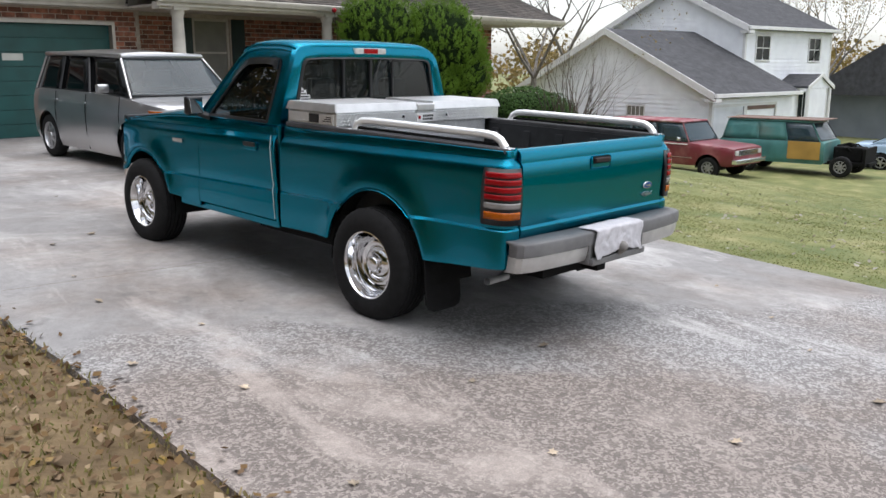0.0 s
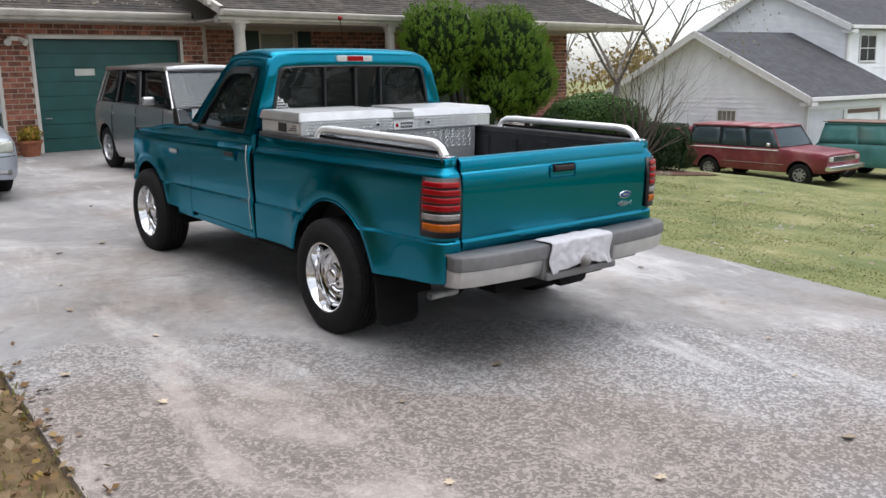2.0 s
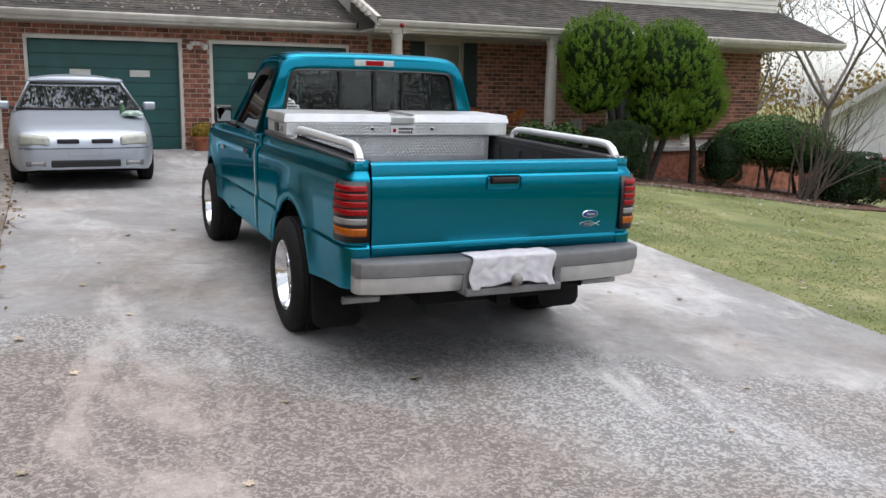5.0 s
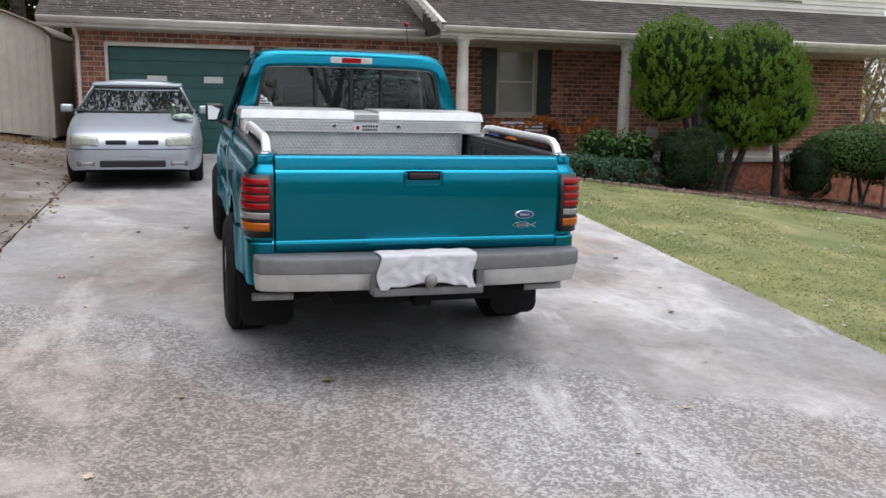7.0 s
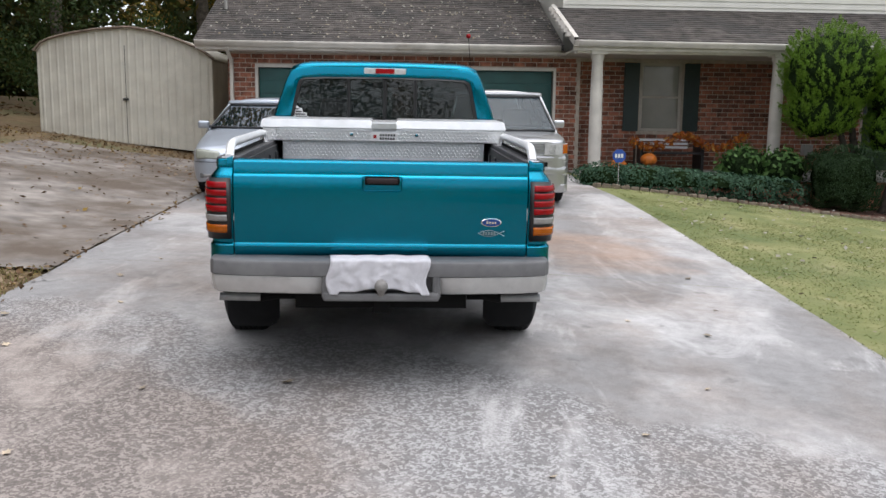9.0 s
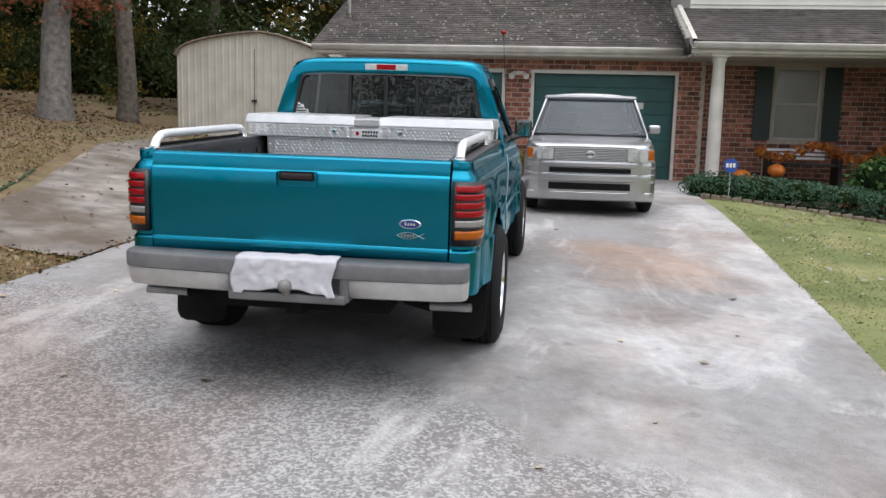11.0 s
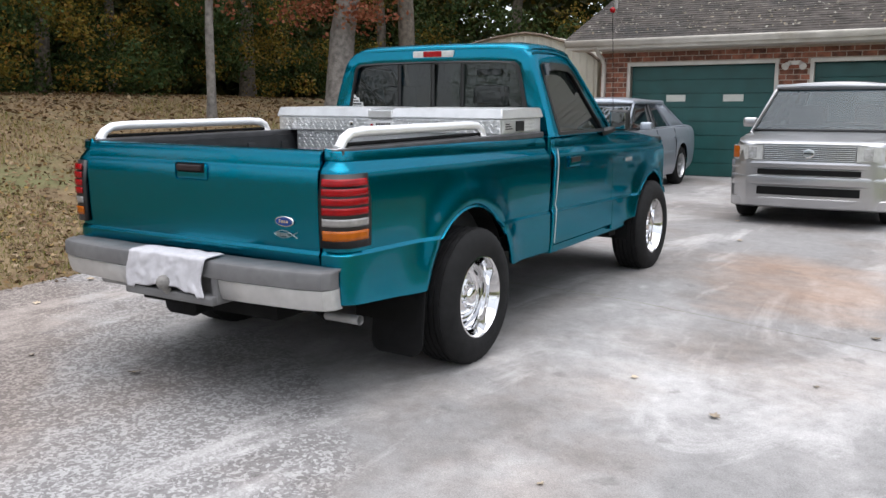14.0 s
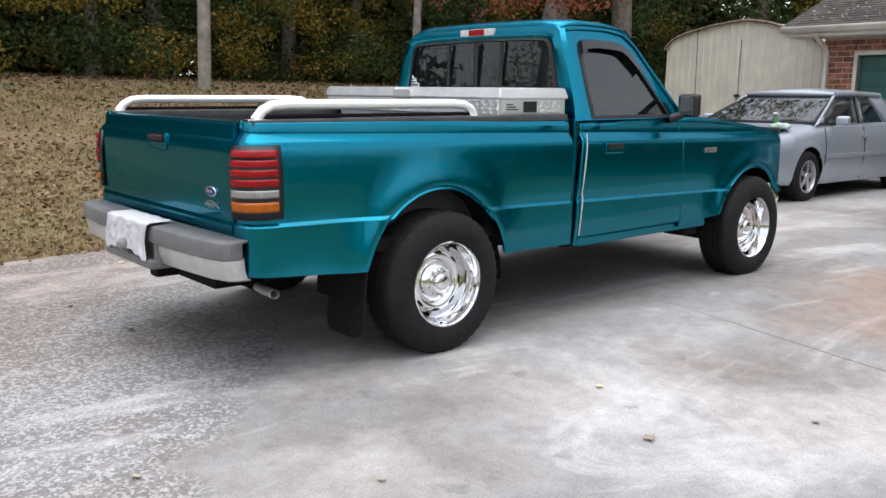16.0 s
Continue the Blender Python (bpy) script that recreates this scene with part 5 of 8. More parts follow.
    for x in (-0.36, 0.36):
        box("headrest", x - 0.12, x + 0.12, 1.19, 1.28, 1.32, 1.47, seat_grey, seat, 0.035)
    box("dashboard", -0.75, 0.75, 1.95, 2.15, 0.9, 1.14, trim_black, t, 0.03)
    st = lathe_bm([(0.014 * math.sin(2 * math.pi * k / 8), 0.175 + 0.014 * math.cos(2 * math.pi * k / 8)) for k in range(9)], 28, "y")
    sw = part("steering_wheel", st, trim_black, t)
    sw.matrix_basis = pose(-0.36, 1.82, 1.08, 25, 0, 0)
    box("inside_mirror", -0.11, 0.11, 1.86, 1.89, 1.55, 1.6, trim_black, t, 0.01)
    # sticker inside the rear glass, and the aerial with its red ball
    shape = [(-0.672, 1.27), (-0.672, 1.395), (-0.645, 1.412), (-0.625, 1.39), (-0.61, 1.395), (-0.6, 1.36), (-0.575, 1.36), (-0.57, 1.335), (-0.55, 1.325), (-0.55, 1.27)]
    bm = bmesh.new()
    bm.faces.new([bm.verts.new((x, 1.088, z)) for x, z in shape])
    stick = thick(part("window_sticker", bm, sticker_white, t, "small white state-shaped window sticker"), 0.002)
    for k, (a, b) in enumerate(((-0.655, -0.57), (-0.66, -0.585), (-0.655, -0.61), (-0.66, -0.63))):
        box("sticker_bar", a, b, 1.083, 1.0855, 1.325 + 0.019 * k, 1.333 + 0.019 * k, trim_black, stick)
    an = part("antenna", tube_bm([(0.79, 2.32, 1.13), (0.76, 2.36, 1.6), (0.727, 2.4, 2.01)], 0.0026, 6), under_black, t, "thin black whip antenna")
    bm = bmesh.new()
    bmesh.ops.create_uvsphere(bm, u_segments=12, v_segments=8, radius=0.022)
    bmesh.ops.translate(bm, vec=(0.727, 2.4, 2.015), verts=bm.verts)
    part("antenna_ball", bm, red_lens, an, "small red ball")
    for s in (-1, 1):
        truck_wheel(t, s * 0.83, 0.05, 0.37, s)
        truck_wheel(t, s * 0.815, 2.93, 0.372, s)
    return t


def toolbox(truck):
    """Chequer-plate box across the bed, with two lids."""
    e = thing("truck_toolbox", truck.matrix_world.copy(), "bright aluminium diamond-plate toolbox across the truck bed", "toolbox")
    e.matrix_world = Matrix.Translation((4.05, 4.17, 0.036)) @ Euler((radians(1.94), radians(0.4), radians(3.6))).to_matrix().to_4x4()
    body = box("body", -0.685, 0.685, 0.52, 1.0, 0.78, 1.2, alu, e, 0.004)
    wing = box("tray", -0.815, 0.815, 0.5, 1.02, 1.187, 1.272, alu, e, 0.006)
    for s in (-1, 1):
        a, b = (0.075, 0.83) if s > 0 else (-0.83, -0.075)
        bm = box_bm(a, b, 0.49, 1.035, 1.274, 1.332, 0.0)
        for v in bm.verts:
            if v.co.z > 1.3:
                v.co.x += 0.012 if v.co.x < (a + b) / 2 else -0.012
                v.co.y += 0.02 if v.co.y < 0.7 else -0.02
        bmesh.ops.bevel(bm, geom=bm.edges[:], offset=0.006, segments=2, affect="EDGES")
        lid = crisp(part("lid", bm, alu_lid, e, "pale aluminium lid"), 40)
        end = box("end_plate", s * 0.815 - 0.004, s * 0.815 + 0.004, 0.53, 0.99, 1.195, 1.265, alu, wing, 0.002)
        box("latch", min(s * 0.818, s * 0.826), max(s * 0.818, s * 0.826), 0.68, 0.78, 1.202, 1.26, trim_black, end, 0.004, "black paddle latch")
        box("plate_label", min(s * 0.818, s * 0.822), max(s * 0.818, s * 0.822), 0.54, 0.66, 1.207, 1.255, alu_lid, end)
        for k in range(3):
            box("label_bar", min(s * 0.8215, s * 0.8235), max(s * 0.8215, s * 0.8235), 0.55, 0.64 - 0.02 * k, 1.215 + 0.013 * k, 1.221 + 0.013 * k, trim_black, end)
        box("lock_button", s * 0.22 - 0.012, s * 0.22 + 0.012, 0.492, 0.502, 1.225, 1.249, chrome, wing, 0.005)
    box("bridge", -0.085, 0.085, 0.486, 1.03, 1.27, 1.318, alu_lid, e, 0.006)
    lab = box("brand_plate", -0.09, 0.09, 0.491, 0.4985, 1.193, 1.252, sticker_white, e, 0.002, "white printed maker's plate")
    for z, a, b in ((1.227, -0.03, 0.08), (1.204, -0.03, 0.075)):
        for k in range(6):
            x = lerp(a, b, k / 6)
            box("plate_bar", x, x + 0.013, 0.4895, 0.491, z, z + 0.015, trim_black, lab)
    box("plate_mark", -0.072, -0.052, 0.4895, 0.491, 1.212, 1.236, red_lens, lab)
    vs, fs = [], []
    def lozenge(x, y, z, a, horizontal):
        c, q = math.cos(a), math.sin(a)
        i = len(vs)
        for u, w, d in ((-0.0145, 0, 0), (0, -0.0055, 0), (0.0145, 0, 0), (0, 0.0055, 0), (0, 0, 0.003)):
            p, r = u * c - w * q, u * q + w * c
            vs.append((x + p, y - d, z + r) if not horizontal else (x + p, y + r, z + d))
        fs.extend([(i, i + 1, i + 4), (i + 1, i + 2, i + 4), (i + 2, i + 3, i + 4), (i + 3, i, i + 4)])
    for r in range(4):
        for k in range(58):
            lozenge(-0.79 + k * 0.0277 + 0.014 * (r % 2), 0.4995, 1.199 + r * 0.0205, radians(45 if (r + k) % 2 else -45), False)
    for r in range(7):
        for k in range(48):
            lozenge(-0.665 + k * 0.0277 + 0.014 * (r % 2), 0.5195, 1.05 + r * 0.0205, radians(45 if (r + k) % 2 else -45), False)
    for q in (-1, 1):
        for r in range(3):
            for k in range(8):
                y, z = 0.8 + k * 0.0255 + 0.012 * (r % 2), 1.208 + r * 0.0215
                if y > 0.975:
                    continue
                i = len(vs)
                a = radians(45 if (r + k) % 2 else -45)
                for u, w, d in ((-0.0145, 0, 0), (0, -0.0055, 0), (0.0145, 0, 0), (0, 0.0055, 0), (0, 0, 0.003)):
                    vs.append((q * (0.8195 + d), y + u * math.cos(a) - w * math.sin(a), z + u * math.sin(a) + w * math.cos(a)))
                fs.extend([(i, i + 1, i + 4), (i + 1, i + 2, i + 4), (i + 2, i + 3, i + 4), (i + 3, i, i + 4)])
    tread = obj_from("tread_pattern", vs, fs, alu_lid, e, "raised diamond tread")
    tread["kind"] = "stuff"
    return e


def towel(truck):
    """A white cloth hung over the step of the bumper."""
    e = thing("towel", truck.matrix_world.copy(), "crumpled white cloth towel draped over the rear bumper", "towel")
    e.matrix_world = Matrix.Translation((4.05, 4.17, 0.036)) @ Euler((radians(1.94), radians(0.4), radians(3.6))).to_matrix().to_4x4()
    rows = []
    for j in range(25):
        v = j / 24
        row = []
        for i in range(41):
            u = i / 40
            x = lerp(-0.265, 0.235, u)
            if v < 0.18:
                y, z = -1.05 - v / 0.18 * 0.115, 0.703
            else:
                k = (v - 0.18) / 0.82
                y, z = -1.177 - 0.012 * k, 0.702 - k * (0.152 + 0.01 * math.sin(u * 9) + 0.02 * (abs(u - 0.5) > 0.42))
            fold = 0.005 * math.sin(u * 17 + v * 2) + 0.003 * math.sin(u * 31 - v * 5 + 1) + 0.006 * noise.noise((u * 6, v * 5, 3))
            bulge = 0.03 * math.exp(-(((u - 0.53) / 0.07) ** 2)) * max(0, v - 0.45)
            row.append((x + 0.012 * math.sin(v * 7), y - abs(fold) * min(1, v * 3) - bulge, z + 0.004 * noise.noise((u * 4, v * 3, 7)) + 0.004 * abs(math.sin(u * 12))))
        rows.append(row)
    cl = part("cloth", grid_bm(rows), cloth_white, e)
    crisp(thick(cl, 0.004), 180)
    return e


truck = pickup()
toolbox(truck)
towel(truck)


# ---- other vehicles ----
def car_wheel(parent, x, y, z, side, R=0.31, rim=0.2, half=0.095, spokes=5, rim_mat=None):
    rim_mat = rim_mat or steel_wheel
    w = part("wheel", lathe_bm(((-half, rim), (-half, 0.03)), 20), under_black, parent)
    w.matrix_basis = pose(x, y, z, random.uniform(0, 70), 0, 0 if side > 0 else 180)
    prof = ((-half + 0.01, rim), (-half, (rim + R) / 2), (-half + 0.02, R - 0.01), (-half + 0.04, R), (half - 0.04, R), (half - 0.02, R - 0.01), (half, (rim + R) / 2), (half - 0.012, rim))
    crisp(part("tyre", lathe_bm(prof, 40), rubber, w), 50)
    crisp(part("rim", lathe_bm(((half - 0.01, rim), (half - 0.005, rim - 0.012), (half - 0.03, rim - 0.02), (half - 0.07, rim - 0.03)), 40), rim_mat, w), 50)
    for k in range(spokes):
        a = 2 * math.pi * k / spokes
        c, s = math.cos(a), math.sin(a)
        q = Vector((0, -s, c))
        d = Vector((0, c, s))
        pts = []
        for r, ww, o in ((0.03, 0.03, 0.0), (rim - 0.015, 0.022, -0.012)):
            for sg in (-1, 1):
                pts.append(d * r + q * ww * sg + Vector((half - 0.02 + o, 0, 0)))
        pts += [p - Vector((0.03, 0, 0)) for p in pts]
        obj_from("spoke", pts, [(0, 1, 3, 2), (0, 2, 6, 4), (1, 5, 7, 3), (2, 3, 7, 6)], rim_mat, w)
    crisp(part("hub_cap", lathe_bm(((half - 0.03, 0.05), (half - 0.012, 0.042), (half - 0.008, 0.0)), 20), rim_mat, w), 40)
    return w


SECTION = ((0.93, 0.0), (0.972, 0.12), (0.992, 0.34), (1.0, 0.58), (0.99, 0.8), (0.968, 0.93), (0.94, 1.0))


def car_shell(parent, paint, stations, arches, name="body"):
    """Lower body lofted through stations of (y, sill z, shoulder z, deck z, half width); arches of (y, half length, height, hub z)."""
    ys = set()
    y0, y1 = stations[0][0], stations[-1][0]
    n = 44
    for k in range(n + 1):
        ys.add(round(lerp(y0, y1, k / n), 4))
    for s in stations:
        ys.add(s[0])
    for yc, a, b, zc in arches:
        for k in range(17):
            ys.add(round(yc - a * math.cos(math.pi * k / 16), 4))
    rows = []
    for y in sorted(ys):
        zb, zs, zd, w = [table(y, [(s[0], s[i]) for s in stations]) for i in (1, 2, 3, 4)]
        start = max([zb] + [arch_z(y, a) for a in arches])
        half = []
        for i in range(9):
            z = start + (zs - start) * i / 8
            f = (z - zb) / max(0.01, zs - zb)
            fl = 0.0
            for a in arches:
                d = math.hypot((y - a[0]) / a[1], (z - a[3]) / a[2])
                fl += 0.012 * math.exp(-((d - 1) / 0.12) ** 2)
            half.append((w * table(f, [(q, p) for p, q in SECTION]) + fl, z))
        half += [(w * 0.88, lerp(zs, zd, 0.55)), (w * 0.72, lerp(zs, zd, 0.85)), (w * 0.4, lerp(zs, zd, 0.97)), (0.0, zd)]
        rows.append([(-x, y, z) for x, z in half] + [(x, y, z) for x, z in reversed(half[:-1])])
    bm = grid_bm(rows)
    bm.verts.ensure_lookup_table()
    k = len(rows[0])
    bm.faces.new([bm.verts[i] for i in range(k)])
    bm.faces.new([bm.verts[len(rows) * k - k + i] for i in range(k)])
    body = crisp(part(name, bm, paint, parent), 38)
    for yc, a, b, zc in arches:
        w = table(yc, [(s[0], s[4]) for s in stations])
        for s in (-1, 1):
            arcs = [(math.cos(math.pi * q / 12), math.sin(math.pi * q / 12)) for q in range(13)]
            part("wheel_well", grid_bm([[(s * x, yc + (a + 0.005) * c, zc - 0.03 + (b + 0.035) * q) for c, q in arcs] for x in (w - 0.03, w - 0.4)]), under_black, parent)
    zb = min(s[1] for s in stations)
    w = max(s[4] for s in stations)
    box("floor_pan", -w * 0.8, w * 0.8, y0 + 0.25, y1 - 0.25, zb + 0.02, zb + 0.12, under_black, parent)
    return body


def greenhouse(parent, paint, base, top, wb, wt, zb, zr, bars, bow=0.1, panel_from=None, gl=None, crown=0.03, cowl=None, post=None, flank=None):
    """Windows and roof over a body. base, top: (rear y, front y) at the belt and at the roof; bars: y of the upright bars at the belt."""
    gl = gl or car_glass
    (b0, b1), (t0, t1) = base, top
    cowl = cowl or zb
    us = [-1 + 2 * k / 12 for k in range(13)]
    def pane(name, yb, yt, sign, z_low):
        rows = []
        for k in range(5):
            f = k / 4
            w = lerp(wb - 0.03, wt - 0.02, f)
            rows.append([(w * u, lerp(yb, yt, f) + sign * bow * (1 - u * u) * (1 - 0.4 * f), lerp(z_low, zr - 0.035, f)) for u in us])
        return crisp(part(name, grid_bm(rows), gl, parent), 180)
    ws = pane("windshield", b1, t1, 1, cowl)
    edge = []
    for f, side in [(0.02, u) for u in us] + [(q / 6, 1) for q in range(1, 6)] + [(0.98, -u) for u in us] + [(1 - q / 6, -1) for q in range(1, 6)]:
        w = lerp(wb - 0.03, wt - 0.02, f)
        edge.append((w * side, lerp(b1, t1, f) + bow * (1 - side * side) * (1 - 0.4 * f) + 0.004, lerp(cowl, zr - 0.035, f)))
    part("screen_border", tube_bm(edge + edge[:1], 0.017, 6, caps=False), trim_black, ws)
    pane("rear_glass", b0, t0, -1, zb)
    rows = []
    for k in range(9):
        f = k / 8
        y = lerp(t0, t1, f)
        edge = 4 * (f - 0.5) ** 2
        rows.append([(wt * u, y + bow * 0.6 * (1 - u * u) * (1 if f > 0.9 else -1 if f < 0.1 else 0), zr + crown * (1 - 0.7 * u * u) * (1 - 0.6 * edge) - 0.03 * max(0, abs(u) - 0.8) / 0.2) for u in us])
    crisp(thick(part("roof", grid_bm(rows), paint, parent), 0.03), 40)
    for s in (-1, 1):
        ybars = [b0] + list(bars) + [b1]
        for i, (ya, yb) in enumerate(zip(ybars, ybars[1:])):
            fa, fb = (ya - b0) / (b1 - b0), (yb - b0) / (b1 - b0)
            ta, tb = lerp(t0, t1, fa), lerp(t0, t1, fb)
            mt = paint if panel_from is not None and yb <= panel_from else flank or gl
            rows = [[(s * (lerp(wb, wt, f) - 0.012), lerp(lerp(ya, ta, f), lerp(yb, tb, f), g), lerp(zb - 0.01, zr - 0.02, f)) for g in (0, 0.25, 0.5, 0.75, 1)] for f in (0, 0.33, 0.66, 1)]
            crisp(thick(part("side_panel" if mt is paint else "side_window", grid_bm(rows), mt, parent), 0.006), 180)
        for j, y in enumerate(ybars):
            f = (y - b0) / (b1 - b0)
            yt = lerp(t0, t1, f)
            r = 0.02 if j in (0, len(ybars) - 1) else 0.024
            mt = (post or paint) if j in (0, len(ybars) - 1) or panel_from is not None and y <= panel_from else trim_black
            crisp(part("pillar", tube_bm([(s * lerp(wb - 0.008, wt - 0.008, q), lerp(y, yt, q), lerp(zb - 0.02, zr - 0.03, q)) for q in (0, 0.33, 0.66, 0.96)], r, 8), mt, parent), 30)
        crisp(part("roof_rail", tube_bm([(s * (wt - 0.006), lerp(t0, t1, q), zr - 0.012 + 0.012 * math.sin(math.pi * q)) for q in (0, 0.2, 0.5, 0.8, 1)], 0.032, 8), paint, parent), 40)
        part("belt_strip", tube_bm([(s * (wb + 0.004), lerp(b0, b1, q), zb) for q in (0, 0.5, 1)], 0.009, 5), trim_black, parent)
    for yt, sg in ((t1, 1), (t0, -1)):
        crisp(part("roof_header", tube_bm([((wt - 0.01) * u, yt + sg * bow * 0.6 * (1 - u * u), zr - 0.015 + 0.012 * (1 - u * u)) for u in us], 0.03, 8), paint, parent), 40)
    box("cabin_trim", -wb + 0.08, wb - 0.08, b0 + 0.3, b1 - 0.45, zb - 0.35, zb + 0.06, seat_grey, parent, 0.05)
    for x in (-0.38, 0.38):
        box("front_seat", x - 0.22, x + 0.22, b1 - 1.5, b1 - 1.35, zb - 0.2, zb + 0.3, seat_grey, parent, 0.05)


def door_mirror(parent, paint, x, y, z, s):
    bm = box_bm(s * x - 0.085, s * x + 0.085, y - 0.05, y + 0.04, z - 0.055, z + 0.06, 0.042, 4)
    m = crisp(part("mirror", bm, paint, parent), 50)
    part("mirror_arm", tube_bm([(s * (x - 0.14), y, z - 0.04), (s * (x - 0.07), y, z - 0.02)], 0.022, 6), trim_black, m)


NOSE = ((0.0, 2.462), (0.58, 2.458), (0.70, 2.4), (0.775, 2.3), (0.81, 2.15))


def sedan(m, paint, label, name="sedan"):
    e = thing(name, m, label, "car")
    A = ((-1.36, 0.345, 0.365, 0.31), (1.36, 0.345, 0.365, 0.31))
    st = ((-2.36, 0.42, 0.72, 0.78, 0.66), (-2.33, 0.34, 0.84, 0.9, 0.78), (-2.22, 0.27, 0.9, 0.965, 0.84), (-1.9, 0.22, 0.92, 0.985, 0.87), (-1.0, 0.2, 0.925, 0.97, 0.885), (0.6, 0.2, 0.91, 0.96, 0.885), (1.15, 0.2, 0.87, 0.955, 0.878), (1.7, 0.22, 0.79, 0.88, 0.86), (2.1, 0.24, 0.735, 0.8, 0.82), (2.3, 0.255, 0.7, 0.745, 0.775), (2.4, 0.265, 0.655, 0.69, 0.7), (2.46, 0.28, 0.56, 0.6, 0.58))
    body = car_shell(e, paint, st, A)
    greenhouse(e, paint, (-1.75, 1.12), (-1.05, 0.3), 0.8, 0.615, 0.93, 1.325, (-1.05, -0.15), 0.15, cowl=0.95, panel_from=-1.05, crown=0.075)
    for s in (-1, 1):
        door_mirror(e, paint, 0.945, 0.72, 0.98, s)
        bm = box_bm(min(s * 0.4, s * 0.745), max(s * 0.4, s * 0.745), 2.15, 2.49, 0.57, 0.712, 0.045, 4)
        for v in bm.verts:
            v.co.z -= (0.745 - abs(v.co.x)) * 0.09 * (v.co.z > 0.6)
            v.co.y -= 2.462 - table(abs(v.co.x), NOSE) + 0.32 * max(0, v.co.z - 0.59)
        h = crisp(part("headlight", bm, headlight_mat, e, "clouded oval headlight"), 50)
        box("grille_slot", min(s * 0.07, s * 0.32), max(s * 0.07, s * 0.32), 2.36, 2.472, 0.592, 0.648, trim_black, e, 0.016, "narrow black grille slot")
        fog = None
        for nm, xa, xb, yb, za, zb, mt in (("fog_recess", 0.45, 0.68, 2.47, 0.315, 0.39, grille_grey), ("fog_lamp", 0.47, 0.63, 2.478, 0.328, 0.377, smoked_lens)):
            bm = box_bm(min(s * xa, s * xb), max(s * xa, s * xb), 2.3, yb, za, zb, 0.022, 3)
            for v in bm.verts:
                v.co.y -= 2.462 - table(abs(v.co.x), NOSE)
            fog = crisp(part(nm, bm, mt, fog or e), 50)
        for y0 in (-0.15, -1.05):
            box("door_handle", min(s * 0.88, s * 0.905), max(s * 0.88, s * 0.905), y0 - 0.0, y0 + 0.16, 0.76, 0.79, paint, e, 0.008)
        box("rub_strip", min(s * 0.878, s * 0.897), max(s * 0.878, s * 0.897), -0.95, 0.95, 0.52, 0.57, paint, e, 0.006)
        for ysm in (-1.0, -0.1, 0.98):
            part("door_gap", tube_bm([(s * 0.84, ysm, 0.22), (s * 0.886, ysm, 0.5), (s * 0.888, ysm, 0.7), (s * 0.845, ysm, 0.91)], 0.0045, 4), under_black, e)
        for y in (-1.36, 1.36):
            car_wheel(e, s * 0.785, y, 0.31, s)
        part("wiper", tube_bm([(s * 0.1, 1.2, 0.965), (s * 0.1 - 0.5, 1.12, 0.99)], 0.008, 5), trim_black, e)
    box("lower_grille", -0.4, 0.4, 2.36, 2.476, 0.305, 0.395, trim_black, e, 0.02, "black lower air intake")
    box("plate_recess", -0.2, 0.2, 2.43, 2.468, 0.445, 0.535, paint, e, 0.006)
    part("bumper_line", tube_bm([(x, table(abs(x), NOSE) + 0.003, 0.535) for x in [lerp(-0.8, 0.8, k / 24) for k in range(25)]], 0.006, 4), trim_black, e)
    return e


def curve_back(bm):
    for v in bm.verts:
        v.co.y -= 1.7 * max(0, abs(v.co.x) - 0.5) ** 2


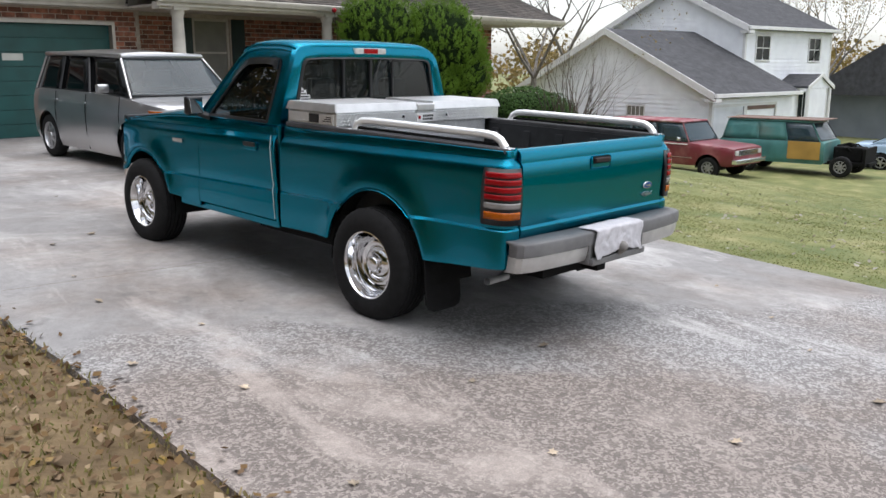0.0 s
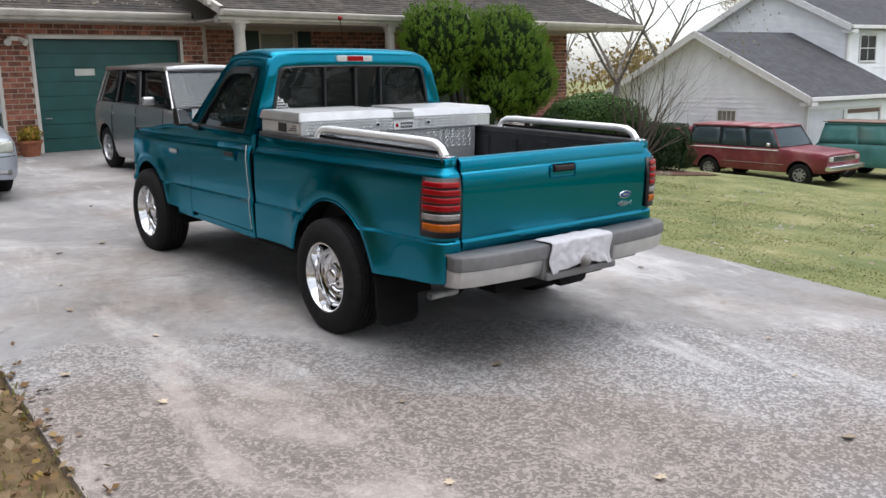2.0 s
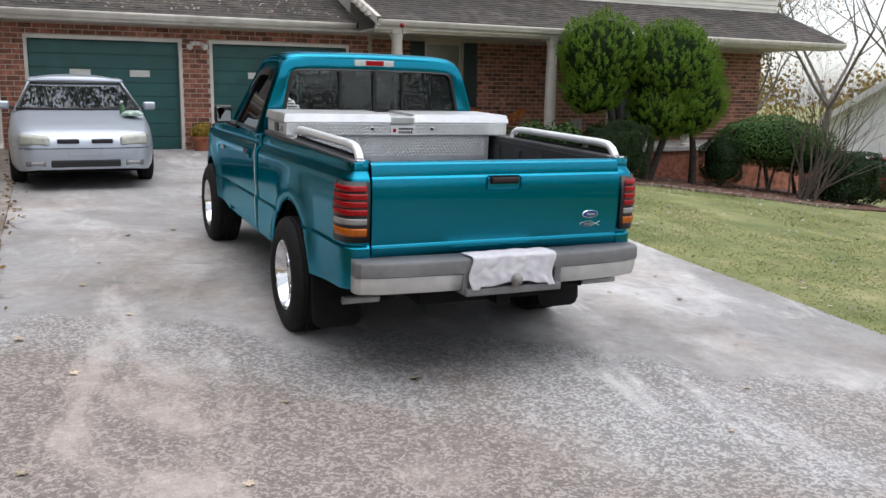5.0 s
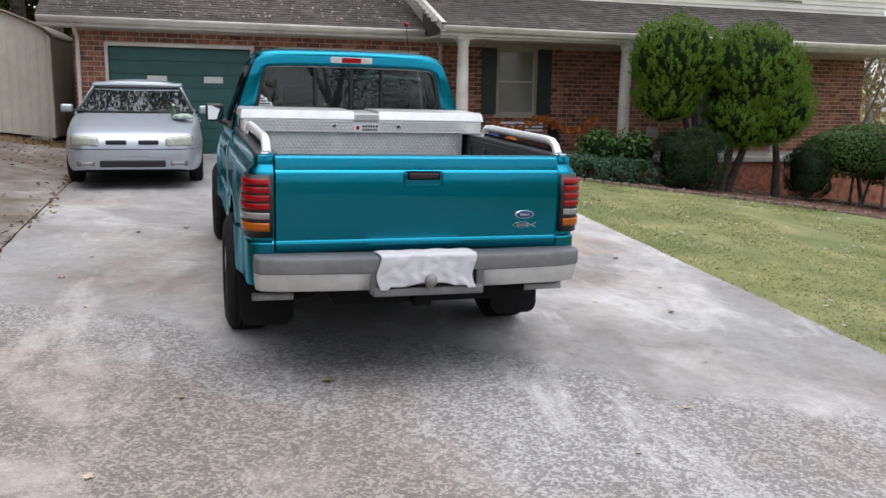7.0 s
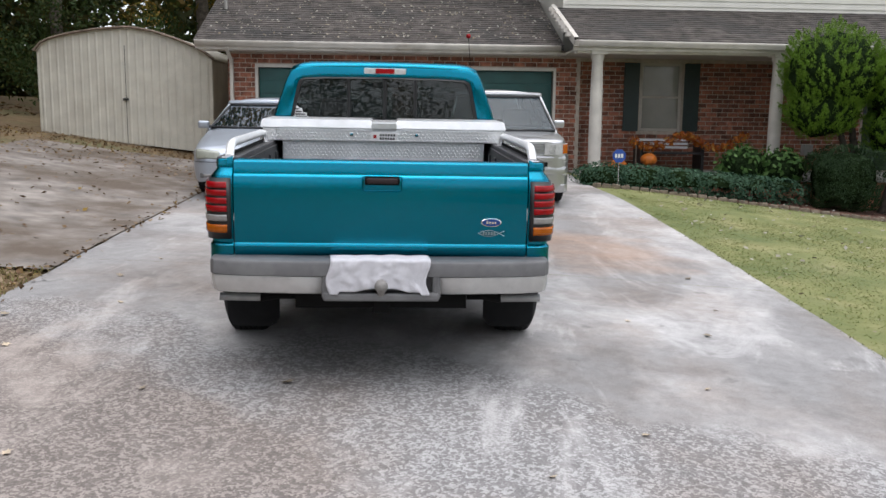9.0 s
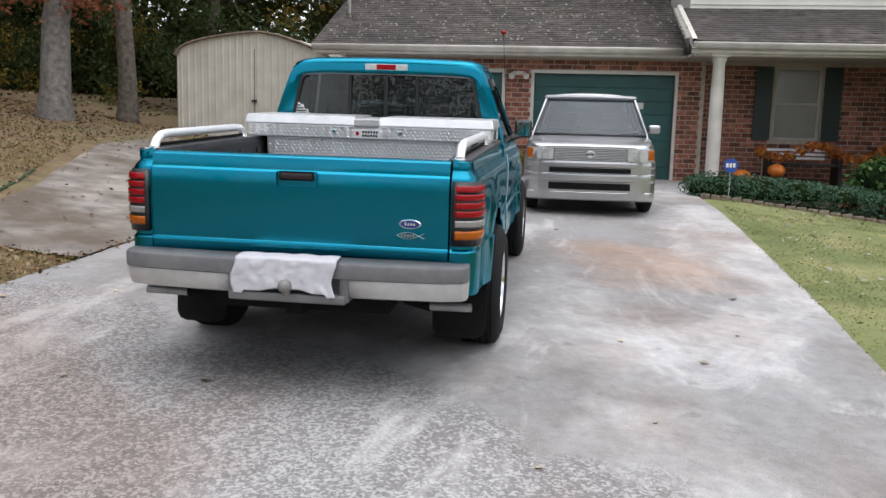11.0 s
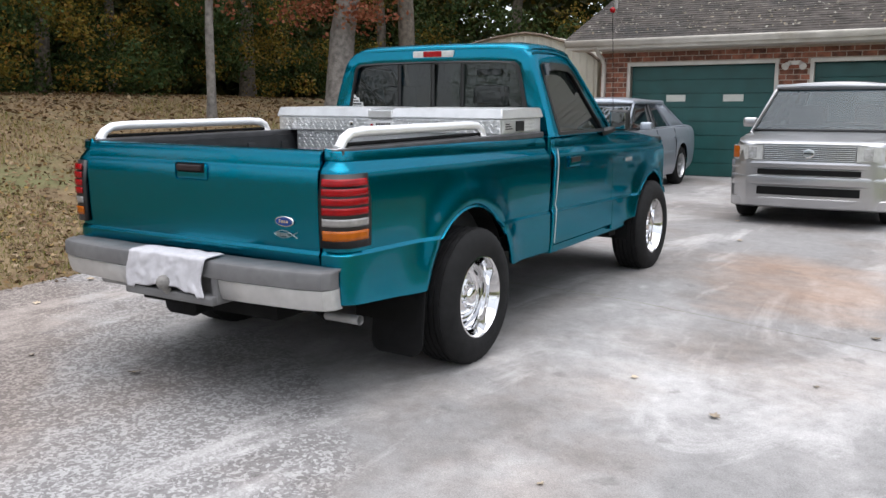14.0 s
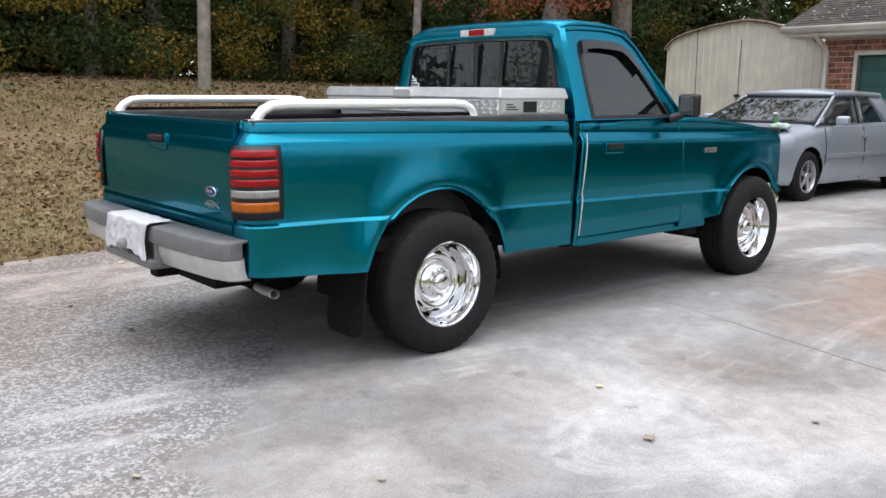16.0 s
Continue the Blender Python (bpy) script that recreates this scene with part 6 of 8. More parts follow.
def boxy_wagon(m, paint, label):
    e = thing("compact_wagon", m, label, "car")
    A = ((-1.25, 0.345, 0.365, 0.31), (1.25, 0.345, 0.365, 0.31))
    st = ((-1.86, 0.34, 0.94, 0.98, 0.76), (-1.81, 0.26, 0.97, 1.0, 0.81), (-1.6, 0.2, 0.985, 1.0, 0.838), (0.3, 0.18, 0.985, 1.0, 0.845), (1.0, 0.18, 0.965, 0.99, 0.844), (1.35, 0.18, 0.94, 0.985, 0.842), (1.62, 0.18, 0.91, 0.96, 0.832), (1.76, 0.19, 0.895, 0.935, 0.805), (1.86, 0.2, 0.882, 0.912, 0.765), (1.93, 0.205, 0.868, 0.89, 0.7), (1.955, 0.21, 0.86, 0.872, 0.62))
    car_shell(e, paint, st, A)
    greenhouse(e, paint, (-1.79, 1.2), (-1.68, 0.66), 0.765, 0.605, 0.975, 1.5, (-0.95, 0.02), 0.13, cowl=0.985, crown=0.075, gl=compact_glass, post=paint, flank=privacy_glass)
    for s in (-1, 1):
        door_mirror(e, paint, 0.885, 0.68, 1.07, s)
        bm = box_bm(min(s * 0.46, s * 0.79), max(s * 0.46, s * 0.79), 1.78, 1.985, 0.7, 0.85, 0.0)
        bmesh.ops.subdivide_edges(bm, edges=[q for q in bm.edges if abs(q.verts[0].co.x - q.verts[1].co.x) > 0.1], cuts=6)
        curve_back(bm)
        h = crisp(part("headlight", bm, clear_lens, e, "rectangular clear headlight"), 50)
        bm = box_bm(min(s * 0.715, s * 0.796), max(s * 0.715, s * 0.796), 1.79, 1.991, 0.71, 0.84, 0.012, 2)
        curve_back(bm)
        crisp(part("signal_lens", bm, amber_lens, h), 50)
        box("lamp_bulb", s * 0.55 - 0.06, s * 0.55 + 0.06, 1.97, 1.9835, 0.71, 0.835, lamp_grey, h, 0.006)
        for y0 in (-0.1, -1.0):
            box("door_handle", min(s * 0.84, s * 0.865), max(s * 0.84, s * 0.865), y0, y0 + 0.17, 0.84, 0.87, paint, e, 0.008)
        for ysm in (-0.95, 0.02, 1.0):
            part("door_gap", tube_bm([(s * 0.805, ysm, 0.22), (s * 0.843, ysm, 0.5), (s * 0.848, ysm, 0.75), (s * 0.815, ysm, 0.97)], 0.0045, 4), under_black, e)
        for y in (-1.25, 1.25):
            car_wheel(e, s * 0.745, y, 0.31, s, spokes=7)
        part("wiper", tube_bm([(s * 0.05 + 0.2, 1.3, 0.99), (s * 0.35, 1.27, 1.005)], 0.01, 5), trim_black, e)
    g = box("grille", -0.455, 0.455, 1.86, 1.966, 0.69, 0.853, grille_grey, e, 0.01, "grille of fine bright bars")
    for k in range(8):
        box("grille_bar", -0.45, 0.45, 1.96, 1.977, 0.697 + k * 0.0205, 0.706 + k * 0.0205, silver_trim, g, 0.002)
    o = lathe_bm(((0, 0.0), (0, 0.055), (0.008, 0.058), (0.01, 0.045), (0.004, 0.04), (0.004, 0.0)), 28, "y")
    for v in o.verts:
        v.co = Vector((v.co.x, 1.98 + v.co.y, 0.772 + v.co.z * 0.8))
    em = part("emblem", o, silver_trim, g)
    box("emblem_bar", -0.045, 0.045, 1.98, 1.99, 0.765, 0.779, trim_black, em)
    half = ((0.0, 0.0), (0.2, -0.002), (0.4, -0.009), (0.55, -0.02), (0.68, -0.046), (0.76, -0.09), (0.81, -0.16), (0.832, -0.27))
    xs = [-x for x, y in reversed(half)] + [x for x, y in half[1:]]
    back = lambda x: table(abs(x), half)
    face = ((0.185, 1.93), (0.2, 1.955), (0.29, 1.972), (0.3, 1.962), (0.32, 1.962), (0.42, 1.966), (0.44, 1.984), (0.5, 1.99), (0.525, 1.985), (0.535, 1.968), (0.605, 1.966), (0.62, 1.982), (0.66, 1.985), (0.685, 1.975), (0.692, 1.94))
    crisp(part("bumper_cover", grid_bm([[(x, y + back(x), z) for x in xs] for z, y in face]), paint, e, "rounded body-coloured bumper"), 25)
    inner = [lerp(-0.53, 0.53, k / 14) for k in range(15)]
    for nm, z0, z1, lab in (("upper_intake", 0.541, 0.6, "black bumper slot"), ("lower_intake", 0.325, 0.412, "black lower intake")):
        slot = part(nm, grid_bm([[(x, 1.972 + back(x), z) for x in inner] for z in (z0, z1)]), under_black, e, lab)
        thick(slot, 0.02)
    return e


def old_wagon(m, paint, roof_paint, label, panel=False, name="station_wagon"):
    """A 1970s truck-based wagon; as a panel van it has blank sides, an odd door and an open nose."""
    e = thing(name, m, label, "van" if panel else "car")
    A = ((-1.55, 0.44, 0.46, 0.36), (1.68, 0.44, 0.46, 0.36))
    st = [(-2.62, 0.5, 1.1, 1.12, 0.9), (-2.55, 0.42, 1.15, 1.16, 0.96), (-1.5, 0.4, 1.17, 1.18, 0.985), (0.9, 0.4, 1.17, 1.19, 0.985)]
    st += [(1.0, 0.4, 1.15, 1.2, 0.985), (2.3, 0.45, 1.07, 1.12, 0.96), (2.52, 0.48, 1.02, 1.05, 0.93)] if not panel else [(1.05, 0.4, 1.15, 1.2, 0.985), (1.12, 0.45, 1.1, 1.15, 0.97)]
    car_shell(e, paint, st, A if not panel else A[:1])
    greenhouse(e, roof_paint, (-2.5, 0.98), (-2.35, 0.62), 0.92, 0.78, 1.17, 1.84, (-1.2, -0.15), 0.06, panel_from=-0.15 if panel else None, cowl=1.2, crown=0.05, gl=wagon_glass)
    for s in (-1, 1):
        for y in (-1.55, 1.68):
            car_wheel(e, s * 0.86, y, 0.36, s, R=0.36, rim=0.21, half=0.11, spokes=8, rim_mat=wheel_dull)
        if not panel:
            part("side_stripe", tube_bm([(s * 0.985, y, 1.1) for y in (-2.5, 0, 0.95)], 0.018, 6), sticker_white, e, "white belt moulding")
            part("lower_moulding", tube_bm([(s * 0.988, y, 0.66) for y in (-1.05, 0, 1.15)], 0.01, 6), silver_trim, e)
            door_mirror(e, silver_trim, 1.12, 0.72, 1.28, s)
            box("headlight", min(s * 0.62, s * 0.84), max(s * 0.62, s * 0.84), 2.5, 2.56, 0.82, 0.98, clear_lens, e, 0.03)
        else:
            box("front_door", min(s * 0.97, s * 1.002), max(s * 0.97, s * 1.002), -0.1, 1.0, 0.55, 1.17, old_yellow, e, 0.02, "mustard yellow replacement door")
    if not panel:
        g = box("grille", -0.62, 0.62, 2.5, 2.545, 0.8, 0.99, silver_trim, e, 0.01, "bright bar grille")
        for k in range(4):
            box("grille_gap", -0.6, 0.6, 2.54, 2.552, 0.825 + 0.042 * k, 0.845 + 0.042 * k, trim_black, g)
        box("front_bumper", -0.98, 0.98, 2.5, 2.66, 0.55, 0.7, silver_trim, e, 0.03, "dull chrome bumper")
    else:
        eng = box("engine", -0.35, 0.35, 1.25, 2.2, 0.5, 1.0, under_black, e, 0.05, "exposed dark engine")
        for k in range(7):
            part("engine_hose", tube_bm([(random.uniform(-0.4, 0.4), random.uniform(1.2, 1.5), random.uniform(0.8, 1.05)), (random.uniform(-0.5, 0.5), random.uniform(1.6, 1.9), random.uniform(0.9, 1.15)), (random.uniform(-0.5, 0.5), random.uniform(2.0, 2.3), random.uniform(0.6, 0.9))], 0.03, 6), under_black, eng)
        box("bare_frame", -0.5, 0.5, 1.0, 2.5, 0.38, 0.5, under_black, e, 0.02)
        box("radiator_support", -0.7, 0.7, 2.3, 2.4, 0.4, 1.0, under_black, e, 0.02)
        box("roof_skin", -0.82, 0.82, -2.42, 0.98, 1.885, 1.91, old_rust, e)
    return e


gz = lambda x, y: land(x, y)
sedan(Matrix.Translation((1.65, 12.87, gz(1.65, 12.87) - 0.01)) @ Euler((radians(-1.3), 0, radians(184))).to_matrix().to_4x4(), silver_blue, "silver four-door sedan parked facing out before the garage")
boxy_wagon(Matrix.Translation((5.18, 12.0, gz(5.18, 12.0))) @ Euler((radians(-1.4), 0, radians(183.5))).to_matrix().to_4x4() @ Matrix.Diagonal((0.99, 0.985, 0.985, 1)), grey_silver, "silver-grey boxy compact wagon parked before the garage door")


# ---- the neighbours' ground ----
old_wagon(pose(25.6, 16.05, gz(25.6, 16.05) - 0.03, 0, 0, 180) @ Matrix.Diagonal((0.97, 1.02, 0.95, 1)), old_red, faded_roof, "faded red old station wagon with white belt stripe")
old_wagon(pose(28.8, 13.3, gz(28.8, 13.3), 0, 0, 187) @ Matrix.Diagonal((0.94, 0.95, 0.95, 1)), old_teal, old_teal, "faded teal old panel van with mustard door and no hood", panel=True, name="panel_van")
sedan(pose(33.0, 10.6, gz(33.0, 10.6), 0, 0, 190), pale_blue, "pale blue car parked behind the van", "parked_car")
sedan(pose(27.2, 21.4, gz(27.2, 21.4), 0, 0, 0), old_red, "red car half hidden behind shrubs", "parked_car")

# local axes: x along the house front, y along the garage gable, origin at the near roof corner
nb = thing("neighbour_house", pose(28.16, 16.24, 0, 0, 0, -3), "pale lap-sided two-storey house with a grey roof and garage wing", "house")
NG, EAVE, PEAK, DEPTH = -2.03, 0.6, 3.04, 10.2
WX, UX0, UX1, UY0, UY1, UE, UP = 5.95, 5.7, 13.4, 2.29, 10.2, 3.2, 5.08
slope_at = lambda y, y0, y1, lo, hi: lo + (hi - lo) * (1 - abs(y - (y0 + y1) / 2) / ((y1 - y0) / 2))


def gable_prism(name, x0, x1, y0, y1, base, lo, hi, mt):
    """The body behind the boards, up to the slopes."""
    ym = (y0 + y1) / 2
    vs = []
    for x in (x0, x1):
        vs += [(x, y0, base), (x, y1, base), (x, y1, lo), (x, ym, hi), (x, y0, lo)]
    return obj_from(name, vs, [(0, 1, 2, 3, 4), (5, 9, 8, 7, 6), (0, 5, 6, 1), (1, 6, 7, 2), (2, 7, 8, 3), (3, 8, 9, 4), (4, 9, 5, 0)], mt, nb)


def gable_roof(name, x0, x1, y0, y1, eave, peak, t=0.16):
    ym = (y0 + y1) / 2
    vs = []
    for x in (x0, x1):
        vs += [(x, y0, eave), (x, ym, peak), (x, y1, eave), (x, y0, eave - t), (x, ym, peak - t), (x, y1, eave - t)]
    r = obj_from(name, vs, [(0, 6, 7, 1), (1, 7, 8, 2), (3, 4, 10, 9), (4, 5, 11, 10), (6, 9, 10, 7), (7, 10, 11, 8), (0, 1, 4, 3), (1, 2, 5, 4)], nb_roof, nb, "dark grey shingle roof")
    for a, b in ((y0, ym), (y1, ym)):
        vs = [(x, y, z + d) for x in (x0 - 0.05, x0 - 0.003) for y, z in ((a, eave), (b, peak)) for d in (0.03, -0.24)]
        obj_from("rake_board", vs, [(0, 1, 3, 2), (4, 6, 7, 5), (0, 2, 6, 4), (1, 5, 7, 3), (0, 4, 5, 1), (2, 3, 7, 6)], sticker_white, r, "white rake board")
    for a, b in ((y0, ym), (y1, ym)):
        vs = [(x, y, z + d) for x in (x0 + 0.002, x0 + 0.42) for y, z in ((a, eave), (b, peak)) for d in (-t - 0.004, -t - 0.03)]
        obj_from("rake_soffit", vs, [(0, 1, 3, 2), (4, 6, 7, 5), (0, 2, 6, 4), (1, 5, 7, 3), (0, 4, 5, 1), (2, 3, 7, 6)], sticker_white, r)
    box("gutter", x0, x1, y0 - 0.1, y0 - 0.003, eave - 0.14, eave - 0.0, sticker_white, r, 0.015, "white gutter")
    box("eave_return", x0, x0 + 0.35, y0 - 0.08, y0 + 0.4, eave - 0.3, eave - 0.165, sticker_white, r)
    return r


W0, W1 = 0.3, DEPTH - 0.3
gable_prism("wing_core", 0.37, UX0 + 0.5, W0 + 0.03, W1 - 0.03, NG - 0.5, EAVE - 0.08, PEAK - 0.2, white_siding)
lap_wall("gable_wall", nb, (0.34, W0), (0, 1), NG, PEAK - 0.1, W1 - W0, white_siding, 0.17, out=(-1, 0), tops=lambda q: slope_at(q + W0, 0, DEPTH, EAVE, PEAK) - 0.16, holes=((2.95, 3.85, -0.75, 0.1),), lab="pale lapped gable wall", lip=0.024)
sash_window(nb, 3.7, 0.33, -0.7, 0.05, 0.8, sticker_white, pane_curtain, 3, out=-1, along="y", lab="small curtained window")
gable_roof("wing_roof", 0.0, UX0 + 0.35, 0.0, DEPTH, EAVE, PEAK)
box("corner_board", 0.3, 0.42, W0 - 0.04, W0 + 0.1, NG, EAVE - 0.1, sticker_white, nb)
# garage front: one shut door, one half-raised over a dark bay
lap_wall("front_wall", nb, (0.34, W0), (1, 0), NG, EAVE - 0.12, WX - 0.34, white_siding, 0.17, holes=((0.1, 2.1, NG, 0.1), (2.3, 4.35, NG, 0.1)), lab="pale lapped garage front", lip=0.024)
box("wing_return", WX - 0.12, WX, W0, UY0 + 0.4, NG - 0.3, EAVE - 0.1, white_siding, nb)
gd = box("garage_door", 0.44, 2.44, W0 + 0.06, W0 + 0.1, NG, 0.1, white_siding, nb, 0, "white panelled garage door")
for k in range(4):
    box("door_panel", 0.5, 2.38, W0 + 0.03, W0 + 0.06, NG + 0.04 + k * 0.52, NG + 0.53 + k * 0.52, white_siding, gd, 0.01)
box("door_vent", 0.7, 0.95, W0 + 0.015, W0 + 0.03, -1.35, -1.15, grille_grey, gd)
# flat black plate stands in for the bay's unlit inside
box("open_bay", 2.64, 4.69, W0 + 0.05, W0 + 0.09, NG, 0.1, under_black, nb, 0, "black sheet for the shade of the open garage bay")
box("raised_door", 2.66, 4.67, W0 + 0.0, W0 + 0.045, -0.05, 0.1, old_rust, nb, 0.006, "edge of the raised garage door")
for a, b in ((0.44, 2.44), (2.64, 4.69)):
    for x in (a - 0.09, b):
        box("door_casing", x, x + 0.09, W0 - 0.03, W0 + 0.06, NG, 0.2, sticker_white, nb)
    box("door_head", a, b, W0 - 0.03, W0 + 0.06, 0.1, 0.2, sticker_white, nb)
# the two-storey part
F0, F1 = UY0 + 0.3, UY1 - 0.3
gable_prism("upper_core", UX0 + 0.33, UX1 - 0.1, F0 + 0.03, F1 - 0.03, NG - 0.5, UE - 0.08, UP - 0.2, white_siding)
lap_wall("upper_gable", nb, (UX0 + 0.3, F0), (0, 1), EAVE, UP - 0.1, F1 - F0, white_siding, 0.17, out=(-1, 0), tops=lambda q: slope_at(q + F0, UY0, UY1, UE, UP) - 0.16, lab="pale lapped upper gable", lip=0.024)
lap_wall("front_upper_wall", nb, (UX0 + 0.3, F0), (1, 0), NG, UE - 0.12, UX1 - UX0 - 0.4, white_siding, 0.17, holes=((0.75, 2.0, 1.75, 2.85), (5.2, 6.4, 1.72, 2.8), (4.6, 5.6, -1.95, 0.45)), lab="pale lapped upper front", lip=0.024)
gable_roof("upper_roof", UX0, UX1 + 0.15, UY0, UY1, UE, UP)
for y, z0 in ((F0 - 0.03, EAVE + 0.2),):
    box("corner_board", UX0 + 0.26, UX0 + 0.38, y, y + 0.12, z0, UE - 0.1, sticker_white, nb)
    box("corner_board", UX1 - 0.14, UX1 - 0.02, y, y + 0.12, NG, UE - 0.1, sticker_white, nb)
for x, w, z0 in ((7.37, 1.05, 1.83), (11.8, 1.0, 1.79)):
    sash_window(nb, x, F0 - 0.01, z0, z0 + 0.98, w, sticker_white, pane_dark, 1, lab="dark upper window with white frame")
sash_window(nb, 11.1, F0 - 0.01, -1.9, 0.4, 0.9, sticker_white, pane_dark, 1, lab="dark glazed entrance")
box("side_window", 6.3, 6.8, F0 - 0.05, F0 - 0.02, -1.4, 0.35, pane_curtain, nb, 0.01, "narrow curtained window by the garage")
# entrance hood with its own little gable
HX, HY = 9.75, 1.05
hood = obj_from("porch_hood", [(HX - 1.1, HY, 0.72), (HX, HY, 1.22), (HX + 1.1, HY, 0.72), (HX - 1.1, F0, 0.72), (HX, F0, 1.22), (HX + 1.1, F0, 0.72), (HX - 1.1, HY, 0.62), (HX + 1.1, HY, 0.62), (HX - 1.1, F0, 0.62), (HX + 1.1, F0, 0.62)], [(0, 1, 4, 3), (1, 2, 5, 4), (0, 3, 8, 6), (2, 7, 9, 5), (6, 8, 9, 7)], nb_roof, nb, "small gabled entrance hood")
obj_from("hood_gable", [(HX - 1.0, HY + 0.06, 0.62), (HX + 1.0, HY + 0.06, 0.62), (HX, HY + 0.06, 1.12), (HX - 1.0, HY + 0.12, 0.62), (HX + 1.0, HY + 0.12, 0.62), (HX, HY + 0.12, 1.12)], [(0, 1, 2), (3, 5, 4), (0, 2, 5, 3), (1, 4, 5, 2), (0, 3, 4, 1)], white_siding, hood)
for a, b in ((-1.14, 0.0), (1.14, 0.0)):
    obj_from("rake_board", [(HX + x, y, z + d) for y in (HY - 0.04, HY - 0.003) for x, z in ((a, 0.7), (b, 1.24)) for d in (0.02, -0.14)], [(0, 1, 3, 2), (4, 6, 7, 5), (0, 2, 6, 4), (1, 5, 7, 3), (0, 4, 5, 1), (2, 3, 7, 6)], sticker_white, hood)
for x in (HX - 0.95, HX + 0.95):
    crisp(part("porch_post", tube_bm([(x, HY + 0.1, NG - 0.1), (x, HY + 0.1, 0.62)], 0.08, 10), sticker_white, nb), 40)
far = thing("far_house", pose(0, 0, 0), "low grey-blue house beyond the neighbours", "house")
box("wall", 46, 60, 14, 20, -4.0, 0.3, far_grey, far, label="grey-blue wall")
obj_from("roof", [(45, 13, 0.1), (61, 13, 0.1), (61, 17, 2.6), (45, 17, 2.6), (45, 21, 0.1), (61, 21, 0.1)], [(0, 1, 2, 3), (3, 2, 5, 4), (0, 3, 4), (1, 5, 2)], nb_roof, far)


# ---- leaves and wood ----
rng = np.random.default_rng(5)


def quads_object(name, V, material, parent=None, kind=""):
    """One mesh from many loose four-cornered leaves, V of shape (n, 4, 3)."""
    n = len(V)
    me = bpy.data.meshes.new(name)
    me.vertices.add(n * 4)
    me.vertices.foreach_set("co", V.reshape(-1).astype(np.float32))
    me.loops.add(n * 4)
    me.loops.foreach_set("vertex_index", np.arange(n * 4, dtype=np.int32))
    me.polygons.add(n)
    me.polygons.foreach_set("loop_start", np.arange(0, n * 4, 4, dtype=np.int32))
    me.update(calc_edges=True)
    me.materials.append(material)
    ob = new(name, me)
    if parent:
        ob.parent = parent
    if kind:
        ob["kind"] = kind
    return ob


def leaves_at(P, N, size, aspect=1.7, spread=0.35, up=0.0):
    """Leaf quads at points P, facing about N, of about that size; up: how far they point upward."""
    n = len(P)
    N = N + rng.normal(0, spread, (n, 3))
    N /= np.linalg.norm(N, axis=1, keepdims=True) + 1e-9
    A = rng.normal(0, 1, (n, 3))
    A[:, 2] += up
    A -= N * np.sum(A * N, axis=1, keepdims=True)
    A /= np.linalg.norm(A, axis=1, keepdims=True) + 1e-9
    B = np.cross(N, A)
    s = (size * rng.uniform(0.6, 1.3, n))[:, None]
    return np.stack([P - A * s * 0.5, P + B * s * 0.5 / aspect - A * s * 0.05, P + A * s * 0.5, P - B * s * 0.5 / aspect - A * s * 0.05], axis=1)


def clump(c, r, n, size, inner=0.7, up=0.0, aspect=1.7, floor=None, rough=0.12, spread=0.45, square=1.0, lumps=2.3):
    """Leaves through the outer part of an uneven ellipsoid."""
    D = rng.normal(0, 1, (n, 3))
    D /= np.linalg.norm(D, axis=1, keepdims=True)
    k = 1 + rough * np.array([noise.noise((d[0] * lumps + c[0], d[1] * lumps + c[1], d[2] * lumps)) for d in D]) * 2
    R = (inner + (1 - inner) * rng.random(n) ** 0.5) * k
    P = np.array(c) + np.sign(D) * np.abs(D) ** square * np.array(r) * R[:, None]
    if floor is not None:
        keep = P[:, 2] > floor
        P, D = P[keep], D[keep]
    return leaves_at(P, D, size, aspect, spread, up)


def leaf_mat(name, colours, rough=0.6, translucent=0.25):
    m = bpy.data.materials.new(name)
    m.use_nodes = True
    n, l = m.node_tree.nodes, m.node_tree.links
    b = n["Principled BSDF"]
    b.inputs["Roughness"].default_value = rough
    b.inputs["Specular IOR Level"].default_value = 0.18
    geo = n.new("ShaderNodeNewGeometry")
    r = n.new("ShaderNodeValToRGB")
    e = r.color_ramp.elements
    while len(e) < len(colours):
        e.new(0.5)
    for i, (el, c) in enumerate(zip(e, colours)):
        el.position, el.color = i / max(1, len(colours) - 1), (*c, 1)
    l.new(geo.outputs["Random Per Island"], r.inputs[0])
    l.new(r.outputs[0], b.inputs["Base Color"])
    t = n.new("ShaderNodeBsdfTranslucent")
    l.new(r.outputs[0], t.inputs[0])
    mx = n.new("ShaderNodeMixShader")
    mx.inputs[0].default_value = translucent
    l.new(b.outputs[0], mx.inputs[1])
    l.new(t.outputs[0], mx.inputs[2])
    l.new(mx.outputs[0], n["Material Output"].inputs["Surface"])
    return m


lm_cedar = leaf_mat("cedar_sprays", ((0.09, 0.17, 0.016), (0.12, 0.22, 0.021), (0.15, 0.26, 0.027), (0.1, 0.19, 0.018), (0.18, 0.29, 0.034)))
lm_dark = leaf_mat("clipped_dark_leaves", ((0.014, 0.03, 0.012), (0.022, 0.046, 0.016), (0.03, 0.06, 0.021), (0.018, 0.038, 0.014)))
lm_holly = leaf_mat("holly_leaves", ((0.028, 0.07, 0.0168), (0.056, 0.119, 0.028), (0.084, 0.154, 0.042), (0.042, 0.084, 0.0224)))
lm_hedge = leaf_mat("blue_green_hedge", ((0.026, 0.065, 0.039), (0.0455, 0.0975, 0.0585), (0.065, 0.124, 0.0715), (0.0325, 0.0715, 0.039)))
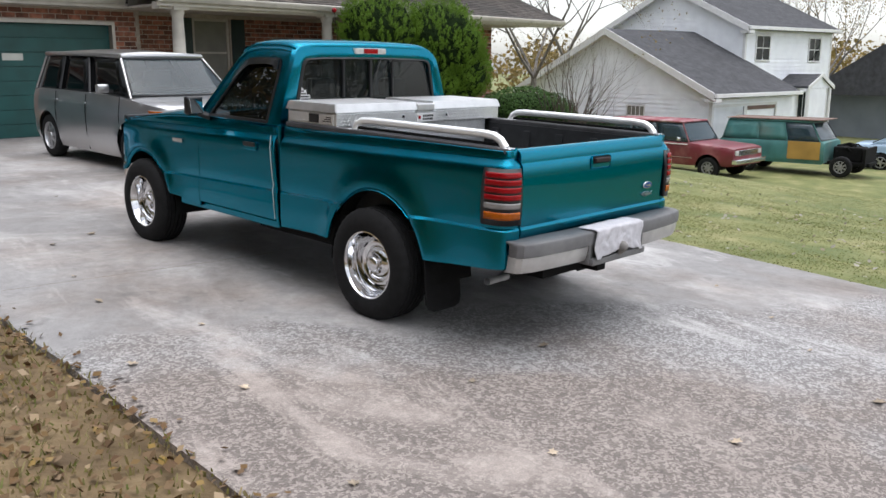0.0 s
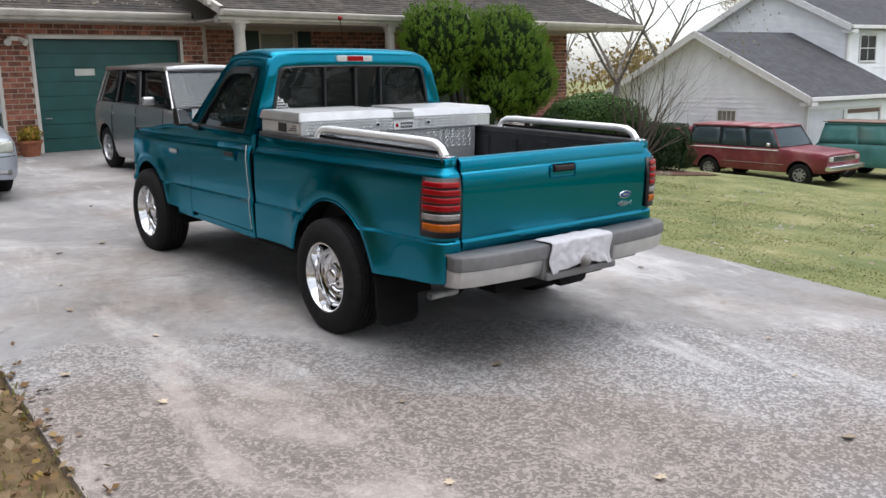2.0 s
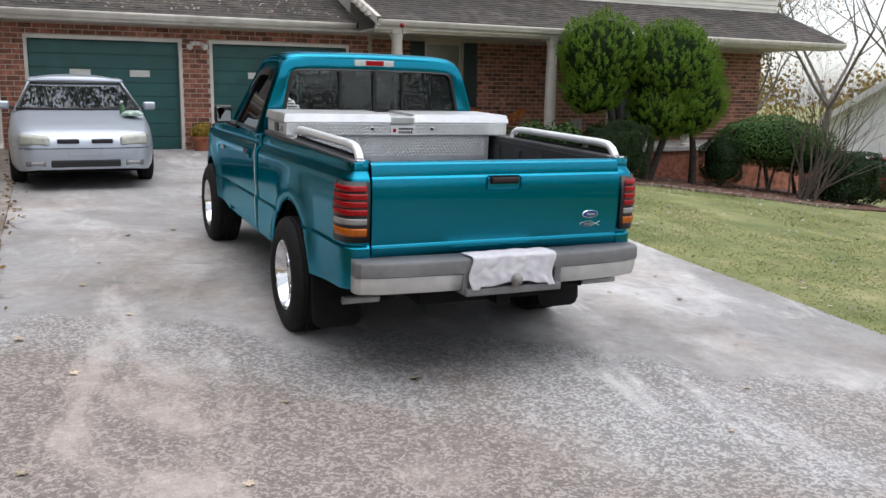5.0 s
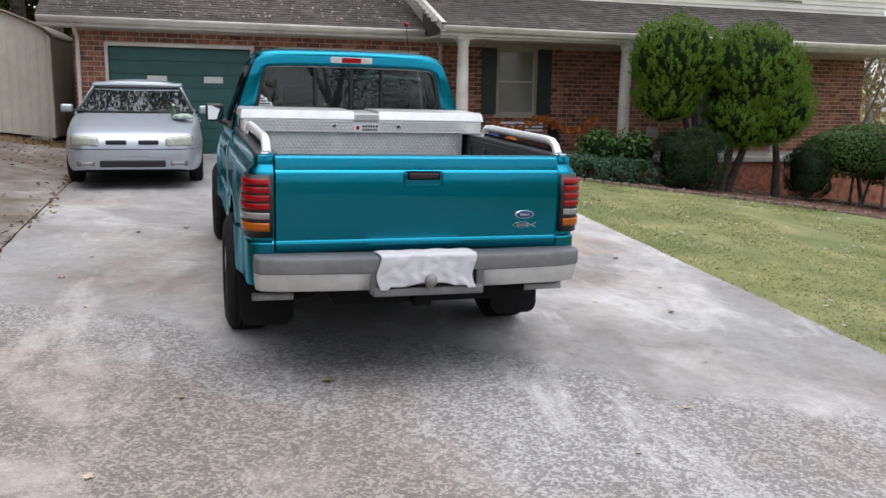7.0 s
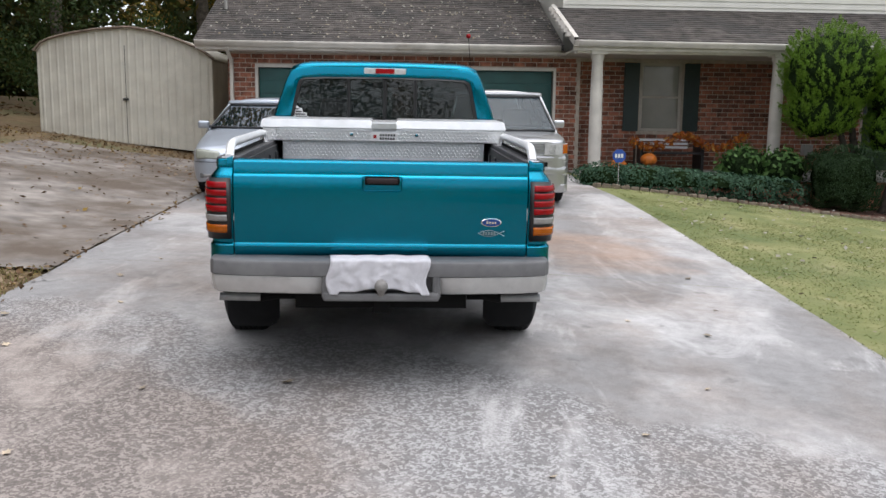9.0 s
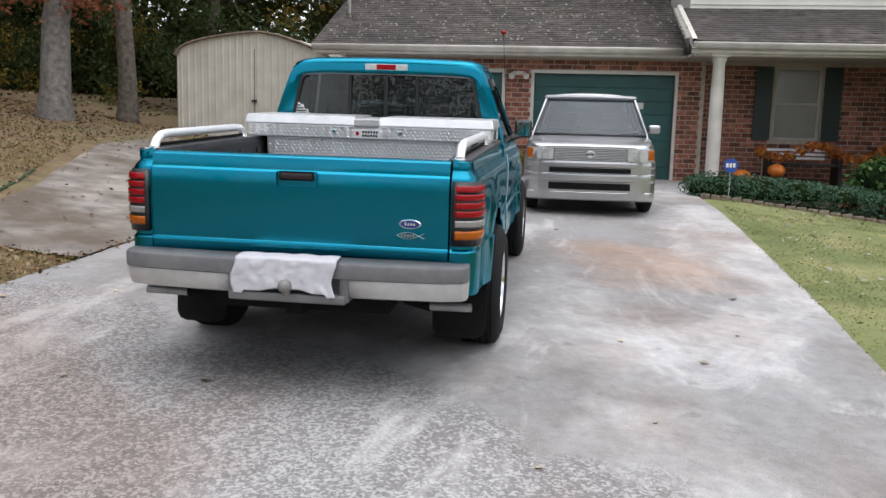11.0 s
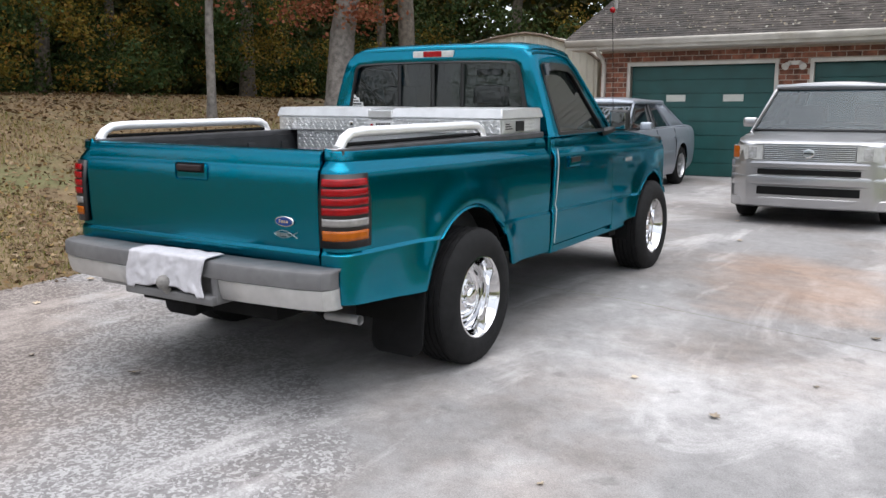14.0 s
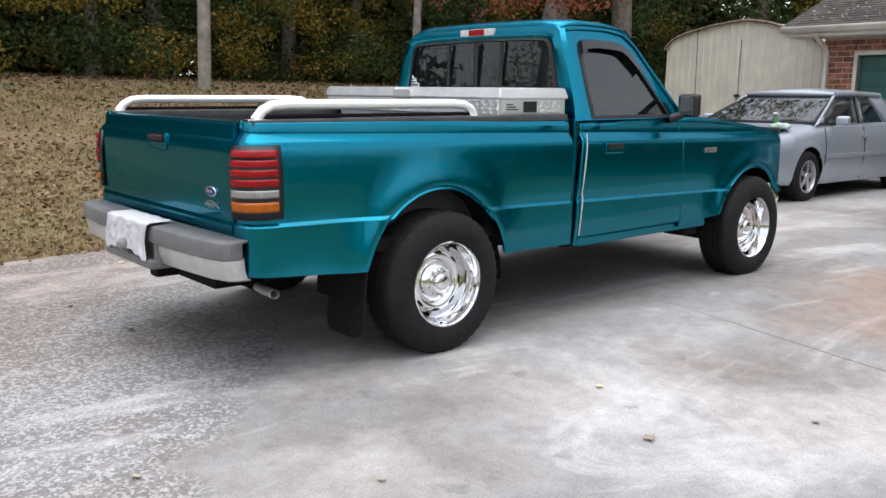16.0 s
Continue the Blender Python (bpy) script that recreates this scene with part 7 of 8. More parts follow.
lm_wood = leaf_mat("autumn_wood_leaves", ((0.02055, 0.036, 0.01027), (0.03082, 0.05138, 0.0123), (0.05138, 0.07193, 0.01537), (0.1028, 0.1028, 0.01852), (0.2055, 0.1335, 0.02055), (0.04117, 0.05655, 0.0123), (0.165, 0.09225, 0.02055), (0.02572, 0.04117, 0.0123)))
lm_gold = leaf_mat("golden_leaves", ((0.1283, 0.1386, 0.0232), (0.2839, 0.2014, 0.0322), (0.3867, 0.2516, 0.0387), (0.1802, 0.1632, 0.0258), (0.3349, 0.1632, 0.0322)))
lm_amber = leaf_mat("amber_undergrowth_leaves", ((0.085, 0.095, 0.017), (0.19, 0.135, 0.022), (0.26, 0.17, 0.027), (0.11, 0.105, 0.018), (0.22, 0.11, 0.022), (0.06, 0.075, 0.015)))
lm_tan = leaf_mat("thin_brown_leaves", ((0.13, 0.105, 0.04), (0.22, 0.165, 0.06), (0.28, 0.2, 0.07), (0.17, 0.13, 0.05), (0.24, 0.15, 0.06)))
lm_red = leaf_mat("russet_leaves", ((0.16, 0.045, 0.025), (0.22, 0.07, 0.034), (0.28, 0.11, 0.055), (0.19, 0.058, 0.03), (0.12, 0.08, 0.025)))
# dark palette: the deep wood's shade is put into the leaf colour
lm_night = leaf_mat("shaded_deep_leaves", ((0.022, 0.034, 0.011), (0.034, 0.05, 0.014), (0.058, 0.062, 0.017), (0.085, 0.068, 0.017)))
lm_litter = leaf_mat("fallen_leaf_litter", ((0.11, 0.066, 0.036), (0.16, 0.105, 0.058), (0.22, 0.15, 0.086), (0.1, 0.056, 0.03), (0.18, 0.115, 0.046), (0.14, 0.082, 0.044), (0.33, 0.25, 0.165), (0.22, 0.14, 0.034)), 0.8, 0.1)
lm_pale = leaf_mat("bleached_leaves", ((0.338, 0.315, 0.27), (0.225, 0.203, 0.165), (0.39, 0.375, 0.338), (0.27, 0.225, 0.165), (0.18, 0.15, 0.112)), 0.85, 0.1)
lm_turf = leaf_mat("grass_blades", ((0.133, 0.162, 0.048), (0.16, 0.182, 0.058), (0.195, 0.204, 0.072), (0.145, 0.17, 0.051), (0.27, 0.255, 0.116)), 0.6, 0.2)
lm_dry = leaf_mat("dry_grass_blades", ((0.156, 0.156, 0.039), (0.234, 0.195, 0.078), (0.312, 0.247, 0.13), (0.13, 0.156, 0.039)), 0.7, 0.2)
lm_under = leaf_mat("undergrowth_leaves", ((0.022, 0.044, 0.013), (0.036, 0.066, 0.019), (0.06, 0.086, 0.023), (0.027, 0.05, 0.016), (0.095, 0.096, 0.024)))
lm_orange = leaf_mat("orange_garland_leaves", ((0.4, 0.1, 0.02), (0.5, 0.18, 0.03), (0.3, 0.06, 0.02), (0.45, 0.25, 0.05)))


def shrub(name, blobs, material, label, size, per, up=0.0, aspect=1.7, core=None, stems=0, inner=0.75, group="", square=1.0, lumps=2.3, rough=0.12):
    """A shrub: a near-black inner mass for the shade within, stems and a skin of leaves. blobs: (centre, radii)."""
    base = min(b[0][2] - b[1][2] for b in blobs)
    x, y = blobs[0][0][0], blobs[0][0][1]
    e = thing(name, pose(x, y, land(x, y)), label, "shrub", group)
    off = Vector((x, y, land(x, y)))
    V = np.concatenate([clump(c, r, int(per * (r[0] * r[1] + r[0] * r[2] + r[1] * r[2]) / 3), size, inner, up, aspect, land(c[0], c[1]) + 0.02, rough, square=square, lumps=lumps) for c, r in blobs])
    quads_object("foliage", V - np.array(off), material, e)
    bm = bmesh.new()
    for c, r in blobs:
        q = bmesh.ops.create_icosphere(bm, subdivisions=3, radius=1)["verts"]
        for v in q:
            k = 0.78 + 0.08 * noise.noise(v.co * 2.5 + Vector(c))
            q3 = [math.copysign(abs(a) ** square, a) * b * k for a, b in zip(v.co, r)]
            v.co = Vector(q3) + Vector(c) - off
            v.co.z = max(v.co.z, 0.0)
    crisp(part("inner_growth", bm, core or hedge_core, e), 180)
    for k in range(stems):
        a = rng.uniform(0, 6.28)
        c, r = blobs[k % len(blobs)]
        b0 = Vector((c[0] + rng.uniform(-0.15, 0.15), c[1] + rng.uniform(-0.15, 0.15), land(c[0], c[1]) - 0.03)) - off
        b1 = Vector((c[0] + 0.5 * r[0] * math.cos(a), c[1] + 0.5 * r[1] * math.sin(a), c[2])) - off
        part("stem", tube_bm([b0, b0.lerp(b1, 0.5) + Vector((0, 0, 0.08)), b1], [0.035, 0.028, 0.015], 6), bark, e)
    return e


def limbs(bm, p, d, length, r, depth, kids, gens, tips, droop=0.0, spread=0.6):
    """A branch that forks on and on into twigs."""
    pts, rad = [Vector(p)], [r]
    q = Vector(p)
    for k in range(3):
        d = (d + Vector(rng.normal(0, 0.1, 3)) + Vector((0, 0, 0.04 - droop))).normalized()
        q = q + d * length / 3
        pts.append(q.copy())
        rad.append(r * (1 - 0.16 * (k + 1)))
    tube_bm(pts, rad, 7 if depth == 0 else 5 if depth < 2 else 4, bm, caps=depth == 0)
    if depth >= gens:
        tips.append((q.copy(), d.copy()))
        return
    for k in range(kids):
        nd = (d + Vector(rng.normal(0, spread, 3)) + Vector((0, 0, 0.15))).normalized()
        at = pts[-1] if k < 2 else pts[2]
        limbs(bm, at, nd, length * rng.uniform(0.6, 0.82), rad[-1] * 0.72, depth + 1, kids, gens, tips, droop, spread)


def tree(name, x, y, height, r, label, material=None, leaves=0, leaf=0.13, crown=1.0, trunk=0.45, kids=3, gens=4, bark_mat=None, group="", skirt=0, skirt_at=(0.82, 1.2)):
    """A trunk that forks into limbs and twigs, with a loose uneven crown."""
    e = thing(name, pose(x, y, land(x, y)), label, "tree", group)
    bm, tips = bmesh.new(), []
    h = height * trunk
    pts = [(0, 0, -0.15), (r * 0.1, 0, h * 0.15), (rng.normal(0, r * 0.5), rng.normal(0, r * 0.5), h * 0.55), (rng.normal(0, r), rng.normal(0, r), h)]
    tube_bm(pts, [r * 1.35, r, r * 0.9, r * 0.75], 12, bm)
    for k in range(kids + 1):
        a = 2 * math.pi * k / (kids + 1) + rng.uniform(-0.4, 0.4)
        d = Vector((math.cos(a) * crown * 0.6, math.sin(a) * crown * 0.6, 1)).normalized()
        limbs(bm, pts[-1], d, height * (1 - trunk) * 0.42, r * 0.5, 1, kids, gens, tips, spread=0.5 * crown)
    crisp(part("trunk", bm, bark_mat or bark, e), 60)
    if leaves and tips:
        T = np.array([t[0] for t in tips])
        idx = rng.integers(0, len(T), leaves)
        P = T[idx] + rng.normal(0, 0.28 * crown, (leaves, 3))
        for k in range(skirt):
            a, q = rng.uniform(0, 6.28), rng.uniform(0.2, 1.3)
            c = np.array((q * math.cos(a), q * math.sin(a), h * rng.uniform(*skirt_at)))
            P = np.concatenate([P, c + rng.normal(0, 1, (110, 3)) * (0.26, 0.26, 0.16)])
        leaves = len(P)
        quads_object("crown", leaves_at(P, rng.normal(0, 1, (leaves, 3)), leaf), material, e)
    return e


# shrubs before the porch
def cedar(blobs, stems, label):
    """A clipped cedar: upright sprays set close over a lumpy crown, on bare leaning stems. blobs: (centre, radii)."""
    x, y = stems[0][0]
    off = Vector((x, y, land(x, y)))
    e = thing("cedar_shrub", pose(*off), label, "shrub", "cedars by the porch")
    sprays = []
    bm = bmesh.new()
    for c, r in blobs:
        for k in range(int(1250 * (r[0] * r[1] + r[0] * r[2] + r[1] * r[2]) / 3)):
            d = rng.normal(0, 1, 3)
            d /= np.linalg.norm(d)
            bump = 1 + 0.16 * noise.noise((d[0] * 2.6 + c[0], d[1] * 2.6 + c[1], d[2] * 2.6))
            p = np.array(c) + d * np.array(r) * bump * rng.uniform(0.87, 0.98)
            q = rng.uniform(0.06, 0.1)
            m = 52
            along = rng.random(m) ** 0.7
            wide = (1.1 - along)[:, None] * q * 0.75
            axis = d * np.array((0.75, 0.75, 0.5)) + np.array((0, 0, 0.75))
            axis /= np.linalg.norm(axis)
            P = p + axis * (along * q * 2.0 - q * 0.6)[:, None] + rng.normal(0, 1, (m, 3)) * wide * 0.55
            sprays.append(leaves_at(P, np.tile(d, (m, 1)), 0.034, 2.6, 0.6, 2.4))
        q = bmesh.ops.create_icosphere(bm, subdivisions=3, radius=1)["verts"]
        for v in q:
            k = 0.86 * (1 + 0.14 * noise.noise(v.co * 2.6 + Vector(c)))
            v.co = Vector([a * b * k for a, b in zip(v.co, r)]) + Vector(c) - off
    quads_object("foliage", np.concatenate(sprays) - np.array(off), lm_cedar, e)
    # dark core that carries the crown's inner shade
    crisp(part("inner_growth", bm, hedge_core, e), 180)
    for (x0, y0), (x1, y1, z1) in stems:
        b0, b1 = Vector((x0, y0, land(x0, y0) - 0.05)) - off, Vector((x1, y1, z1)) - off
        crisp(part("stem", tube_bm([b0, b0.lerp(b1, 0.4) + Vector((0.05, 0, 0.05)), b1], [0.09, 0.07, 0.04], 8), bark_dark, e), 60)
    return e


cedar([((11.22, 14.1, 2.3), (0.88, 0.78, 0.78)), ((11.1, 14.15, 1.65), (0.66, 0.6, 0.55))], [((11.75, 14.05), (11.3, 14.1, 1.7)), ((11.8, 14.1), (11.5, 14.1, 2.1))], "rounded bright green cedar shrub by the porch")
cedar([((12.72, 13.9, 2.05), (1.0, 0.92, 0.93)), ((13.05, 13.85, 1.45), (0.84, 0.8, 0.8)), ((12.5, 13.85, 1.25), (0.72, 0.68, 0.62))], [((12.15, 13.85), (12.4, 13.85, 1.5)), ((12.3, 13.9), (12.9, 13.85, 1.6)), ((13.4, 13.9), (13.2, 13.85, 1.3))], "broad bright green cedar shrub with feathery top")
shrub("clipped_shrub", [((11.3, 13.55, 0.46), (0.6, 0.56, 0.55))], lm_dark, "dark clipped globe shrub in the mulch bed", 0.028, 70000, inner=0.86, square=0.62)
shrub("clipped_shrub", [((14.05, 13.8, 0.2), (0.4, 0.4, 0.5))], lm_dark, "small dark clipped globe shrub in the bed", 0.028, 70000, inner=0.86, square=0.62)
shrub("clipped_shrub", [((16.4, 12.8, -0.12), (0.74, 0.7, 0.56))], lm_dark, "dark clipped round shrub at the bed's end", 0.045, 34000, inner=0.86, square=0.62)
shrub("broad_shrub", [((15.3, 13.85, 0.6), (1.3, 0.9, 0.54)), ((16.05, 13.75, 0.38), (0.85, 0.7, 0.5))], lm_holly, "broad leafy shrub on bare stems", 0.055, 14000, stems=7, inner=0.85)
hz = lambda x: table(x, ((6.8, 0.42), (8.5, 0.34), (10.5, 0.12)))
shrub("low_hedge", [((x, 13.45 + 0.12 * math.sin(x * 1.3), hz(x)), (0.55, 0.42, 0.3)) for x in (7.2, 7.8, 8.4, 9.0, 9.6, 10.1)], lm_hedge, "low blue-green hedge along the porch", 0.05, 14000, inner=0.86, square=0.75)
shrub("broadleaf_plant", [((9.75, 14.1, 0.65), (0.5, 0.35, 0.38)), ((10.4, 14.0, 0.6), (0.48, 0.35, 0.4))], lm_holly, "leafy dark plant behind the hedge", 0.11, 2200, inner=0.6, aspect=1.5)

# bare fan-shaped shrub
e = thing("bare_shrub", pose(15.0, 12.4, land(15.0, 12.4)), "bare many-stemmed shrub leaning over the lawn", "shrub")
bm, tips = bmesh.new(), []
for k in range(22):
    a = rng.uniform(-0.3, 0.9)
    d = Vector((math.sin(a) * 0.85 + 0.12, -math.sin(a) * 0.6 + rng.normal(0, 0.16), 1.0)).normalized()
    limbs(bm, (rng.normal(0, 0.12), rng.normal(0, 0.12), -0.05), d, rng.uniform(0.85, 1.2), 0.028, 1, 2, 5, tips, 0.02, 0.3)
part("branching", bm, bark_brown, e)

# bed, its edging and mulch
EDGE = ((6.95, 13.02), (8.6, 12.86), (10.2, 12.5), (11.5, 12.33), (12.6, 11.95), (13.7, 11.35), (15.0, 11.2), (17.2, 11.6))
rows = []
for k in range(41):
    x = lerp(6.97, 17.2, k / 40)
    y0 = table(x, EDGE)
    rows.append([(x, lerp(y0, 14.72 + 0.073 * (x - 7), j / 8), land(x, lerp(y0, 14.72 + 0.073 * (x - 7), j / 8)) + 0.02 + 0.03 * noise.noise((x * 3, j, 0))) for j in range(9)])
tagged(crisp(part("mulch_bed", grid_bm(rows), mulch), 180), "dark red mulch bed along the porch", "flower bed", kind="structure")
first = None
for k in range(52):
    x = 6.98 + k * 0.155
    if x > 15:
        break
    y = table(x, EDGE)
    if first is None:
        bm = box_bm(-0.07, 0.07, -0.03, 0.03, -0.05, 0.055, 0.02, 2)
        first = crisp(part("edging_stone", bm, tan_stone), 50)
        tagged(first, "small tan scalloped edging stone", "edging stone", "edging along the bed")
        first.matrix_basis = pose(x, y, land(x, y), 0, 0, -8)
    else:
        copy_thing(first, pose(x, y + rng.normal(0, 0.006), land(x, y) + rng.normal(0, 0.006), rng.normal(0, 5), rng.normal(0, 4), -12 + rng.normal(0, 6)))

# the wood on the bank
tree("oak_tree", -5.6, 14.9, 11, 0.3, "stout grey tree trunk with russet leaves at the wood's edge", lm_red, 3600, 0.11, 1.0, 0.33, bark_mat=bark_grey, skirt=12, skirt_at=(0.62, 0.95))
tree("tree", -5.2, 16.9, 12, 0.2, "straight brown tree trunk at the wood's edge", lm_wood, 2500, 0.15, 1.0, 0.5)
tree("slim_tree", -6.2, 11.9, 9, 0.09, "slim young tree with russet leaves", lm_red, 1500, 0.1, 0.8, 0.34, bark_mat=bark_grey, skirt=6, skirt_at=(0.75, 1.1))
tree("slim_tree", -12.0, 4.2, 9, 0.12, "slim grey tree in the wood", lm_gold, 2200, 0.13, 1.0, 0.4, bark_mat=bark_grey)
for k, (x, y) in enumerate(((-13, 7.5), (-14, 13), (-13, 19), (-11, 23), (-7, 25), (-3, 26), (2, 27), (-15, 1), (-16, 10), (-17, 17), (-1.5, 23.5), (4, 24.5))):
    tree("tree", x, y, 11 + (k % 3) if k < 10 else 19, 0.16 + 0.03 * (k % 3), "dark tree standing deep in the wood", (lm_wood, lm_gold, lm_wood)[k % 3], 2400, 0.17, 1.1, 0.4, gens=3, group="trees of the wood")

parts_, gold_, deep_, night_ = [], [], [], []
for k in range(300):
    # canopy clumps, mostly out of view, added to shade the wood
    x, y = (rng.uniform(-24, -9.5), rng.uniform(-8, 34)) if k % 4 else (rng.uniform(-10, 6), rng.uniform(23, 34))
    r = rng.uniform(1.4, 2.5)
    parts_.append(clump((x, y, land(x, y) + rng.uniform(4.5, 13)), (r, r, r * 0.7), int(110 * r * r), 0.24, 0.3, rough=0.3, spread=0.9))
for k in range(150):
    # undergrowth along the edge and behind it
    x, y = rng.uniform(-15, -9.9), rng.uniform(-4, 25)
    if k % 5 == 0:
        x, y = rng.uniform(-9, -3), rng.uniform(20.5, 25)
    r = rng.uniform(0.5, 1.1)
    night_.append(clump((x, y, land(x, y) + rng.uniform(0.1, 3.2)), (r, r, r * 0.8), int(420 * r * r) + 90, 0.11, 0.3, rough=0.3, spread=0.9))
for cx, cy, m, h in ((-10.4, 3.4, 7, 2.4), (-10.2, 5.2, 7, 2.6), (-10.6, 6.9, 6, 2.2), (-10.4, 9.8, 7, 2.0), (-10.9, 11.4, 6, 2.8), (-11.6, 4.3, 8, 4.5), (-12.0, 6.2, 8, 4.5), (-11.8, 1.8, 8, 4.0), (-9.8, 16.8, 6, 3.0), (-11.5, 18.5, 8, 4.5), (-10, 20.5, 7, 4.0), (-12, 15.5, 7, 4.5), (-11.2, 13, 6, 3.5), (-7.6, 20.5, 4, 2.4), (-11, 0.5, 7, 2.6), (-11.4, 8.2, 5, 3.6), (-12, 14.2, 4, 3.4), (-3.8, 21.5, 4, 3.2)):
    for k in range(m):
        x, y, r = cx + rng.normal(0, 0.55), cy + rng.normal(0, 0.6), rng.uniform(0.35, 0.75)
        gold_.append(clump((x, y, land(x, y) + rng.uniform(0.2, h)), (r, r, r * 0.7), int(420 * r * r) + 80, 0.095, 0.2, rough=0.4, spread=0.9))
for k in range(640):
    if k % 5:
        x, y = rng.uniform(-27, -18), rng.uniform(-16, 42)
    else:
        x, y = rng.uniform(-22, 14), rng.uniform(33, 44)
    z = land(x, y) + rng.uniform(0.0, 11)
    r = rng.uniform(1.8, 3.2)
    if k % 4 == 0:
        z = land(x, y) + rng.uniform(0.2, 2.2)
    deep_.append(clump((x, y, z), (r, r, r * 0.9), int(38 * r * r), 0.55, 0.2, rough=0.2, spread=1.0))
for nm, V, mt, lab in (("wood_foliage", parts_, lm_wood, "mixed green and yellow autumn canopy of the wood, mostly above the view"), ("golden_undergrowth", gold_, lm_amber, "golden yellow bushes along the wood's edge"), ("dark_undergrowth", night_, lm_under, "dark green undergrowth of the wood"), ("deep_wood_foliage", deep_, lm_night, "foliage far inside the wood, coloured dark for its shade")):
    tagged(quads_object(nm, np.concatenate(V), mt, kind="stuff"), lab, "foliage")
pole = thing("utility_pole", pose(-8.53, 8.4, land(-8.53, 8.4)), "weathered grey wooden utility pole on the bank", "pole")
crisp(part("shaft", tube_bm([(0, 0, -0.3), (0.02, 0, 4), (0.05, 0, 10)], [0.13, 0.12, 0.1], 14), pole_wood, pole), 60)

# trees towards the neighbours
spots = ((20.5, 21.5, 9, 0.16, 700), (23.8, 21, 10, 0.14, 500), (18.8, 27.5, 11, 0.2, 900), (22.5, 27, 10, 0.17, 900), (25, 31, 12, 0.2, 700), (20, 33, 12, 0.2, 1200), (28.5, 34, 13, 0.22, 1000), (33, 38, 13, 0.2, 900), (23.5, 24.5, 8, 0.12, 500), (18.6, 24, 9, 0.12, 900), (47, 27, 11, 0.2, 3000), (45.5, 20, 9, 0.16, 3200), (50, 33, 12, 0.2, 2800), (44, 36, 13, 0.2, 1800), (38, 42, 13, 0.22, 1200), (58, 28, 12, 0.2, 3000), (49, 12, 9, 0.16, 2600), (60, 16, 11, 0.2, 3000))
for x, y, h, r, nl in spots:
    tree("autumn_tree", x, y, h, r, "half-bare autumn tree with thin yellow-brown leaves", lm_tan, nl * 3, 0.085, 1.2, 0.3, gens=5 if x < 30 else 4, bark_mat=bark_grey, group="autumn trees")
far_ = [clump((rng.uniform(55, 120), rng.uniform(-20, 70), rng.uniform(-4, 2.5)), (3.5, 3.5, 2.6), 260, 0.6, 0.3, rough=0.3, spread=1.0) for k in range(90)]
far_ += [clump((rng.uniform(10, 55), rng.uniform(48, 70), rng.uniform(-3, 2.5)), (3, 3, 2.2), 220, 0.5, 0.3, rough=0.3, spread=1.0) for k in range(50)]
far_ += [clump((rng.uniform(19, 33), rng.uniform(29, 42), rng.uniform(-2, 5)), (2.2, 2.2, 1.6), 420, 0.2, 0.2, rough=0.3, spread=1.0) for k in range(34)]
tagged(quads_object("far_treeline", np.concatenate(far_), lm_tan, kind="stuff"), "distant line of yellowing trees", "foliage")
# out of view: serves reflections, and its height is set to block low sky
back_ = [clump((rng.uniform(-40, 45), rng.uniform(-48, -36), rng.uniform(-1, 7)), (3, 3, 2.6), 1300, 0.24, 0.3, rough=0.3, spread=1.0) for k in range(64)]
tagged(quads_object("street_treeline", np.concatenate(back_), lm_wood, kind="stuff"), "unseen line of trees behind the view, for reflections and low shade", "foliage")

# out of view behind the camera, there for the window reflections
for x, y, h in ((-18, -22, 15), (-7, -29, 16), (12, -30, 16), (21, -23, 15), (34, -26, 15)):
    tree("street_tree", x, y, h, 0.28, "tall half-bare tree beyond the street", lm_wood, 1400, 0.22, 1.3, 0.34, gens=4, bark_mat=bark_grey, group="trees beyond the street")

# ---- fallen leaves and grass ----
def scatter(n, x0, x1, y0, y1, test, size, flat=0.25, lift=0.012):
    P = np.stack([rng.uniform(x0, x1, n), rng.uniform(y0, y1, n), np.zeros(n)], axis=1)
    keep = np.array([test(p[0], p[1]) for p in P])
    P = P[keep]
    P[:, 2] = [land(p[0], p[1]) + lift for p in P]
    P[:, 2] += rng.uniform(0, 0.012, len(P))
    N = np.tile([0, 0, 1.0], (len(P), 1))
    return leaves_at(P, N, size, 1.35, flat)


off_drive = lambda x, y: not on_drive(x, y, 0.03)
off_pad = lambda x, y: off_drive(x, y) and not inside(x, y, PAD)
litter = [scatter(34000, -11, 1.3, 1.0, 17, off_pad, 0.052, 0.45), scatter(1800, -3.5, 1.35, 0.5, 5.6, off_drive, 0.06, 0.4), scatter(5000, -20, -6, 2, 24, off_drive, 0.13, 0.3), scatter(520, -3.6, 0.9, 5.6, 15.3, off_drive, 0.06, 0.25, 0.03), scatter(500, -3.4, 0.7, 12.5, 15.4, off_drive, 0.06, 0.25, 0.03)]
edge_y = rng.uniform(1.0, 15.4, 420)
P = np.stack([[table(y, LEFT_EDGE) + rng.normal(-0.02, 0.07) for y in edge_y], edge_y, np.zeros(420)], axis=1)
P[:, 2] = [land(p[0], p[1]) + 0.016 for p in P]
litter.append(leaves_at(P, np.tile([0, 0, 1.0], (420, 1)), 0.05, 1.35, 0.4))
tagged(quads_object("leaf_litter", np.concatenate(litter), lm_litter, kind="stuff"), "dry brown and tan leaves over the bank", "fallen leaves")
lawn_l = [scatter(620, 7.4, 15, 1.5, 12.5, lambda x, y: not on_drive(x, y, 0.05) and y < table(x, EDGE), 0.06, 0.3, 0.03), scatter(350, 7, 17, 11.5, 14.6, lambda x, y: y > table(x, EDGE), 0.06, 0.4, 0.04)]
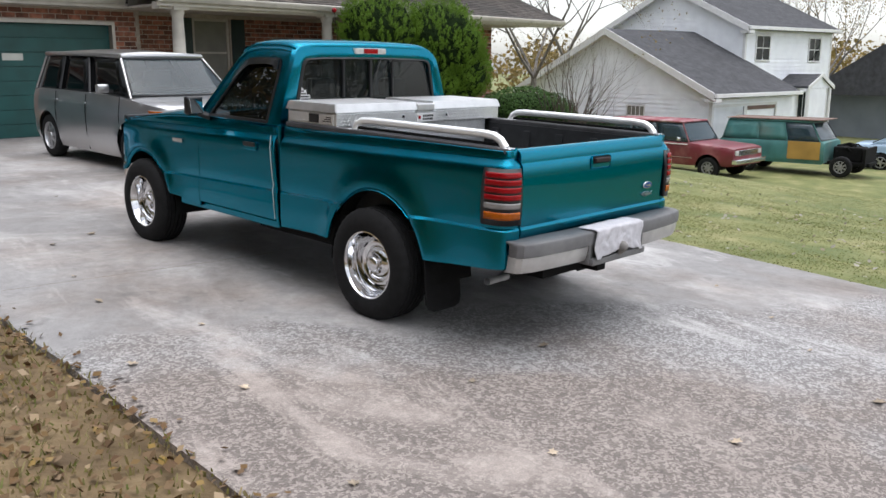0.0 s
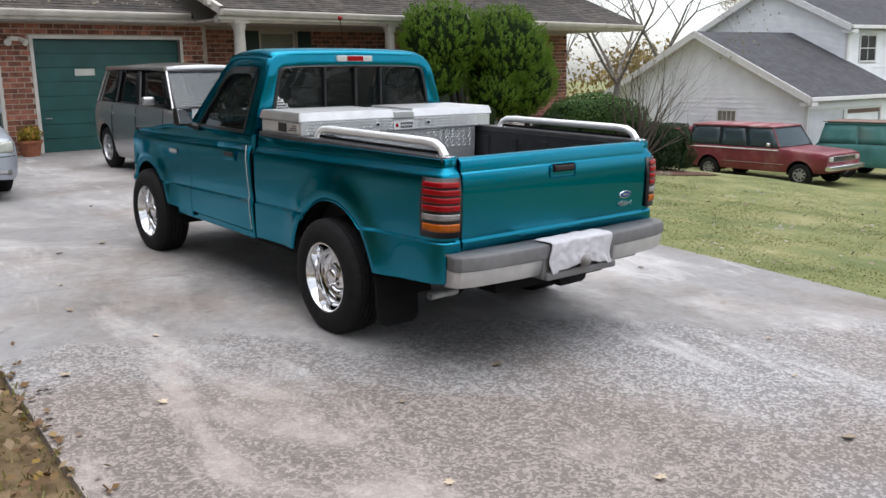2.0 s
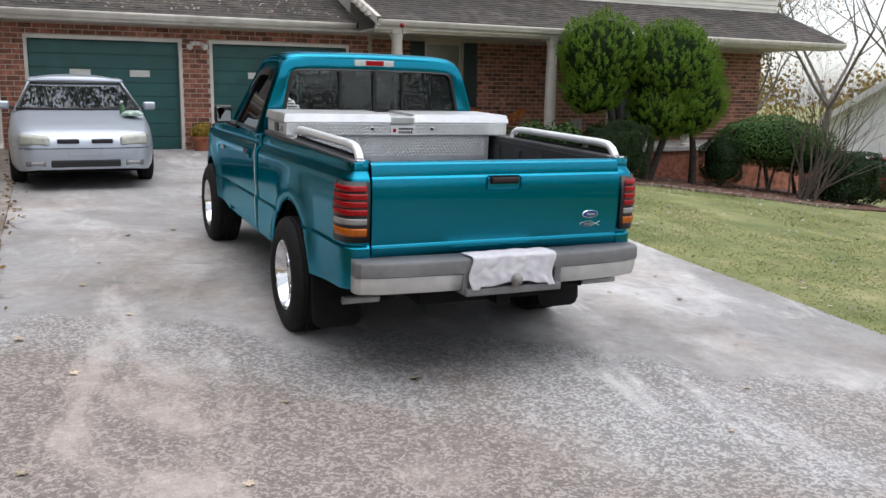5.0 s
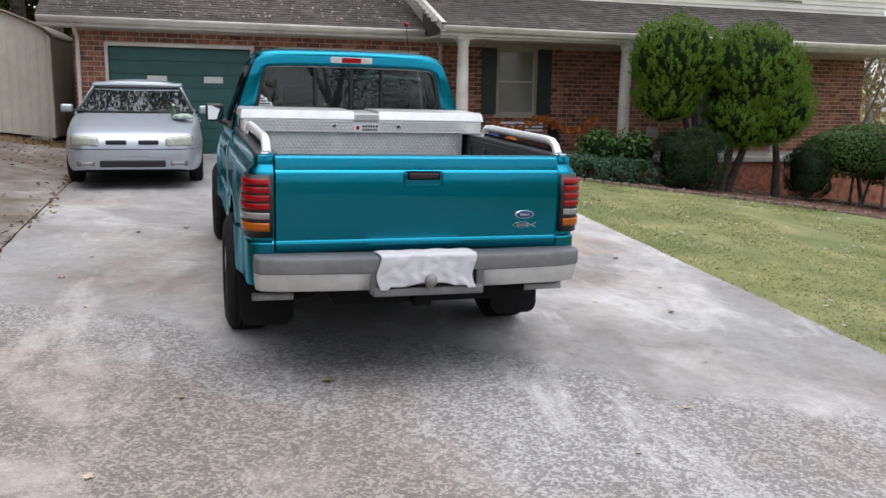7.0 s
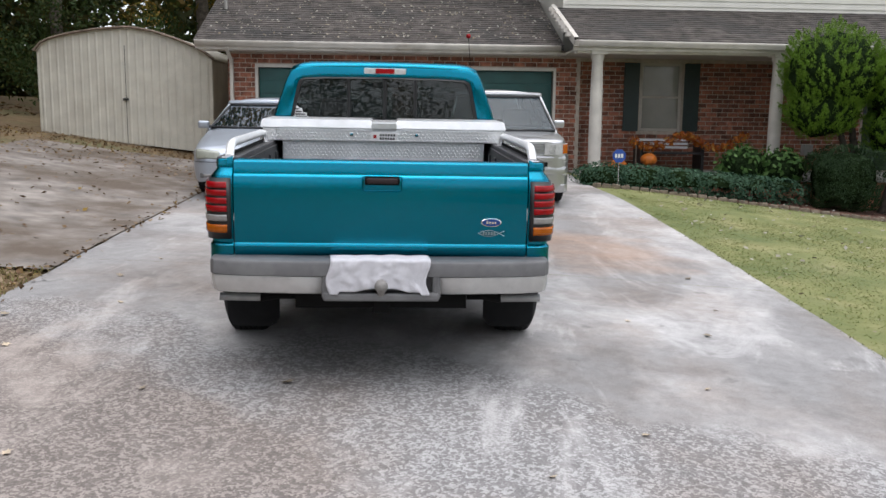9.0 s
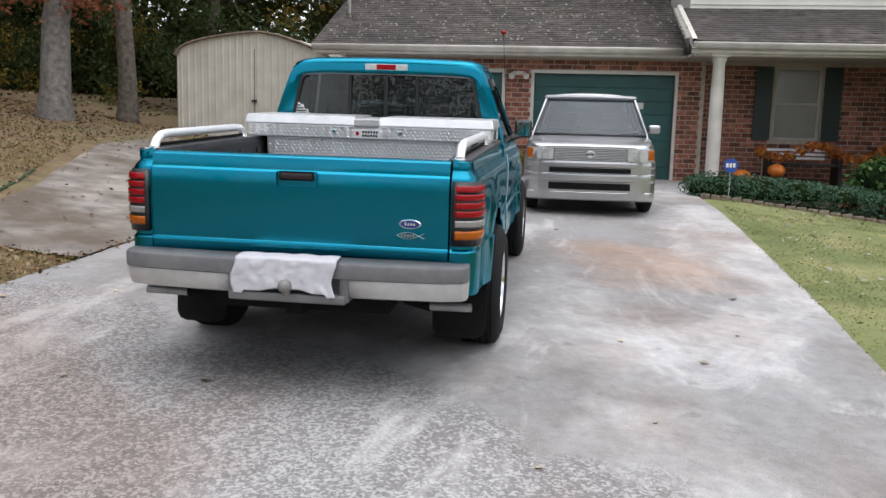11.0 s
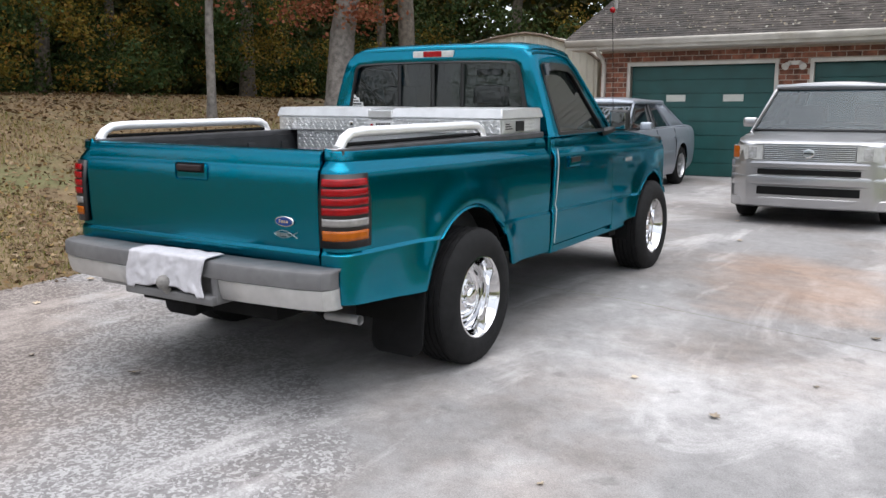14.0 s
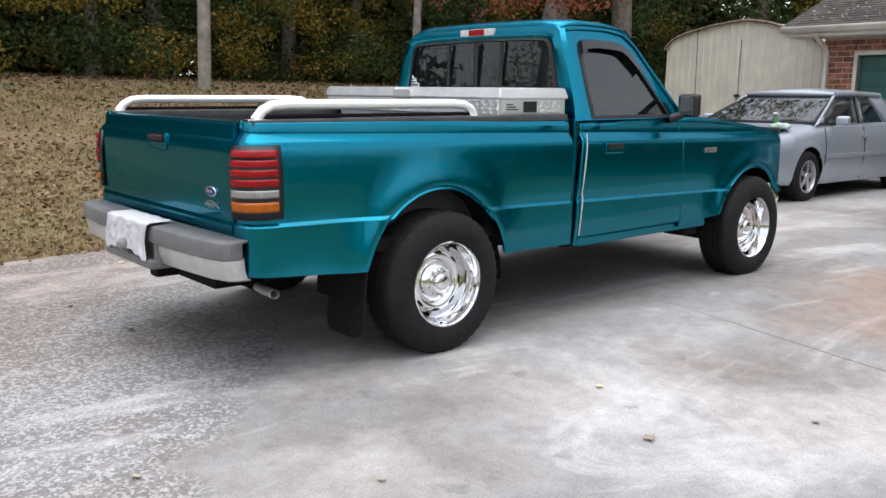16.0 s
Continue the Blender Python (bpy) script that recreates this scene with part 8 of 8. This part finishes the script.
tagged(quads_object("lawn_leaves", np.concatenate(lawn_l), lm_pale, kind="stuff"), "scattered pale leaves on the lawn", "fallen leaves")
P = np.stack([rng.uniform(-0.25, 6.7, 700), rng.uniform(15.5, 18.6, 700), np.zeros(700)], axis=1)
P[:, 2] = 2.83 + (P[:, 1] - 15.34) * (4.24 - 2.83) / 3.36 + 0.03
roof_l = leaves_at(P, np.tile([0, -0.38, 0.92], (700, 1)), 0.06, 1.35, 0.3)
roof_leaves = tagged(quads_object("roof_leaves", roof_l, lm_pale, kind="stuff"), "dry leaves caught on the garage roof", "fallen leaves")
roof_leaves.matrix_world = HOUSE


def blades(n, x0, x1, y0, y1, test, h, material, name, label, flop=0.4):
    P = np.stack([rng.uniform(x0, x1, n), rng.uniform(y0, y1, n), np.zeros(n)], axis=1)
    P = P[np.array([test(p[0], p[1]) for p in P])]
    P[:, 2] = [land(p[0], p[1]) for p in P]
    m = len(P)
    a = rng.uniform(0, 6.28, m)
    side = np.stack([np.cos(a), np.sin(a), np.zeros(m)], axis=1) * 0.006
    lean = np.stack([rng.normal(0, flop, m), rng.normal(0, flop, m), np.ones(m)], axis=1)
    hh = (h * rng.uniform(0.5, 1.4, m))[:, None]
    V = np.stack([P - side, P + side, P + side * 0.5 + lean * hh, P - side * 0.5 + lean * hh], axis=1)
    tagged(quads_object(name, V, material, kind="stuff"), label, "grass")


lawn_in = lambda x, y: not on_drive(x, y, -0.03) and y < table(x, EDGE) + 0.05 and noise.noise((x * 0.9, y * 0.9, 2)) + 0.5 * noise.noise((x * 3.1, y * 3.1, 5)) > rng.uniform(-0.9, 0.35)
blades(90000, 7.1, 13.5, 1.5, 13.0, lawn_in, 0.009, lm_turf, "lawn_grass", "short mown lawn grass, green and straw", 1.8)
blades(60000, 13.5, 26, 0, 14.0, lambda x, y: y < table(x, EDGE), 0.009, lm_turf, "far_lawn_grass", "mown lawn grass sloping to the neighbours", 1.8)
blades(16000, -3, 1.42, 0.5, 5.6, lambda x, y: not on_drive(x, y, -0.02), 0.025, lm_dry, "bank_grass", "thin dry grass beside the drive")
blades(14000, -9, 0.5, 3, 13, lambda x, y: not inside(x, y, PAD) and noise.noise((x * 0.35, y * 0.35, 4)) > 0.05, 0.07, lm_dry, "bank_grass_patches", "thin grass patches among the leaves")

# single leaves on the drive
lobes = [(0.0, -0.05), (0.012, -0.01), (0.04, -0.015), (0.03, 0.01), (0.05, 0.03), (0.018, 0.028), (0.0, 0.06), (-0.018, 0.028), (-0.05, 0.03), (-0.03, 0.01), (-0.04, -0.015), (-0.012, -0.01)]
bm = bmesh.new()
cv = bm.verts.new((0, 0, 0.004))
ring = [bm.verts.new((x, y, 0.012 + 0.16 * abs(x) + 0.25 * y * y)) for x, y in lobes]
for p, q in zip(ring, ring[1:] + ring[:1]):
    bm.faces.new((cv, p, q))
leaf0 = part("fallen_leaf", bm, leaf_single)
tagged(leaf0, "dry curled tan leaf lying on the concrete", "leaf", "leaves on the drive")
LEAVES = ((6.22, 4.36, 1.0), (5.73, 4.6, 0.7), (3.62, 3.13, 1.2), (4.4, 1.5, 1.3), (3.36, 1.75, 1.0), (2.65, 7.45, 1.3), (2.23, 7.2, 1.0), (1.26, 8.4, 1.2), (2.2, 4.6, 0.8), (1.9, 3.6, 0.9), (5.4, 2.6, 0.7), (6.6, 6.2, 1.1), (4.9, 2.1, 0.6), (2.6, 2.2, 0.8), (6.9, 9.4, 0.9), (1.9, 5.4, 1.0), (3.1, 9.6, 0.8), (5.0, 8.8, 0.9), (2.0, 6.1, 0.7), (1.6, 4.2, 1.1), (5.9, 3.3, 0.6), (3.9, 0.9, 1.0), (1.75, 2.5, 0.9), (2.9, 3.0, 0.7), (6.5, 5.1, 0.6), (4.6, 10.1, 0.9))
for k, (x, y, s) in enumerate(LEAVES):
    m = pose(x, y, land(x, y) + 0.003, rng.normal(0, 8), rng.normal(0, 8), rng.uniform(0, 360)) @ Matrix.Diagonal((s * 0.68, s * 0.68, s * 0.68, 1))
    if k == 0:
        leaf0.matrix_basis = m
    else:
        o = copy_thing(leaf0, pose(0, 0, 0))
        o.matrix_basis = m


# ---- shed and small things ----
shed = thing("metal_shed", pose(0, 0, 0), "cream ribbed metal garden shed with a low arched gable", "shed")
XL, XR, XM, SY = -4.0, -0.4, -2.1, 17.0
base_z = lambda x: lerp(1.02, 0.64, (x - XL) / (XR - XL))
top_z = lambda x: table(x, ((XL, 2.7), (XL + 0.06, 2.84), (XL + 0.18, 2.92), (XL + 0.6, 3.04), (XL + 1.2, 3.14), (XM, 3.2), (XR - 1.2, 3.12), (XR - 0.75, 2.98), (XR - 0.3, 2.8), (XR - 0.06, 2.66), (XR, 2.56)))
n = 176
rows = []
for k in range(n + 1):
    x = lerp(XL, XR, k / n)
    ph = (k % 8)
    d = 0.014 if ph in (3, 4) else 0.0
    rows.append([(x, SY - d, lerp(base_z(x), top_z(x), j / 3)) for j in range(4)])
crisp(part("front_panel", grid_bm(rows), shed_cream, shed, "ribbed cream front with double doors"), 25)
for x in (XL, XR):
    rows = [[(x + (0.014 if (k % 8) in (3, 4) else 0) * (-1 if x == XL else 1), SY + 3.0 * k / 80, z) for z in (base_z(x), top_z(x))] for k in range(81)]
    crisp(part("side_panel", grid_bm(rows), shed_cream, shed), 25)
xs = [lerp(XL - 0.06, XR + 0.06, k / 24) for k in range(25)]
rows = [[(x, y, top_z(x) + 0.025) for x in xs] for y in (SY - 0.06, SY + 3.05)]
crisp(thick(part("roof", grid_bm(rows), shed_cream, shed), 0.03), 50)
crisp(part("roof_edge", tube_bm([(x, SY - 0.06, top_z(x) + 0.02) for x in xs], 0.03, 6), rust_edge, shed, "rusty roof edge"), 60)
part("back_panel", grid_bm([[(x, SY + 2.98, z) for z in (base_z(x), top_z(x))] for x in xs]), shed_cream, shed)
part("door_joint", tube_bm([(XM - 0.1, SY - 0.008, base_z(XM) + 0.02), (XM - 0.1, SY - 0.008, top_z(XM) - 0.35)], 0.006, 4), under_black, shed)
box("latch", XM - 0.16, XM - 0.04, SY - 0.05, SY - 0.01, 1.72, 1.77, trim_black, shed, 0.006, "dark door latch")
for x in (XL + 0.3, XM, XR - 0.25):
    blk = box("block", x - 0.2, x + 0.2, SY + 0.02, SY + 0.24, land(x, SY) - 0.05, base_z(x) + 0.005, porch_grey, shed, 0.008, "grey concrete block foot")
for x in (XL, XR):
    part("corner_trim", tube_bm([(x, SY - 0.01, base_z(x)), (x, SY - 0.01, top_z(x))], 0.022, 6), shed_cream, shed)
hose_pts = [(-0.15, 5.85), (-0.5, 6.2), (-0.75, 6.9), (-1.0, 7.5), (-1.35, 8.3), (-1.75, 9.1)]
hose = part("garden_hose", tube_bm([(x - 0.05, y, land(x, y) + 0.02) for x, y in hose_pts], 0.02, 8), hose_green)
tagged(hose, "dark green hose along the edge of the pad", "hose")

# pot by the pier
pot = thing("planter", HOUSE @ pose(3.66, 15.5, land(3.66, 15.7)), "terracotta pot of yellow-green plants against the pier", "planter")
crisp(part("pot", lathe_bm(((0.0, 0.0), (0.0, 0.13), (0.22, 0.18), (0.225, 0.2), (0.27, 0.205), (0.27, 0.18), (0.24, 0.17), (0.22, 0.0)), 28, "z"), terracotta, pot), 40)
quads_object("plant", clump((0, 0, 0.36), (0.22, 0.2, 0.18), 420, 0.09, 0.2, 1.5, 2.4), lm_gold, pot)

# porch things
bench = thing("porch_bench", HOUSE @ pose(8.95, 15.55, 0.4), "dark porch bench with pale slats under the window", "bench")
for s in (-1, 1):
    box("end_frame", s * 0.62 - 0.03, s * 0.62 + 0.03, -0.25, 0.25, 0.0, 0.6, trim_black, bench, 0.015)
box("seat", -0.62, 0.62, -0.24, 0.22, 0.36, 0.4, trim_black, bench, 0.008)
for k in range(3):
    box("back_slat", -0.6, 0.45, 0.16, 0.19, 0.46 + k * 0.075, 0.505 + k * 0.075, sticker_white, bench, 0.005, "pale back slat")
gar = thing("autumn_garland", HOUSE @ pose(9.0, 15.1, 0.9), "orange autumn leaf garland hung along the porch", "garland")
V = np.concatenate([clump((lerp(-0.9, 1.3, k / 13), 0.1 * math.sin(k), 0.12 - 0.12 * math.sin(k * 0.8)), (0.16, 0.09, 0.09), 55, 0.085, 0.1) for k in range(14)])
quads_object("leaves", V, lm_orange, gar)
part("cord", tube_bm([(lerp(-0.9, 1.3, k / 13), 0.1 * math.sin(k), 0.12 - 0.12 * math.sin(k * 0.8)) for k in range(14)], 0.012, 5), bark, gar)
for s in (-0.85, 1.25):
    part("garland_stake", tube_bm([(s, 0, -0.5), (s, 0, 0.12)], 0.012, 5), bark, gar)


def pumpkin(x, y, z, r, label):
    e = thing("pumpkin", HOUSE @ pose(x, y, z), label, "pumpkin", "pumpkins on the porch")
    rows = []
    for k in range(37):
        a = 2 * math.pi * k / 36
        rib = 1 + 0.06 * abs(math.sin(a * 5))
        rows.append([(math.cos(a) * r * rib * math.sin(math.pi * j / 10), math.sin(a) * r * rib * math.sin(math.pi * j / 10), r * 0.8 - r * 0.8 * math.cos(math.pi * j / 10)) for j in range(11)])
    crisp(part("shell", grid_bm(rows), pumpkin_orange, e), 180)
    part("stalk", tube_bm([(0, 0, r * 1.55), (0.01, 0, r * 1.8)], 0.018, 6), bark, e)


pumpkin(7.8, 15.1, 0.4, 0.17, "large orange pumpkin beside the column")
pumpkin(8.38, 15.0, 0.55, 0.15, "orange pumpkin before the bench")
box_st = thing("pumpkin_stand", HOUSE @ pose(8.38, 15.0, 0.4), "low dark wooden stand under a pumpkin", "stand")
box("top", -0.18, 0.18, -0.18, 0.18, 0.11, 0.15, bark, box_st, 0.006)
for sx in (-0.14, 0.14):
    box("leg", sx - 0.03, sx + 0.03, -0.15, 0.15, 0.0, 0.11, bark, box_st)
sign = thing("yard_sign", pose(7.33, 13.02, land(7.33, 13.02)), "small blue six-sided yard sign on a stake", "sign")
o = bmesh.new()
hexa = [o.verts.new((0.115 * math.cos(math.pi / 4 * k + 0.39), 0.0, 0.525 + 0.115 * math.sin(math.pi / 4 * k + 0.39))) for k in range(8)]
o.faces.new(hexa)
thick(part("plate", o, sign_blue, sign), 0.006)
for k in range(3):
    box("sign_bar", -0.07 + 0.05 * k, -0.035 + 0.05 * k, -0.012, -0.007, 0.495, 0.56, sticker_white, sign)
part("stake", tube_bm([(0, 0.01, -0.1), (0, 0.01, 0.5)], 0.01, 6), silver_trim, sign)
lan = thing("lantern", HOUSE @ pose(11.2, 14.32, 0.4), "small grey box lantern standing on the porch edge", "lantern")
box("case", -0.09, 0.09, -0.07, 0.07, 0.4, 0.6, porch_grey, lan, 0.01)
part("post", tube_bm([(0, 0, 0), (0, 0, 0.42)], 0.02, 8), trim_black, lan)
bottle = thing("spray_bottle", pose(2.27, 11.32, 1.19), "green and white cleaning bottle standing on the sedan's hood", "bottle")
crisp(part("flask", lathe_bm(((0.0, 0.0), (0.0, 0.035), (0.09, 0.035), (0.115, 0.016), (0.15, 0.014), (0.15, 0.0)), 16, "z"), hose_bright, bottle), 40)
box("trigger", -0.018, 0.018, -0.05, 0.016, 0.15, 0.175, sticker_white, bottle, 0.006)
rag = thing("rag", pose(2.4, 11.22, 1.17), "crumpled green and white rag on the sedan's hood", "rag")
bm = bmesh.new()
bmesh.ops.create_icosphere(bm, subdivisions=3, radius=0.11)
for v in bm.verts:
    k = 1 + 0.35 * noise.noise(v.co * 18)
    v.co = Vector((v.co.x * k * 1.2, v.co.y * k, max(0, v.co.z * k * 0.45 + 0.02)))
crisp(part("cloth", bm, rag_green, rag), 180)


# ---- bricks, last ----
bricks(garage_wall, 0.22, 7.12, 0.36, 2.7, FY, [(a - 0.06, b + 0.06, 0, DOOR_TOP + 0.06) for a, b in OPEN], lambda x, z: 3.2 < x < 4.2 or (x < 0.9 and z > 0.9) or (6.4 < x and z > 0.9))
bricks(porch_wall, 7.17, 18.0, 0.42, 2.66, PY, [(8.44, 9.44, 1.14, 2.64), (13.24, 14.31, 0, 2.5)], lambda x, z: False)
